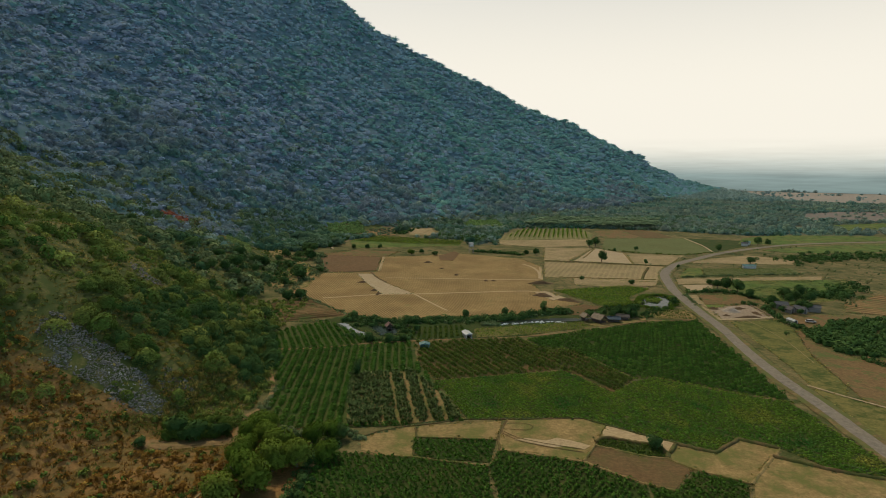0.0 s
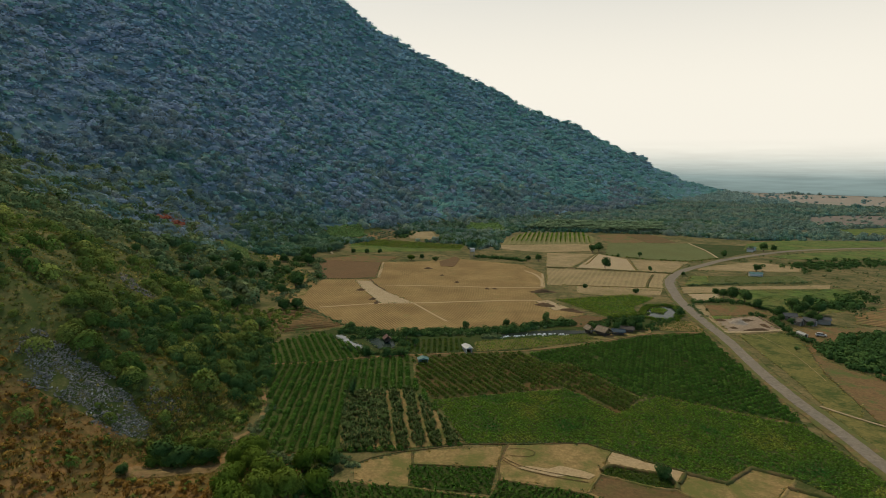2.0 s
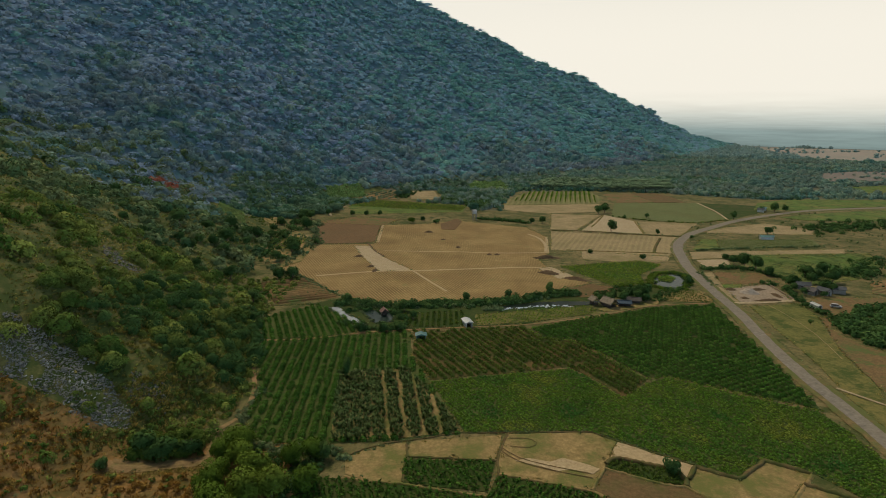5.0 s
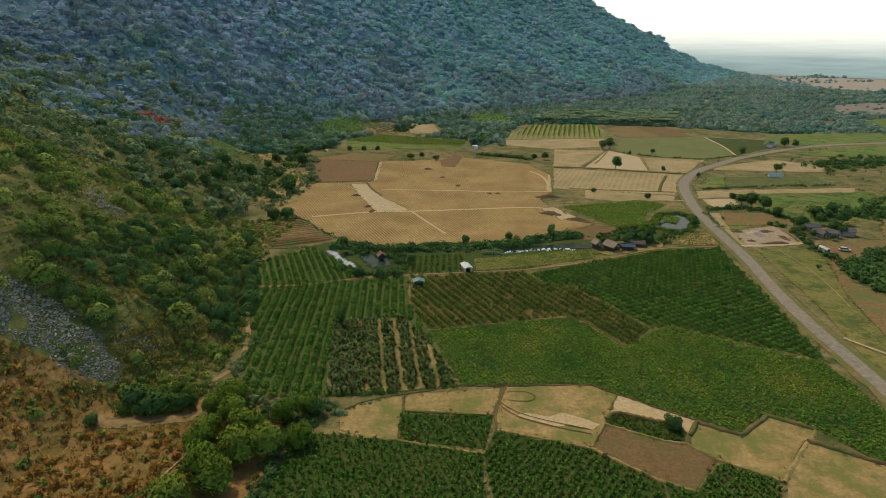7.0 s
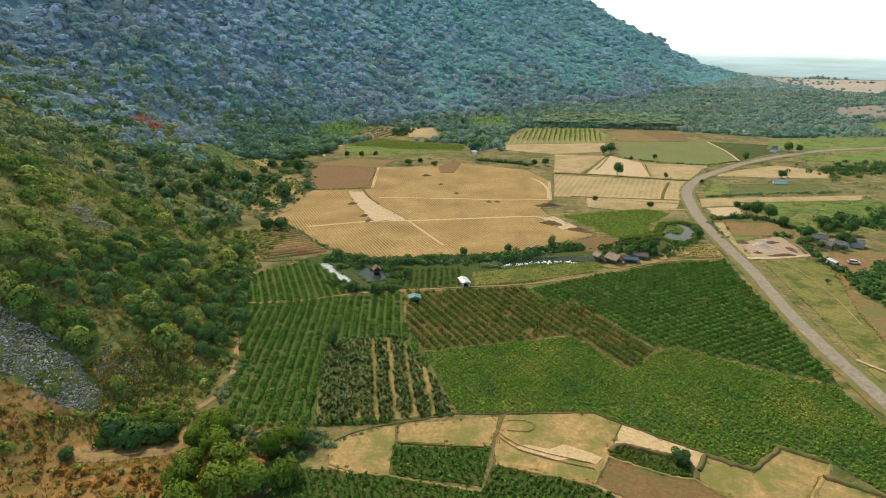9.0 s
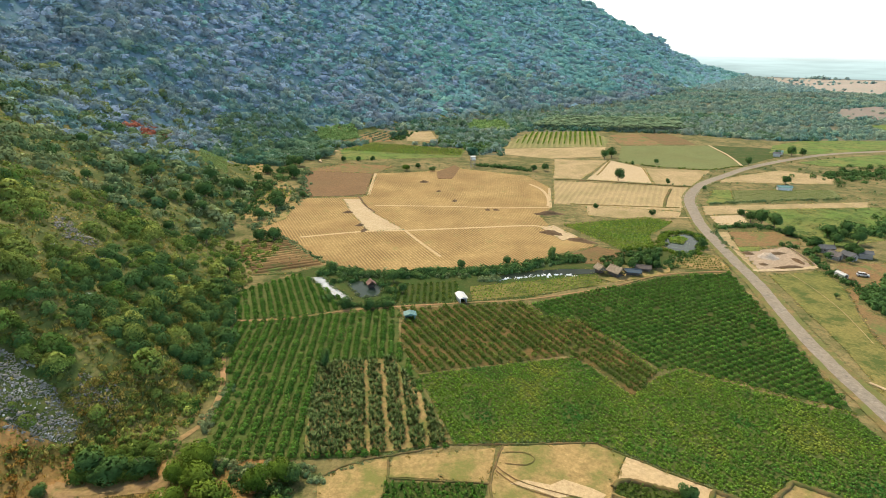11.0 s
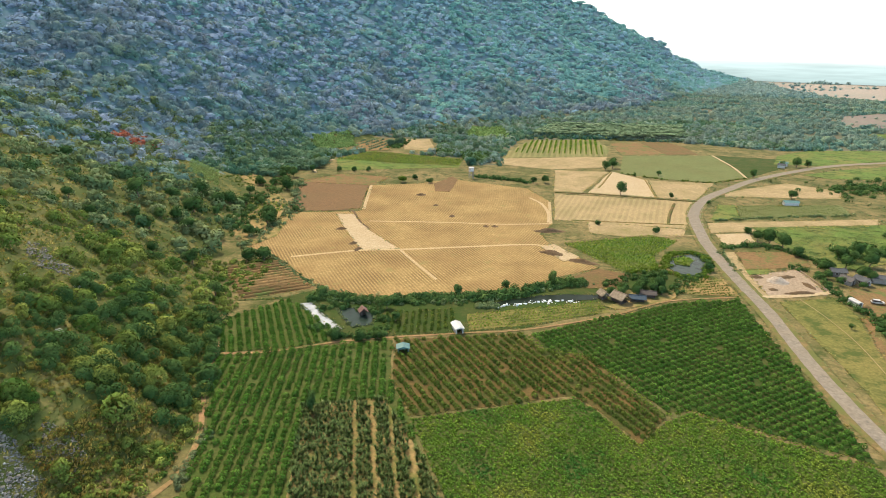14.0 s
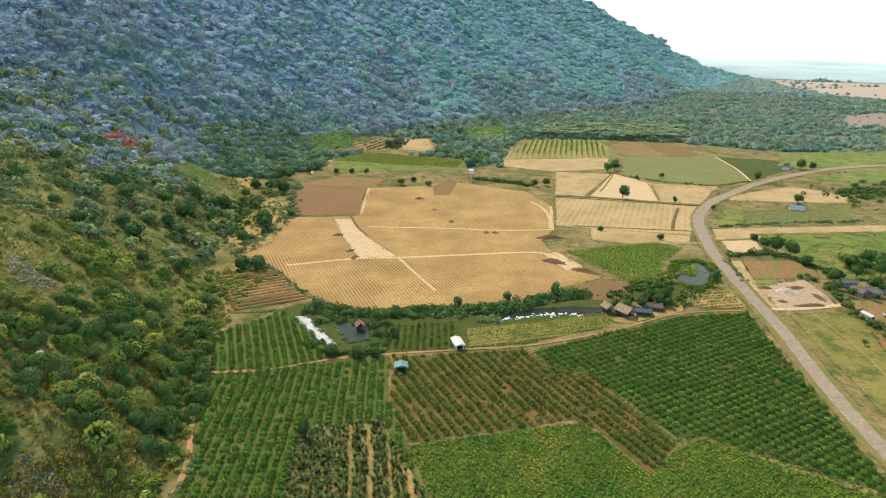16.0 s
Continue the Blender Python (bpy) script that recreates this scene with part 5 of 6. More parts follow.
plants("pasture_tufts", x, y, r2.uniform(0.3, 0.9, len(x)), SPRIG, M_SCRUB, "patchy green and yellow tufts on the pasture", "grass", 0.05)
x, y = strewn(125, 330, 255, 480, 2600, lambda x, y: open_ground(x, y) & (lumps(x, y, 30, 19) > 0.1), 83)
plants("roadside_shrubs", x, y, r2.uniform(0.4, 1.2, len(x)), LOW, M_SCRUB, "scattered shrubs on the dry ground beside the road", "shrubs", 0.05)
HUT_GREEN = [(62, 239), (76, 252), (92, 256), (97, 250), (104, 247), (96, 236), (90, 231), (80, 234)]
x, y = strewn(60, 113, 230, 258, 420, lambda x, y: inside(HUT_GREEN, x, y) & (lumps(x, y, 12, 20) > -0.4), 93)
plants("hut_bushes", x, y, r2.uniform(0.5, 1.6, len(x)), THICKET, M_TREE, "dark green bushes between the huts and the pond", "bushes", 0.1)
x, y = strewn(-75, 62, 195, 240, 700, lambda x, y: inside([(-46, 231), (-20, 226), (0, 229), (16, 231), (14, 221), (8, 219), (-18, 220), (-40, 224)], x, y), 94)
plants("creek_thicket", x, y, r2.uniform(0.5, 1.3, len(x)), THICKET, M_TREE, "dark thicket of bushes beside the creek", "bushes", 0.1)
x, y = strewn(100, 112, 261, 275, 260, lambda x, y: inside([(101, 264), (103, 271), (109, 274), (111, 269), (106, 262)], x, y), 84)
plants("islet_grass", x, y, r2.uniform(0.4, 0.9, len(x)), LOW, M_CROP, "bright green grass on the pond islet", "grass", 0.0)

# ---- rocks ----
def stone(seed, flat=0.7):
    r = np.random.RandomState(seed)
    bm = bmesh.new()
    bmesh.ops.create_icosphere(bm, subdivisions=1, radius=1)
    for v in bm.verts:
        v.co *= r.uniform(0.65, 1.15)
        v.co.z *= flat
    vs = np.array([v.co[:] for v in bm.verts])
    fs = np.array([[v.index for v in f.verts] for f in bm.faces])
    bm.free()
    return vs, fs


STONES = [stone(k, 0.55) for k in range(6)]


def rocks(name, x, y, size, mat, label, category="rocks", sink=0.25, seed=3):
    r = np.random.RandomState(seed)
    z = height(x, y)
    V, F, n = [], [], 0
    for i in range(len(x)):
        vs, fs = STONES[i % 6]
        e = Euler((r.uniform(-0.6, 0.6), r.uniform(-0.6, 0.6), r.uniform(0, 6.28))).to_matrix()
        V.append(vs @ np.array(e).T * size[i] + np.array((x[i], y[i], z[i] + size[i] * (0.5 - sink))))
        F.append(fs + n)
        n += len(vs)
    me = mesh_of(name, np.concatenate(V), np.concatenate(F), mat)
    return tagged(new(name, me), label, category, kind="stuff")


x, y = strewn(-118, -66, 112, 142, 17000, lambda x, y: inside(SCREE, x + 1.6 * lumps(x, y, 5, 22), y + 1.6 * lumps(x, y, 5, 23)) & (lumps(x, y, 9, 21) > -0.7), 61)
r3 = np.random.RandomState(62)
rocks("scree", x, y, r3.uniform(0.08, 0.3, len(x)) + (r3.uniform(size=len(x)) > 0.96) * 0.35, M_ROCK, "loose grey scree of broken stone down the slope")
x, y = strewn(-86, -70, 124, 140, 1500, lambda x, y: inside([(-80, 127), (-72, 129), (-75, 137), (-83, 135)], x + 1.5 * lumps(x, y, 5, 24), y), 65)
rocks("stony_patch", x, y, r3.uniform(0.08, 0.3, len(x)), M_ROCK, "grey stony patch beside the scree", seed=6)
x, y = strewn(-118, -70, 112, 142, 1500, lambda x, y: inside(SCREE, x, y) & (lumps(x, y, 6, 41) > 0.1), 66)
rocks("pale_scree", x, y, r3.uniform(0.1, 0.35, len(x)), M_BOULDER, "pale freshly broken stones on the scree", sink=0.1, seed=7)
OUTCROP = [(-122, 196), (-117, 188), (-113, 185), (-107, 190), (-109.5, 197), (-114, 194), (-120, 200)]
x, y = strewn(-138, -92, 168, 210, 5000, lambda x, y: inside(OUTCROP, x, y), 63)
rocks("outcrop_rocks", x, y, r3.uniform(0.12, 0.55, len(x)), M_ROCK, "grey boulders of a stony gully on the hillside", seed=4)
x, y = along([(21, 219), (28, 221), (35.4, 223.6), (38.7, 224.6), (43.4, 223.9), (52, 225)], 0.7, 0.42, 64)
rocks("shore_stones", x, y, 0.2 + 0.65 * r3.uniform(0, 1, len(x)) ** 2.5, M_STONE_WHITE, "white stones along the creek bank", seed=5)


def bank(name, line, wide, tall, mat, label, seed=1):
    """A low earth bank along a line, steep towards the viewer's plots and sloping off behind."""
    r = random.Random(seed)
    pts = ragged_line(line, 0.7, 0.16, r)
    vs, fs = [], []
    for i, p in enumerate(pts):
        d = pts[min(i + 1, len(pts) - 1)] - pts[max(i - 1, 0)]
        side = Vector((d.y, -d.x, 0)).normalized()
        for off, z in ((-0.6, -0.05), (-0.2, 0.85), (0.2, 1.0), (0.36, 0.6), (0.5, -0.05)):
            q = p + side * (off * wide)
            vs.append((q.x, q.y, 0.1 + tall * z * (1 + r.uniform(-0.35, 0.35))))
    for i in range(len(pts) - 1):
        for k in range(4):
            a = 5 * i + k
            fs.append((a, a + 5, a + 6, a + 1))
    return tagged(new(name, mesh_of(name, vs, fs, mat, True)), label, "bank", kind="structure")


def ragged_line(line, step, amount, r):
    out = []
    for (x0, y0), (x1, y1) in zip(line, line[1:]):
        n = max(1, int(math.hypot(x1 - x0, y1 - y0) / step))
        for k in range(n):
            t = k / n
            out.append(Vector((x0 + (x1 - x0) * t + r.uniform(-amount, amount), y0 + (y1 - y0) * t + r.uniform(-amount, amount), 0)))
    out.append(Vector((*line[-1], 0)))
    return out


BANK_SOIL = "dark steep earth bank between field plots"
bank("bank_sunken", [(35.4, 111.5), (36.6, 113), (39, 113.7), (43.8, 112), (50.3, 109.7), (50.9, 105.6), (50.3, 103.4)], 1.3, 0.65, M_BANK, BANK_SOIL, 1)
bank("bank_bent", [(51.5, 105.8), (55, 110.8), (62.7, 106.2), (71.7, 113.4), (79.8, 108.4)], 1.2, 0.6, M_BANK, BANK_SOIL, 2)
bank("bank_bent_side", [(79.6, 108.2), (76, 104.6), (74, 102.8), (64.2, 92.4)], 0.9, 0.35, M_PLOT, "low earth bank between field plots", 3)
bank("bank_low_right", [(75.6, 104.6), (86, 98), (100, 92.4)], 1.1, 0.6, M_BANK, BANK_SOIL, 4)
bank("bank_crop_edge", [(-23.6, 113.4), (-20, 116.7), (-15, 119.2), (-10, 120.5), (2.5, 124.4), (14.8, 124.7), (35.2, 125.4), (40.6, 121.3), (50.6, 114.5), (55, 111.6)], 0.6, 0.22, M_BANK, BANK_SOIL, 5)
bank("bank_plot_cross", [(-9.9, 120), (-9.5, 114), (-9.9, 104.2)], 0.6, 0.2, M_BANK, BANK_SOIL, 6)
bank("bank_plot_mid", [(14.6, 124.3), (12.1, 117), (11, 112.3), (11, 107.4)], 0.6, 0.2, M_BANK, BANK_SOIL, 7)
bank("bank_plot_green", [(-9.5, 113.8), (1, 113), (11, 112.4)], 0.6, 0.25, M_BANK, BANK_SOIL, 8)
bank("bank_plot_south", [(-22.5, 106), (-17.8, 104.2), (-10.2, 103.7), (-3, 101.8), (7.8, 99.4)], 0.8, 0.3, M_PLOT, "low earth bank between field plots", 9)
bank("bank_wide_south", [(11, 107.2), (20.3, 104.5), (29.8, 101.6), (40.2, 92.6), (46.4, 89.4)], 0.9, 0.35, M_PLOT, "low earth bank between field plots", 10)
bank("bank_paddy", [(102, 402.7), (110, 420), (124, 453.5)], 1.2, 0.4, M_PLOT, "low earth bank between dry paddies", 12)
bank("bank_paddy_cross", [(141.2, 431), (136, 402), (131.2, 377)], 1.0, 0.35, M_PLOT, "low earth bank between dry paddies", 13)
bank("bank_paddy_long", [(72, 389.5), (97, 386.4), (125, 377.6), (153, 370.6)], 1.1, 0.5, M_BANK, "low dark earth bank between dry paddies", 14)
bank("bank_furrow_edge", [(119.3, 324), (127, 343), (137.4, 365)], 1.6, 0.6, M_BANK, "dark weedy bank between dry fields", 15)
bank("bank_furrow_south", [(70, 329), (83, 327.4), (127, 322.8)], 1.0, 0.4, M_PLOT, "low earth bank between dry fields", 16)
bank("bank_fallow", [(29.8, 101.9), (34.6, 109.8), (42, 106), (46, 104.1), (50, 103.4), (54.3, 98.5), (64, 92.4)], 0.8, 0.35, M_PLOT, "low earth bank between field plots", 11)


x, y = strewn(34, 52, 102, 114, 700, lambda x, y: inside(PIT, x, y), 97)
plants("sunken_weeds", x, y, r2.uniform(0.25, 0.6, len(x)), LOW, M_OLIVE, "dark weeds covering a sunken plot", "weeds", 0.0)


# ---- boulders ----
def boulder(x, y, size, seed, label):
    """A single weathered block, flattened and half sunk in the slope."""
    r = random.Random(seed)
    bm = bmesh.new()
    bmesh.ops.create_icosphere(bm, subdivisions=2, radius=size)
    knobs = [(Vector((r.uniform(-1, 1), r.uniform(-1, 1), r.uniform(-0.3, 1))).normalized(), r.uniform(0.55, 0.9)) for _ in range(7)]
    for v in bm.verts:
        d = v.co.normalized()
        for axis_, cut in knobs:
            reach = d.dot(axis_)
            if reach > cut:
                v.co *= cut / reach
        v.co *= 1 + r.uniform(-0.05, 0.05)
        v.co.z *= 0.75
    me = bpy.data.meshes.new("boulder")
    bm.to_mesh(me)
    bm.free()
    me.materials.append(M_BOULDER)
    ob = tagged(new("boulder", me), label, "boulder", "boulders on the hill")
    ob.matrix_basis = pose(x, y, float(height(x, y)) + size * 0.25, 0, 0, r.uniform(0, 360))
    return ob


for k, (x, y) in enumerate([(-94, 162), (-89, 198), (-104, 180), (-121, 230), (-103, 186), (-112, 178), (-101, 209), (-92, 213)]):
    boulder(x, y, (1.5, 1.1, 0.9, 1.0, 1.1, 0.9, 0.8, 0.9)[k], 500 + k, "pale weathered boulder among the hillside shrubs")


# ---- water ----
field("pond_white", [(-48, 220), (-44, 221), (-39, 213), (-30, 201), (-32, 198.5), (-38, 205)], M_SKY_POND, "bright milky strip of pond water beside the orchard", 0.1, "pond")
field("pond_hut", [(-34, 216), (-24, 218), (-20, 212), (-21, 204), (-27, 202), (-31, 209)], M_POND, "grey-green fish pond with a small hut", 0.1, "pond")
field("pond_east", [(97, 262), (101, 272), (112, 277), (117, 274), (112, 258), (105, 250), (98, 250)], M_POND, "grey pond edged with yellow-green bushes", 0.1, "pond")
field("pond_islet", [(101, 264), (103, 271), (109, 274), (111, 269), (106, 262)], M_GREEN, "green islet in the pond", 0.3)
field("creek", [(17, 221), (26.8, 225.6), (38.4, 229.8), (48.7, 231), (60, 231), (68, 234), (68, 231.6), (58, 226.4), (45.3, 224.6), (36.6, 224.6), (25.2, 220.6)], M_CREEK, "dark narrow creek below the stubble field", 0.1, "creek")
field("muddy_bank", [(50, 246), (67, 258), (78, 252), (72, 238), (58, 237)], M_FALLOW, "olive-brown weedy bank beside the creek", 0.07)
field("hut_yard", [(60, 221), (80, 232), (90, 233), (88, 228), (75, 222), (64, 218)], M_PLOT, "trodden pale yard round the huts", 0.09)
field("foothill_soil", [(-79, 107.5), (-80, 118), (-77, 120), (-75.5, 112), (-70, 110.8), (-54, 113), (-52, 112), (-53, 109.5), (-62, 108), (-70, 106.5)], M_YARD, "bare trodden reddish soil beside the hill path", 0.02)
field("village_yard", [(150, 226), (149, 200), (151, 170), (190, 175), (190, 240), (160, 240)], M_REDSOIL, "bare brown yard beside the village houses", 0.05)
SCRUBBY = [(-110, 332), (-102, 385), (-84, 354), (-79, 328), (-77, 297), (-84, 283), (-104, 304)]
field("field_scrubby", SCRUBBY, M_PLOT, "dry yellowish plot with scattered shrubs", 0.1)
field("field_pink_rows", [(190, 246), (200, 262), (235, 285), (250, 262), (205, 240)], M_TERRACE, "reddish plot with planted rows beyond the houses", 0.09)
field("tan_patch", [(-138, 383), (-139, 430), (-127, 432), (-117, 391)], M_PLOT, "dry tan clearing with sparse bushes", 0.3)
field("roadside_shoulder", [(126, 280), (121.5, 243), (119.5, 226), (124, 231), (127, 253), (134, 281)], M_TAN, "dusty road shoulder", 0.05)


# ---- building blocks ----
def part(name, bm, material, parent, label=""):
    me = bpy.data.meshes.new(name)
    bm.to_mesh(me)
    bm.free()
    me.materials.append(material)
    ob = new(name, me)
    ob.parent = parent
    return tagged(ob, label)


def box(x0, x1, y0, y1, z0, z1, bevel=0.02):
    bm = bmesh.new()
    bmesh.ops.create_cube(bm, size=1)
    bmesh.ops.transform(bm, matrix=Matrix.LocRotScale(((x0 + x1) / 2, (y0 + y1) / 2, (z0 + z1) / 2), None, (x1 - x0, y1 - y0, z1 - z0)), verts=bm.verts)
    if bevel:
        bmesh.ops.bevel(bm, geom=bm.edges[:], offset=bevel, segments=1, affect="EDGES")
    return bm


def pole(x, y, z0, z1, r0, r1, sides=8):
    bm = bmesh.new()
    bmesh.ops.create_cone(bm, cap_ends=True, segments=sides, radius1=r0, radius2=r1, depth=z1 - z0)
    bmesh.ops.translate(bm, vec=(x, y, (z0 + z1) / 2), verts=bm.verts)
    return bm


def roof_slope(half, length, eave, ridge, side, thick=0.08, waves=0):
    """One slope of a gabled roof, ridge along y; waves: corrugations along it."""
    bm = bmesh.new()
    n = max(1, waves * 2)
    rows = []
    for k in range(n + 1):
        yy = -length / 2 + length * k / n
        up = 0.035 if waves and k % 2 else 0.0
        rows.append([bm.verts.new((side * half, yy, eave + up)), bm.verts.new((0, yy, ridge + up)), bm.verts.new((0, yy, ridge + up - thick)), bm.verts.new((side * half, yy, eave + up - thick))])
    for a, b in zip(rows, rows[1:]):
        for i in range(4):
            bm.faces.new((a[i], a[(i + 1) % 4], b[(i + 1) % 4], b[i]))
    bm.faces.new(rows[0])
    bm.faces.new(rows[-1][::-1])
    bmesh.ops.recalc_face_normals(bm, faces=bm.faces)
    return bm


def gable_house(name, x, y, turn, width, length, eave, ridge, wall_mat, roof_mat, label, category, over=0.4, waves=0, door=True, open_front=False, windows=0, group=""):
    """A small gabled building, front towards -y: four walls, two roof slopes, ridge cap, door and windows."""
    ob = tagged(new(name), label, category, group)
    hw, hl = width / 2, length / 2
    t = 0.14
    part("wall", box(-hw, -hw + t, -hl, hl, 0, eave), wall_mat, ob)
    part("wall", box(hw - t, hw, -hl, hl, 0, eave), wall_mat, ob)
    part("wall", box(-hw + t, hw - t, hl - t, hl, 0, eave), wall_mat, ob)
    if open_front:
        part("post", box(-hw + t, -hw + t + 0.2, -hl, -hl + 0.2, 0, eave), wall_mat, ob)
        part("post", box(hw - t - 0.2, hw - t, -hl, -hl + 0.2, 0, eave), wall_mat, ob)
        part("lintel", box(-hw + t, hw - t, -hl, -hl + 0.16, eave - 0.3, eave - 0.01), wall_mat, ob)
    else:
        part("wall", box(-hw + t, hw - t, -hl, -hl + t, 0, eave), wall_mat, ob)
        if door:
            part("door", box(-0.5, 0.5, -hl - 0.05, -hl + 0.02, 0, 2.0), M_DARK, ob, "dark timber door")
    for k in range(windows):
        yy = -hl + length * (k + 1) / (windows + 1)
        for sx in (-1, 1):
            w = part("window", box(sx * hw - 0.05, sx * hw + 0.05, yy - 0.55, yy + 0.55, 0.95, 1.9), M_WHITE, ob)
            part("pane", box(sx * (hw + 0.02) - 0.05, sx * (hw + 0.02) + 0.05, yy - 0.45, yy + 0.45, 1.05, 1.8, 0), M_DARK, w)
    for sy in (-1, 1):
        bm = bmesh.new()
        a, b = sy * hl, sy * (hl - t)
        v = [bm.verts.new(p) for p in ((-hw, a, eave), (hw, a, eave), (0, a, ridge - 0.12), (-hw, b, eave), (hw, b, eave), (0, b, ridge - 0.12))]
        for f in ((0, 1, 2), (5, 4, 3), (0, 3, 4, 1), (1, 4, 5, 2), (2, 5, 3, 0)):
            bm.faces.new([v[i] for i in f])
        bmesh.ops.recalc_face_normals(bm, faces=bm.faces)
        part("gable", bm, wall_mat, ob)
    drop = over * (ridge - eave) / hw
    for side in (-1, 1):
        part("roof_slope", roof_slope(hw + over, length + 2 * over, eave - drop + 0.06, ridge + 0.06, side, 0.08, waves), roof_mat, ob)
    part("ridge_cap", box(-0.18, 0.18, -hl - over, hl + over, ridge + 0.05, ridge + 0.13), roof_mat, ob)
    ob.matrix_basis = pose(x, y, float(height(x, y)) + 0.08, 0, 0, turn)
    return ob


# ---- sheds, huts and houses ----
gable_house("farm_shed", 7.4, 200.6, 16, 2.5, 4.8, 2.0, 2.4, M_WHITE, M_WHITE, "white-roofed open farm shed beside the orchard track", "shed", waves=20, open_front=True)
gable_house("garden_shed", -9.2, 186.6, 6, 3.3, 2.4, 1.8, 2.3, M_TEAL, M_TEAL, "blue-green sheet-metal shed in the orchard rows", "shed", waves=12, open_front=True)
gable_house("blue_roofed_barn", 206, 366, 82, 3.2, 8.0, 2.0, 2.7, M_WHITE, M_TEAL, "long barn with a pale blue sheet roof", "barn", waves=30)
gable_house("roadside_house", 267, 487, 60, 4.0, 5.6, 2.4, 3.3, M_WHITE, M_TEAL, "white house with a pale blue roof by the far road", "house", windows=2)
gable_house("roadside_annex", 261, 479, 60, 4.0, 5.0, 2.4, 3.2, M_WHITE, M_GREY_ROOF, "small white annex by the far road", "house")
gable_house("village_house", 163, 253.5, 78, 3.6, 5.4, 2.3, 3.2, M_CONCRETE, M_GREY_ROOF, "low house with a dark grey roof among trees", "house", windows=2)
gable_house("tiled_house", 161.5, 245, 30, 3.4, 4.6, 2.1, 3.2, M_CONCRETE, M_OLD_ROOF, "weathered house with a brown-grey roof", "house", windows=1)
gable_house("tiled_house", 167, 244.5, 25, 3.4, 5.0, 2.1, 3.2, M_CONCRETE, M_GREY_ROOF, "weathered house with a patchy grey roof", "house", windows=1)
gable_house("tin_shed", 151, 224, 8, 1.9, 4.6, 1.9, 2.3, M_WHITE, M_WHITE, "narrow white tin shed beside a brown yard", "shed", over=0.15, waves=14)
gable_house("lean_shed", 175, 247, 70, 4.0, 5.0, 2.3, 3.0, M_CONCRETE, M_GREY_ROOF, "small shed with a grey roof among trees", "shed")


def thatched_hut(x, y, turn, width, length, eave, ridge, roof_mat, label, walls=True, group="farm huts"):
    """An open hut on posts with a thick overhanging roof and a raised floor."""
    ob = tagged(new("thatched_hut"), label, "hut", group)
    hw, hl = width / 2, length / 2
    for sx in (-1, 1):
        for yy in (-hl + 0.2, 0, hl - 0.2):
            part("post", pole(sx * (hw - 0.2), yy, 0, eave, 0.09, 0.08), M_DARK, ob)
    part("floor_platform", box(-hw + 0.05, hw - 0.05, -hl + 0.05, hl - 0.05, 0.35, 0.5), M_DARK, ob)
    if walls:
        part("wall_panel", box(-hw + 0.12, hw - 0.12, hl - 0.2, hl - 0.1, 0.5, eave), M_DARK, ob)
        part("wall_panel", box(-hw + 0.1, -hw + 0.2, -hl + 0.3, hl - 0.3, 0.5, eave * 0.75), M_DARK, ob)
    for side in (-1, 1):
        part("roof_slope", roof_slope(hw + 0.6, length + 1.0, eave - 0.25, ridge, side, 0.22, 5), roof_mat, ob)
    part("ridge_roll", box(-0.2, 0.2, -hl - 0.55, hl + 0.55, ridge - 0.06, ridge + 0.14, 0.06), roof_mat, ob)
    ob.matrix_basis = pose(x, y, 0.1, 0, 0, turn)
    return ob


def ridges(name, poly, spacing, turn, wide, tall, mat, label):
    """Raised planting ridges across a plot, one rounded bank beside the other."""
    p = np.array(poly, float)
    c = p.mean(0)
    a = radians(turn)
    d, sd = np.array([math.sin(a), math.cos(a)]), np.array([math.cos(a), -math.sin(a)])
    reach = np.abs(p - c).max() * 1.5
    vs, fs = [], []
    r = random.Random(8)
    for off in np.arange(-reach, reach, spacing):
        run = np.arange(-reach, reach, 1.5)
        q = c + sd * off + run[:, None] * d
        ok = inside(poly, q[:, 0], q[:, 1])
        last = None
        for k in range(len(run)):
            if not ok[k]:
                last = None
                continue
            j = r.uniform(-0.12, 0.12)
            base = len(vs)
            for side, z in ((-0.5, 0.02), (-0.22, tall), (0.22, tall), (0.5, 0.02)):
                w = q[k] + sd * (side * wide + j)
                vs.append((w[0], w[1], 0.22 + z * (1 + r.uniform(-0.2, 0.2))))
            if last is not None:
                for i in range(3):
                    fs.append((last + i, last + i + 1, base + i + 1, base + i))
            last = base
    ob = new(name, mesh_of(name, vs, fs, mat, True))
    return tagged(ob, label, "ridges", kind="stuff")


ridges("terrace_ridges", TERRACE, 2.7, 65, 1.7, 0.55, M_TERRACE, "raised reddish planting ridges across the terraced plot")
thatched_hut(66.5, 225, 35, 4.0, 5.0, 2.2, 3.7, M_THATCH, "thatched farm hut with a pale straw roof by the creek")
thatched_hut(61, 227.5, 20, 2.4, 3.0, 2.2, 3.4, M_THATCH, "small thatched lean-to beside the farm hut")
thatched_hut(78, 229.8, 75, 2.6, 5.6, 1.8, 2.5, M_DARK, "long low hut with a dark roof under trees")
thatched_hut(73, 225.5, 80, 2.6, 5.0, 1.9, 2.5, M_BLUE, "open shelter roofed with blue tarpaulin", False)
thatched_hut(-24.5, 211.5, 20, 2.0, 2.2, 1.9, 2.9, M_BRICKRED, "tiny pond hut with a rust-red roof")


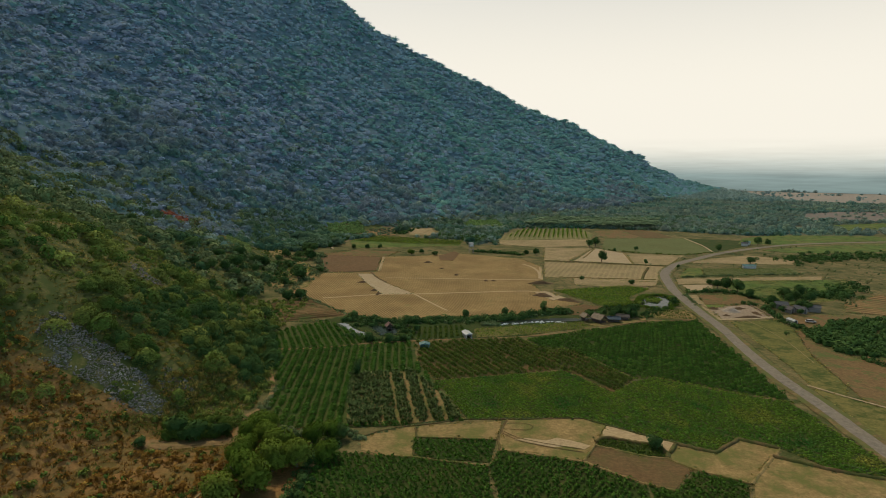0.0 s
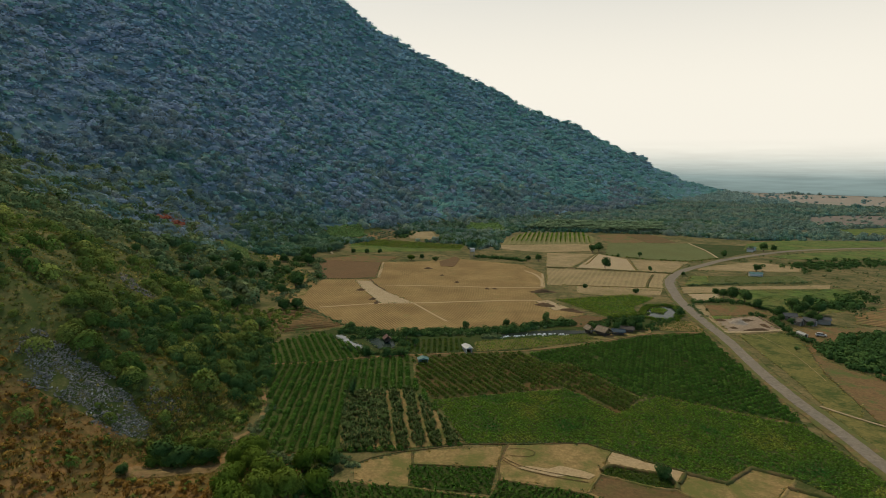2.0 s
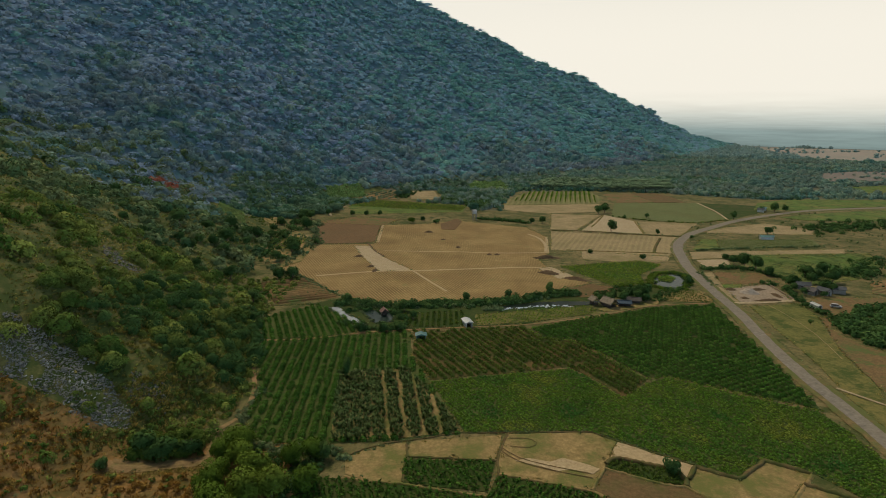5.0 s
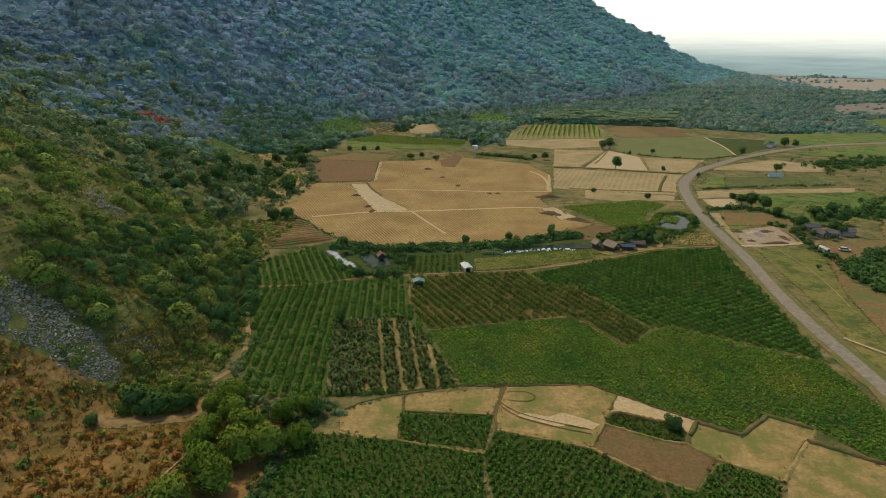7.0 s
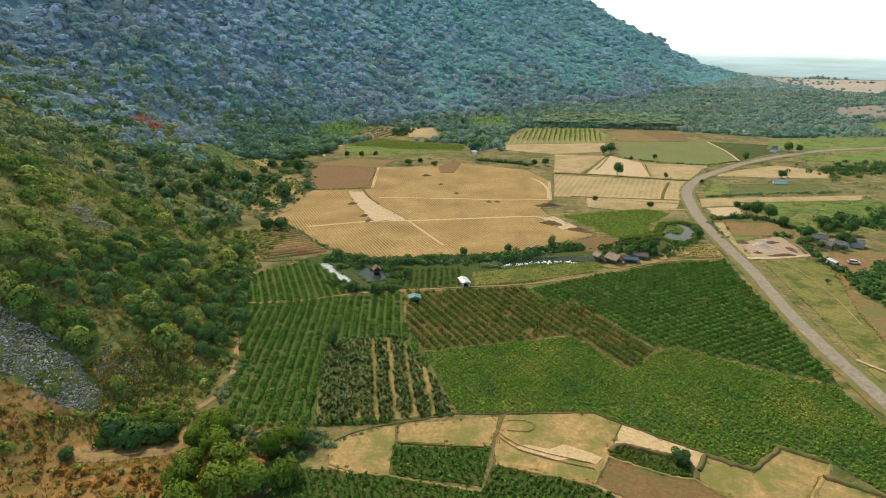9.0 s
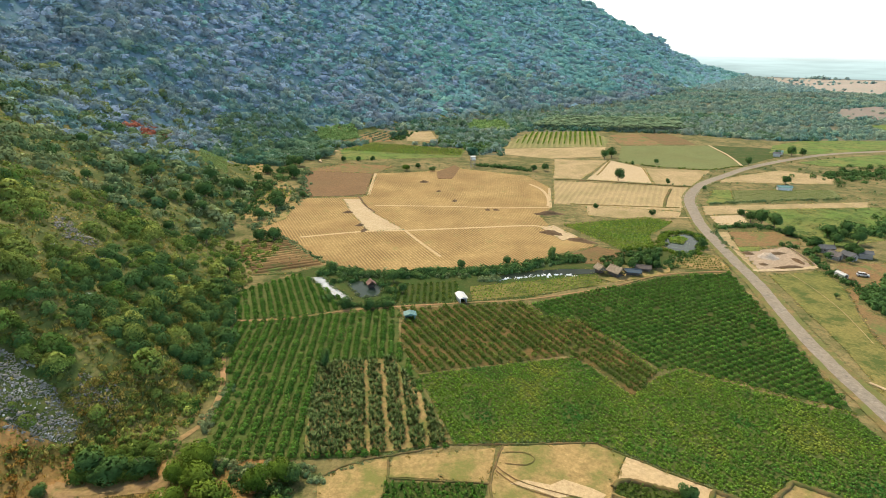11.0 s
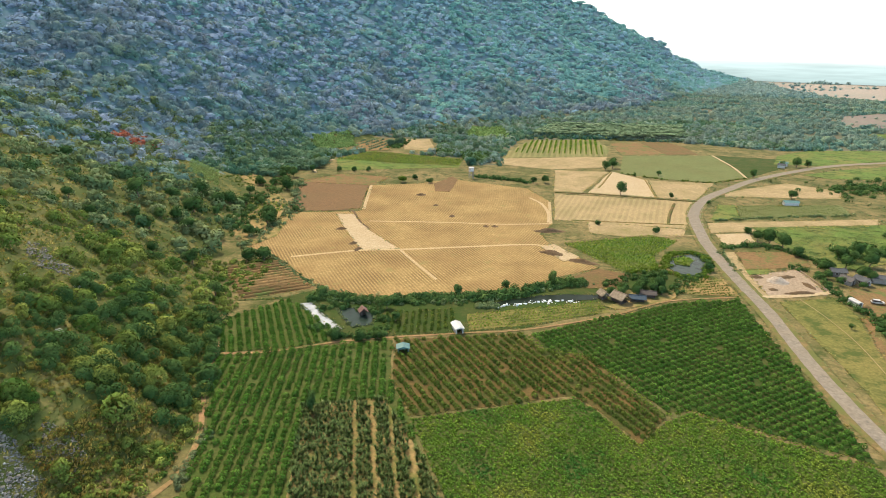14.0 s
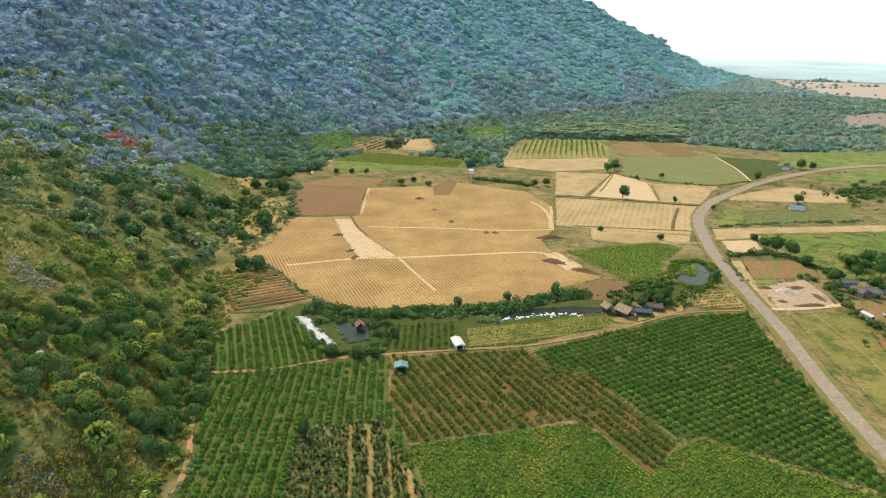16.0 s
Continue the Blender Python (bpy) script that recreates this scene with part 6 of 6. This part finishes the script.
def water_tower(x, y):
    ob = tagged(new("water_tower"), "white water tank on tall concrete legs", "water tower")
    for sx in (-1, 1):
        for sy in (-1, 1):
            part("leg", box(sx * 1.2 - 0.15, sx * 1.2 + 0.15, sy * 1.2 - 0.15, sy * 1.2 + 0.15, 0, 5.0), M_CONCRETE, ob)
    part("brace", box(-1.05, 1.05, -1.28, -1.12, 2.4, 2.6), M_CONCRETE, ob)
    part("brace", box(-1.05, 1.05, 1.12, 1.28, 2.4, 2.6), M_CONCRETE, ob)
    part("platform", box(-1.7, 1.7, -1.7, 1.7, 5.0, 5.2), M_CONCRETE, ob)
    part("tank", box(-1.5, 1.5, -1.5, 1.5, 5.2, 7.6, 0.12), M_WHITE, ob)
    part("roof", box(-1.9, 1.9, -1.9, 1.9, 7.6, 7.75, 0.05), M_WHITE, ob)
    part("pipe", pole(1.55, -1.55, 0, 5.4, 0.06, 0.06), M_CONCRETE, ob)
    ob.matrix_basis = pose(x, y, 0, 0, 0, 15)


water_tower(21, 428)


def parked_car(x, y, turn, paint, label):
    """A small estate car: lower body, cabin with glass, bumpers, lamps and four wheels."""
    ob = tagged(new("car"), label, "car")
    body = box(-0.85, 0.85, -2.1, 2.1, 0.35, 0.95, 0.12)
    part("body", body, paint, ob)
    cabin = bmesh.new()
    low = [cabin.verts.new(p) for p in ((-0.8, -1.3, 0.95), (0.8, -1.3, 0.95), (0.8, 1.9, 0.95), (-0.8, 1.9, 0.95))]
    high = [cabin.verts.new(p) for p in ((-0.65, -0.6, 1.5), (0.65, -0.6, 1.5), (0.65, 1.6, 1.5), (-0.65, 1.6, 1.5))]
    cabin.faces.new(high)
    for k in range(4):
        cabin.faces.new((low[k], low[(k + 1) % 4], high[(k + 1) % 4], high[k]))
    bmesh.ops.recalc_face_normals(cabin, faces=cabin.faces)
    part("cabin", cabin, M_DARK, ob, "dark glazed cabin")
    part("roof", box(-0.66, 0.66, -0.62, 1.62, 1.49, 1.56, 0.03), paint, ob)
    for sy in (-1, 1):
        part("bumper", box(-0.8, 0.8, sy * 2.12 - 0.06, sy * 2.12 + 0.06, 0.35, 0.55), M_DARK, ob)
        for sx in (-1, 1):
            part("wheel", pole(sx * 0.78, sy * 1.3, 0.0, 0.18, 0.3, 0.3, 12), M_DARK, ob)
    for w in [c for c in ob.children if c.name.startswith("wheel")]:
        cx = sum(v.co.x for v in w.data.vertices) / len(w.data.vertices)
        cy = sum(v.co.y for v in w.data.vertices) / len(w.data.vertices)
        w.data.transform(Matrix.Translation((cx, cy, 0.3)) @ Matrix.Rotation(radians(90), 4, "Y") @ Matrix.Translation((-cx, -cy, -0.09)))
    ob.matrix_basis = pose(x, y, 0.3, 0, 0, turn)
    return ob


parked_car(160.2, 225.5, 70, M_WHITE, "small white car parked on the brown yard")


# ---- mounds ----
def mound(name, x, y, rx, ry, tall, turn, mat, label, group="", seed=1, category="heap"):
    bm = bmesh.new()
    r = random.Random(seed)
    rings, seg = 6, 18
    top = bm.verts.new((0, 0, tall))
    loops = []
    for i in range(1, rings + 1):
        f = i / rings
        loop = []
        for k in range(seg):
            a = 6.2832 * k / seg
            j = 1 + r.uniform(-0.2, 0.2)
            z = tall * (0.5 + 0.5 * math.cos(math.pi * f)) * (1 + r.uniform(-0.2, 0.2)) if i < rings else -0.1
            loop.append(bm.verts.new((math.cos(a) * rx * f * j, math.sin(a) * ry * f * j, z)))
        loops.append(loop)
    for k in range(seg):
        bm.faces.new((top, loops[0][k], loops[0][(k + 1) % seg]))
        for a, b in zip(loops, loops[1:]):
            bm.faces.new((a[k], b[k], b[(k + 1) % seg], a[(k + 1) % seg]))
    for f in bm.faces:
        f.smooth = True
    bmesh.ops.recalc_face_normals(bm, faces=bm.faces)
    me = bpy.data.meshes.new(name)
    bm.to_mesh(me)
    bm.free()
    me.materials.append(mat)
    ob = tagged(new(name, me), label, category, group)
    ob.matrix_basis = pose(x, y, float(height(x, y)) + 0.05, 0, 0, turn)
    return ob


for k, (x, y, rx, ry, hh) in enumerate(((-11.5, 380, 3.5, 2.5, 1.0), (-2, 356, 2, 1.5, 0.6), (7, 334, 2.4, 1.8, 0.8), (24, 316, 2, 1.5, 0.7), (28.5, 316, 2, 1.5, 0.7), (-48, 309, 3.2, 1.6, 0.9), (-39, 287, 2.6, 1.6, 0.9), (-36, 278.5, 3.4, 1.4, 0.9))):
    mound("dirt_heap", x, y, rx, ry, hh, k * 37, M_MOUND, "low heap of dug brown earth on the stubble field", "field heaps", k)
mound("spoil_bank", 55, 309, 8.5, 2.6, 1.7, 4, M_MOUND, "long bank of dark spoil at the field edge", "spoil banks", 20)
mound("spoil_bank", 51, 276, 6.5, 2.6, 1.6, -28, M_MOUND, "bank of brown spoil beside the wheel track", "spoil banks", 21)
mound("spoil_bank", 62, 266, 7.5, 2.4, 1.3, -25, M_MOUND, "brown spoil bank above the muddy shore", "spoil banks", 22)
mound("sand_pile", 135, 246.5, 4.4, 4.2, 1.9, 0, M_SAND, "pile of pale sand on the building plot", "", 23)
mound("rubble_heap", 154, 222.7, 2.6, 1.6, 1.0, 20, M_YARD, "heap of rusty brown rubble on the yard", "", 29)
mound("site_bank", 138, 234.5, 8.0, 1.6, 0.9, 2, M_MOUND, "low bank of dug earth round the building plot", "site banks", 24)
mound("site_bank", 141, 251, 5.0, 1.7, 0.8, 10, M_MOUND, "low bank of dug earth behind the sand pile", "site banks", 25)
mound("site_bank", 145, 242, 1.5, 4.5, 0.8, 5, M_MOUND, "low bank of dug earth beside the sand pile", "site banks", 26)
mound("site_bank", 129, 251, 3.0, 2.0, 0.8, 0, M_MOUND, "low bank of dug earth near the road", "site banks", 27)
mound("site_bank", 129, 238, 2.0, 1.6, 0.6, 0, M_MOUND, "small bank of dug earth near the road", "site banks", 28)


def long_wall(name, x0, y0, x1, y1, tall, thick, mat, label):
    n = max(2, int(math.hypot(x1 - x0, y1 - y0) / 3))
    ob = tagged(new(name), label, "wall")
    length = math.hypot(x1 - x0, y1 - y0)
    for k in range(n):
        part("panel", box(k * length / n + 0.1, (k + 1) * length / n - 0.1, -thick / 2, thick / 2, 0, tall), mat, ob)
        part("pier", box(k * length / n - 0.1, k * length / n + 0.1, -thick, thick, 0, tall + 0.12), mat, ob)
    ob.matrix_basis = pose(x0, y0, 0.03, 0, 0, math.degrees(math.atan2(y1 - y0, x1 - x0)))
    return ob


long_wall("plot_wall", 150.6, 261, 149, 235, 0.7, 0.2, M_SITE, "low pale earth-coloured wall round the building plot")

# rough grass along the edges of the fields
ex, ey = [], []
re_ = np.random.RandomState(103)
for poly in FIELD_POLYS:
    for (x0, y0), (x1, y1) in zip(poly, poly[1:] + poly[:1]):
        if max(y0, y1) < 470 and max(abs(x0), abs(x1)) < 260:
            n = int(math.hypot(x1 - x0, y1 - y0) / 0.8)
            t = re_.uniform(0, 1, n)
            keep = re_.uniform(size=n) < 0.35 + 0.5 * (np.sin(t * 9 + x0) > -0.2)
            ex.append((x0 + (x1 - x0) * t + re_.normal(size=n) * 0.45)[keep])
            ey.append((y0 + (y1 - y0) * t + re_.normal(size=n) * 0.45)[keep])
ex, ey = np.concatenate(ex), np.concatenate(ey)
m = re_.uniform(size=len(ex)) < 0.5
plants("edge_grass_dry", ex[m], ey[m], re_.uniform(0.25, 0.6, m.sum()), SPRIG, M_GOLD, "dry grass along the field edges", "grass", -0.1)
plants("edge_grass_green", ex[~m], ey[~m], re_.uniform(0.25, 0.6, (~m).sum()), SPRIG, M_SCRUB, "green weeds along the field edges", "grass", -0.1)

BANK_LINES = [[(35.4, 111.5), (39, 113.7), (50.3, 109.7), (50.9, 105.6)], [(51.5, 105.8), (55, 110.8), (62.7, 106.2), (71.7, 113.4), (79.8, 108.4)], [(75.6, 104.6), (86, 98), (100, 92.4)], [(-23.6, 113.4), (-10, 120.5), (14.8, 124.7), (35.2, 125.4), (55, 111.6)]]
for k, bank_line in enumerate(BANK_LINES):
    hedge("bank_grass", bank_line, 0.4, 0.14, 0.2, 0.5, SPRIG, (M_SCRUB_NEAR, M_GOLD)[k % 2], "rough grass along a field bank", 110 + 2 * k)

# tracks and ruts
ribbon("bare_patch_bank", [(-63, 343), (-56, 343), (-48, 343), (-41, 323), (-34, 309)], 1.1, M_MOUND, "low dark bank round the scraped earth", 0.16)
field("field_brown_small", [(-4, 411), (8, 433), (12, 423), (6, 389), (-3, 390)], M_PLOUGH, "small dark ploughed patch at the field edge", 0.12)
ribbon("edge_bend", [(54, 376), (59, 363), (60, 343), (57, 324)], 1.8, M_TRACK, "pale bend of a track at the field corner", 0.13)
ribbon("grass_lane", [(112.5, 151), (121, 138.5), (140, 115), (160, 92)], 1.0, M_BARE, "thin pale lane across the grass", 0.2)
# faint line along the strip, added as a flat ribbon on the ground
ribbon("grass_lane", [(134, 229), (134.5, 214), (133, 195), (128, 172)], 0.3, M_TAN, "faint thin pale line along the grass strip", 0.2)
ribbon("side_lane", [(121, 231), (132, 231.5), (148, 235), (152, 237)], 2.2, M_BARE, "pale lane between the building plot and the grass", 0.2)
ribbon("field_lane", [(96, 301.5), (112, 303), (128, 304.5)], 1.3, M_TAN, "pale lane from the road to the crop field", 0.2)
ribbon("road_spur", [(134, 292), (150, 293)], 1.6, M_BARE, "pale lane into the roadside plots", 0.2)
ribbon("paddy_lane", [(71, 387.5), (97, 384.6), (125, 376), (152, 369)], 1.2, M_TAN, "narrow pale path between dry paddies", 0.2)
ribbon("far_lane", [(215, 438), (224, 480), (229, 528)], 1.8, M_BARE, "pale lane between the fallow fields", 0.2)
ribbon("hill_lane", [(-88, 440), (-95, 470), (-84, 492)], 1.8, M_BARE, "pale lane climbing to the far field", 0.2)
ribbon("field_edge_lane", [(-42, 346), (-44.6, 404)], 1.8, M_TRACK, "pale strip between ploughed and stubble fields", 0.1)
ribbon("field_edge_lane", [(64.5, 366), (58, 322)], 1.6, M_TRACK, "pale strip at the edge of the stubble field", 0.1)
ribbon("diagonal_lane", [(-17, 279), (-9, 262), (0, 244)], 1.3, M_TRACK, "faint pale track down the stubble field", 0.1)
for off in (-0.8, 0.8):
    ribbon("wheel_rut", [(-58 + off, 70), (-54.5 + off, 86), (-52 + off, 95), (-50.5 + off, 101), (-52.5 + off, 110)], 0.45, M_TAN, "pale wheel rut in reddish soil", 0.22)
    ribbon("wheel_rut", [(12.5, 117 + off), (16, 113 + off), (22, 110 + off), (31, 107 + off)], 0.28, M_FALLOW, "dark curved wheel rut in the dry plot", 0.22)
ribbon("wheel_rut", [(14.5, 118.5), (19, 118), (21, 120), (19, 122), (15, 122)], 0.25, M_FALLOW, "dark looping wheel rut in the dry plot", 0.22)
field("pale_scrape", [(15, 112.5), (18, 113.6), (23, 112.2), (26, 113.8), (31, 111.4), (33.5, 109.6), (31.5, 107.6), (27, 109.4), (24, 108.6), (20, 110.6)], M_TRACK, "pale bare scrape in the dry plot", 0.08)


# ---- single trees ----
def tree(x, y, width, tall, mat, label, seed, bare=0.22, tufts=1500, lobes=11, slim=1.0, leaf=0.1):
    """A tapered trunk with limbs and a crown of leaf tufts on several lobes."""
    ob = tagged(new("tree"), label, "tree", "trees among the fields")
    r = random.Random(seed)
    bm = bmesh.new()
    rad = max(0.08, width * 0.03)

    def limb(a, b, r0, r1):
        d = Vector(b) - Vector(a)
        m = Matrix.Translation((Vector(a) + Vector(b)) / 2) @ d.to_track_quat("Z", "Y").to_matrix().to_4x4()
        bmesh.ops.create_cone(bm, cap_ends=True, segments=7, radius1=r0, radius2=r1, depth=d.length, matrix=m)

    fork = (r.uniform(-0.1, 0.1) * width, r.uniform(-0.1, 0.1) * width, tall * (bare + 0.12))
    limb((0, 0, -0.2), fork, rad * 1.3, rad * 0.8)
    for k in range(4):
        a = k * 1.57 + r.uniform(-0.5, 0.5)
        limb(fork, (math.cos(a) * width * 0.25, math.sin(a) * width * 0.25, tall * r.uniform(0.55, 0.75)), rad * 0.6, rad * 0.2)
    part("trunk", bm, M_BARK, ob)
    q = leaves(tufts, seed, 1, 1, leaf, lobes, 0.75) * np.array([width / 2.1 * slim, width / 2.1 * slim, tall * (1 - bare) / 1.65])
    q[:, :, 2] += tall * bare
    crown = new("crown", mesh_of("crown", q.reshape(-1, 3), np.arange(q.shape[0] * 3).reshape(-1, 3), mat, False, np.full(q.shape[0] * 3, r.uniform(0.2, 0.9)), rounded(q, np.array([0, 0, tall * 0.5])).reshape(-1, 3)))
    crown.parent = ob
    ob.matrix_basis = pose(x, y, float(height(x, y)), 0, 0, r.uniform(0, 360))
    return ob


ROUND = "rounded dark green tree standing among the fields"
BRIGHT = "leafy light green tree at the foot of the hill"
BUSHY = "dense low dark green bush beside the fields"
SOLO = [(112, 387, 8, 8.5), (140, 378, 3.5, 4), (220, 440, 6, 7), (273, 480, 9, 9), (281, 479, 6, 7), (155, 444, 5, 4), (129, 468, 9, 8), (122, 462, 8, 7), (214, 379, 7, 6), (152, 296, 7, 6), (155, 292, 8, 8), (159, 287, 9, 8)]
SOLO += [(-117, 406, 7, 6), (-115, 378, 7, 6), (-99, 402, 8, 7), (-86, 314, 9, 8), (-95, 479, 8, 7), (62, 415, 5, 5), (70, 416, 6, 6), (44.5, 239, 4, 7), (161, 258, 7, 6), (176, 273, 8, 7), (186, 277, 8, 7), (183, 264, 8, 7)]
SOLO += [(78, 237, 6, 5), (84, 236, 6, 6), (70, 233, 5, 5), (-104, 359, 6, 5), (-109, 351, 6, 5), (112, 257, 5, 5), (171, 250, 6, 6), (157, 250, 4, 4), (-87, 323, 9, 8), (-107, 430, 8, 8), (-90, 296, 8, 6), (-73, 262, 7, 6), (74, 229.5, 5, 5), (81, 233, 5, 5), (68, 229, 4, 5), (-139, 295, 11, 9), (-185, 319, 10, 8), (-98, 250, 8, 7), (-80, 226, 7, 6), (180, 270, 7, 6), (172, 262, 6, 6), (-13, 207, 4, 4), (-17, 217, 5, 5), (-41, 226, 5, 5), (8, 229, 4, 4.5), (26, 234, 4, 4.5), (137.5, 205, 2.4, 2.2), (157.5, 243, 4, 4), (164, 239.5, 4, 3.6), (172, 247, 5, 5), (64.5, 229.5, 4, 4.5), (84, 231.5, 4.5, 4.5), (263, 482, 5, 5), (76, 233.5, 5, 5)]
for k, (x, y, w, h) in enumerate(SOLO):
    tree(x, y, w, h, M_TREE, ROUND, 100 + k)
LOWS = [(108, 309, 4, 3), (137, 441, 3, 3), (154, 310, 5, 4), (159, 276, 6, 5), (158, 366, 3, 2.5), (82, 322, 4, 2.5), (-74, 265, 9, 6), (-79, 263, 8, 6), (-72.6, 447, 5, 4), (-62, 447, 4.5, 4), (-52, 448, 4.5, 4), (-17, 424, 5, 3.5), (-7, 412, 6, 3.5)]
LOWS += [(-31, 194.5, 5, 4), (-23, 193.5, 5, 4), (-17.5, 194.5, 4, 3.5), (-65, 113, 9, 4.5), (-70, 116, 8, 4.5), (-59, 115, 8, 4), (-28, 112.5, 4, 4.5), (49, 108.5, 5, 3.5), (-76, 108, 4, 3)]
for k, (x, y, w, h) in enumerate(LOWS):
    tree(x, y, w, h, M_TREE, BUSHY, 200 + k, 0.05)
for k, (x, y, w, h) in enumerate([(-25, 414, 7, 4.5), (-46, 91, 10, 8), (-41, 97, 10, 8), (-41, 105, 9, 7), (-35, 110, 8, 6), (-46, 110, 8, 6), (-36, 99, 9, 7), (-30, 102, 7, 5), (-49, 99, 8, 7), (-48, 84, 9, 7), (-42, 89, 9, 8), (-31, 113, 7, 5), (-51, 112, 7, 5.5), (-50, 117, 7, 5.5), (-49, 104, 7, 5.5), (-47, 116, 7, 5.5)]):
    tree(x, y, w, h, M_LIGHT_TREE, BRIGHT, 300 + k, 0.08, 3200, 16, leaf=0.07)
for k, (x, y, w) in enumerate([(-95, 389, 9.4), (-116, 401, 7.7), (-115, 343, 9.4), (-117, 333, 7.9), (-119, 306, 10.3), (-111, 362, 5), (-101, 353, 6), (-89, 324, 9.9), (-100, 426, 8.9), (-106, 422, 6.6), (-91, 444, 6.2), (-119, 287, 7.6), (-128, 338, 9.2), (-78, 339, 4.6)]):
    tree(x, y, w, w * 0.85, M_TREE, "broad dark green tree between the hill and the ploughed field", 500 + k, 0.1)
for k, (x, y, w) in enumerate([(-89, 459, 10), (-127, 477, 12), (-121, 488, 10), (-143, 455, 12), (-45, 556, 9), (-38, 562, 9.5), (22, 466, 10), (31, 540, 11), (19, 625, 11), (-22, 611, 8)]):
    tree(x, y, w, w * 0.8, M_WOODS, "broad dark tree at the foot of the mountain woods", 540 + k, 0.1)
for k, (x, y, w) in enumerate([(-120, 263, 6.7), (-127, 267, 5.9), (-133, 316, 6.0), (-121, 313, 6.5), (-117, 336, 5.9), (-112, 281, 7.2), (-112, 316, 6.0), (-123, 280, 6.2), (-113, 230, 6.1), (-110, 244, 5.3), (-134, 248, 5.9), (-147, 257, 6.1), (-150, 291, 6.0)]):
    tree(x, y, w, w * 0.8, M_TREE, "broad dark green tree low on the hillside", 560 + k, 0.1)
tree(-30, 155, 3.2, 6.5, M_TREE, "slim dark columnar tree among the tall crop", 400, 0.05, slim=0.9)

# ---- far distance ----
# glowing wall with the horizon's haze painted up its height
def far_backdrop():
    m = bpy.data.materials.new("far_haze")
    m.use_nodes = True
    nt = m.node_tree
    nt.nodes.clear()
    geo = nt.nodes.new("ShaderNodeNewGeometry")
    sep = nt.nodes.new("ShaderNodeSeparateXYZ")
    nt.links.new(geo.outputs["Position"], sep.inputs[0])
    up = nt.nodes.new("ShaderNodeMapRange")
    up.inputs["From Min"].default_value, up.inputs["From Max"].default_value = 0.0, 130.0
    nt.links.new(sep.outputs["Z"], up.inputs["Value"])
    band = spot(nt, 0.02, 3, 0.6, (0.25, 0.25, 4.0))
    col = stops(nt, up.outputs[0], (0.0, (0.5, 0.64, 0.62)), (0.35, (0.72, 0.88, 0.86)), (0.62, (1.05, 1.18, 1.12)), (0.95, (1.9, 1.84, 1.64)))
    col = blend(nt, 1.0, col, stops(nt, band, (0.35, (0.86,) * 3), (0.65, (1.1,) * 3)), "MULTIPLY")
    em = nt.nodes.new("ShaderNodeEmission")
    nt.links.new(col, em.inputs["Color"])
    clear = nt.nodes.new("ShaderNodeBsdfTransparent")
    fade = nt.nodes.new("ShaderNodeMapRange")
    fade.inputs["From Min"].default_value, fade.inputs["From Max"].default_value = 40.0, 150.0
    nt.links.new(sep.outputs["Z"], fade.inputs["Value"])
    mx = nt.nodes.new("ShaderNodeMixShader")
    nt.links.new(fade.outputs[0], mx.inputs[0])
    nt.links.new(em.outputs[0], mx.inputs[1])
    nt.links.new(clear.outputs[0], mx.inputs[2])
    out = nt.nodes.new("ShaderNodeOutputMaterial")
    nt.links.new(mx.outputs[0], out.inputs["Surface"])
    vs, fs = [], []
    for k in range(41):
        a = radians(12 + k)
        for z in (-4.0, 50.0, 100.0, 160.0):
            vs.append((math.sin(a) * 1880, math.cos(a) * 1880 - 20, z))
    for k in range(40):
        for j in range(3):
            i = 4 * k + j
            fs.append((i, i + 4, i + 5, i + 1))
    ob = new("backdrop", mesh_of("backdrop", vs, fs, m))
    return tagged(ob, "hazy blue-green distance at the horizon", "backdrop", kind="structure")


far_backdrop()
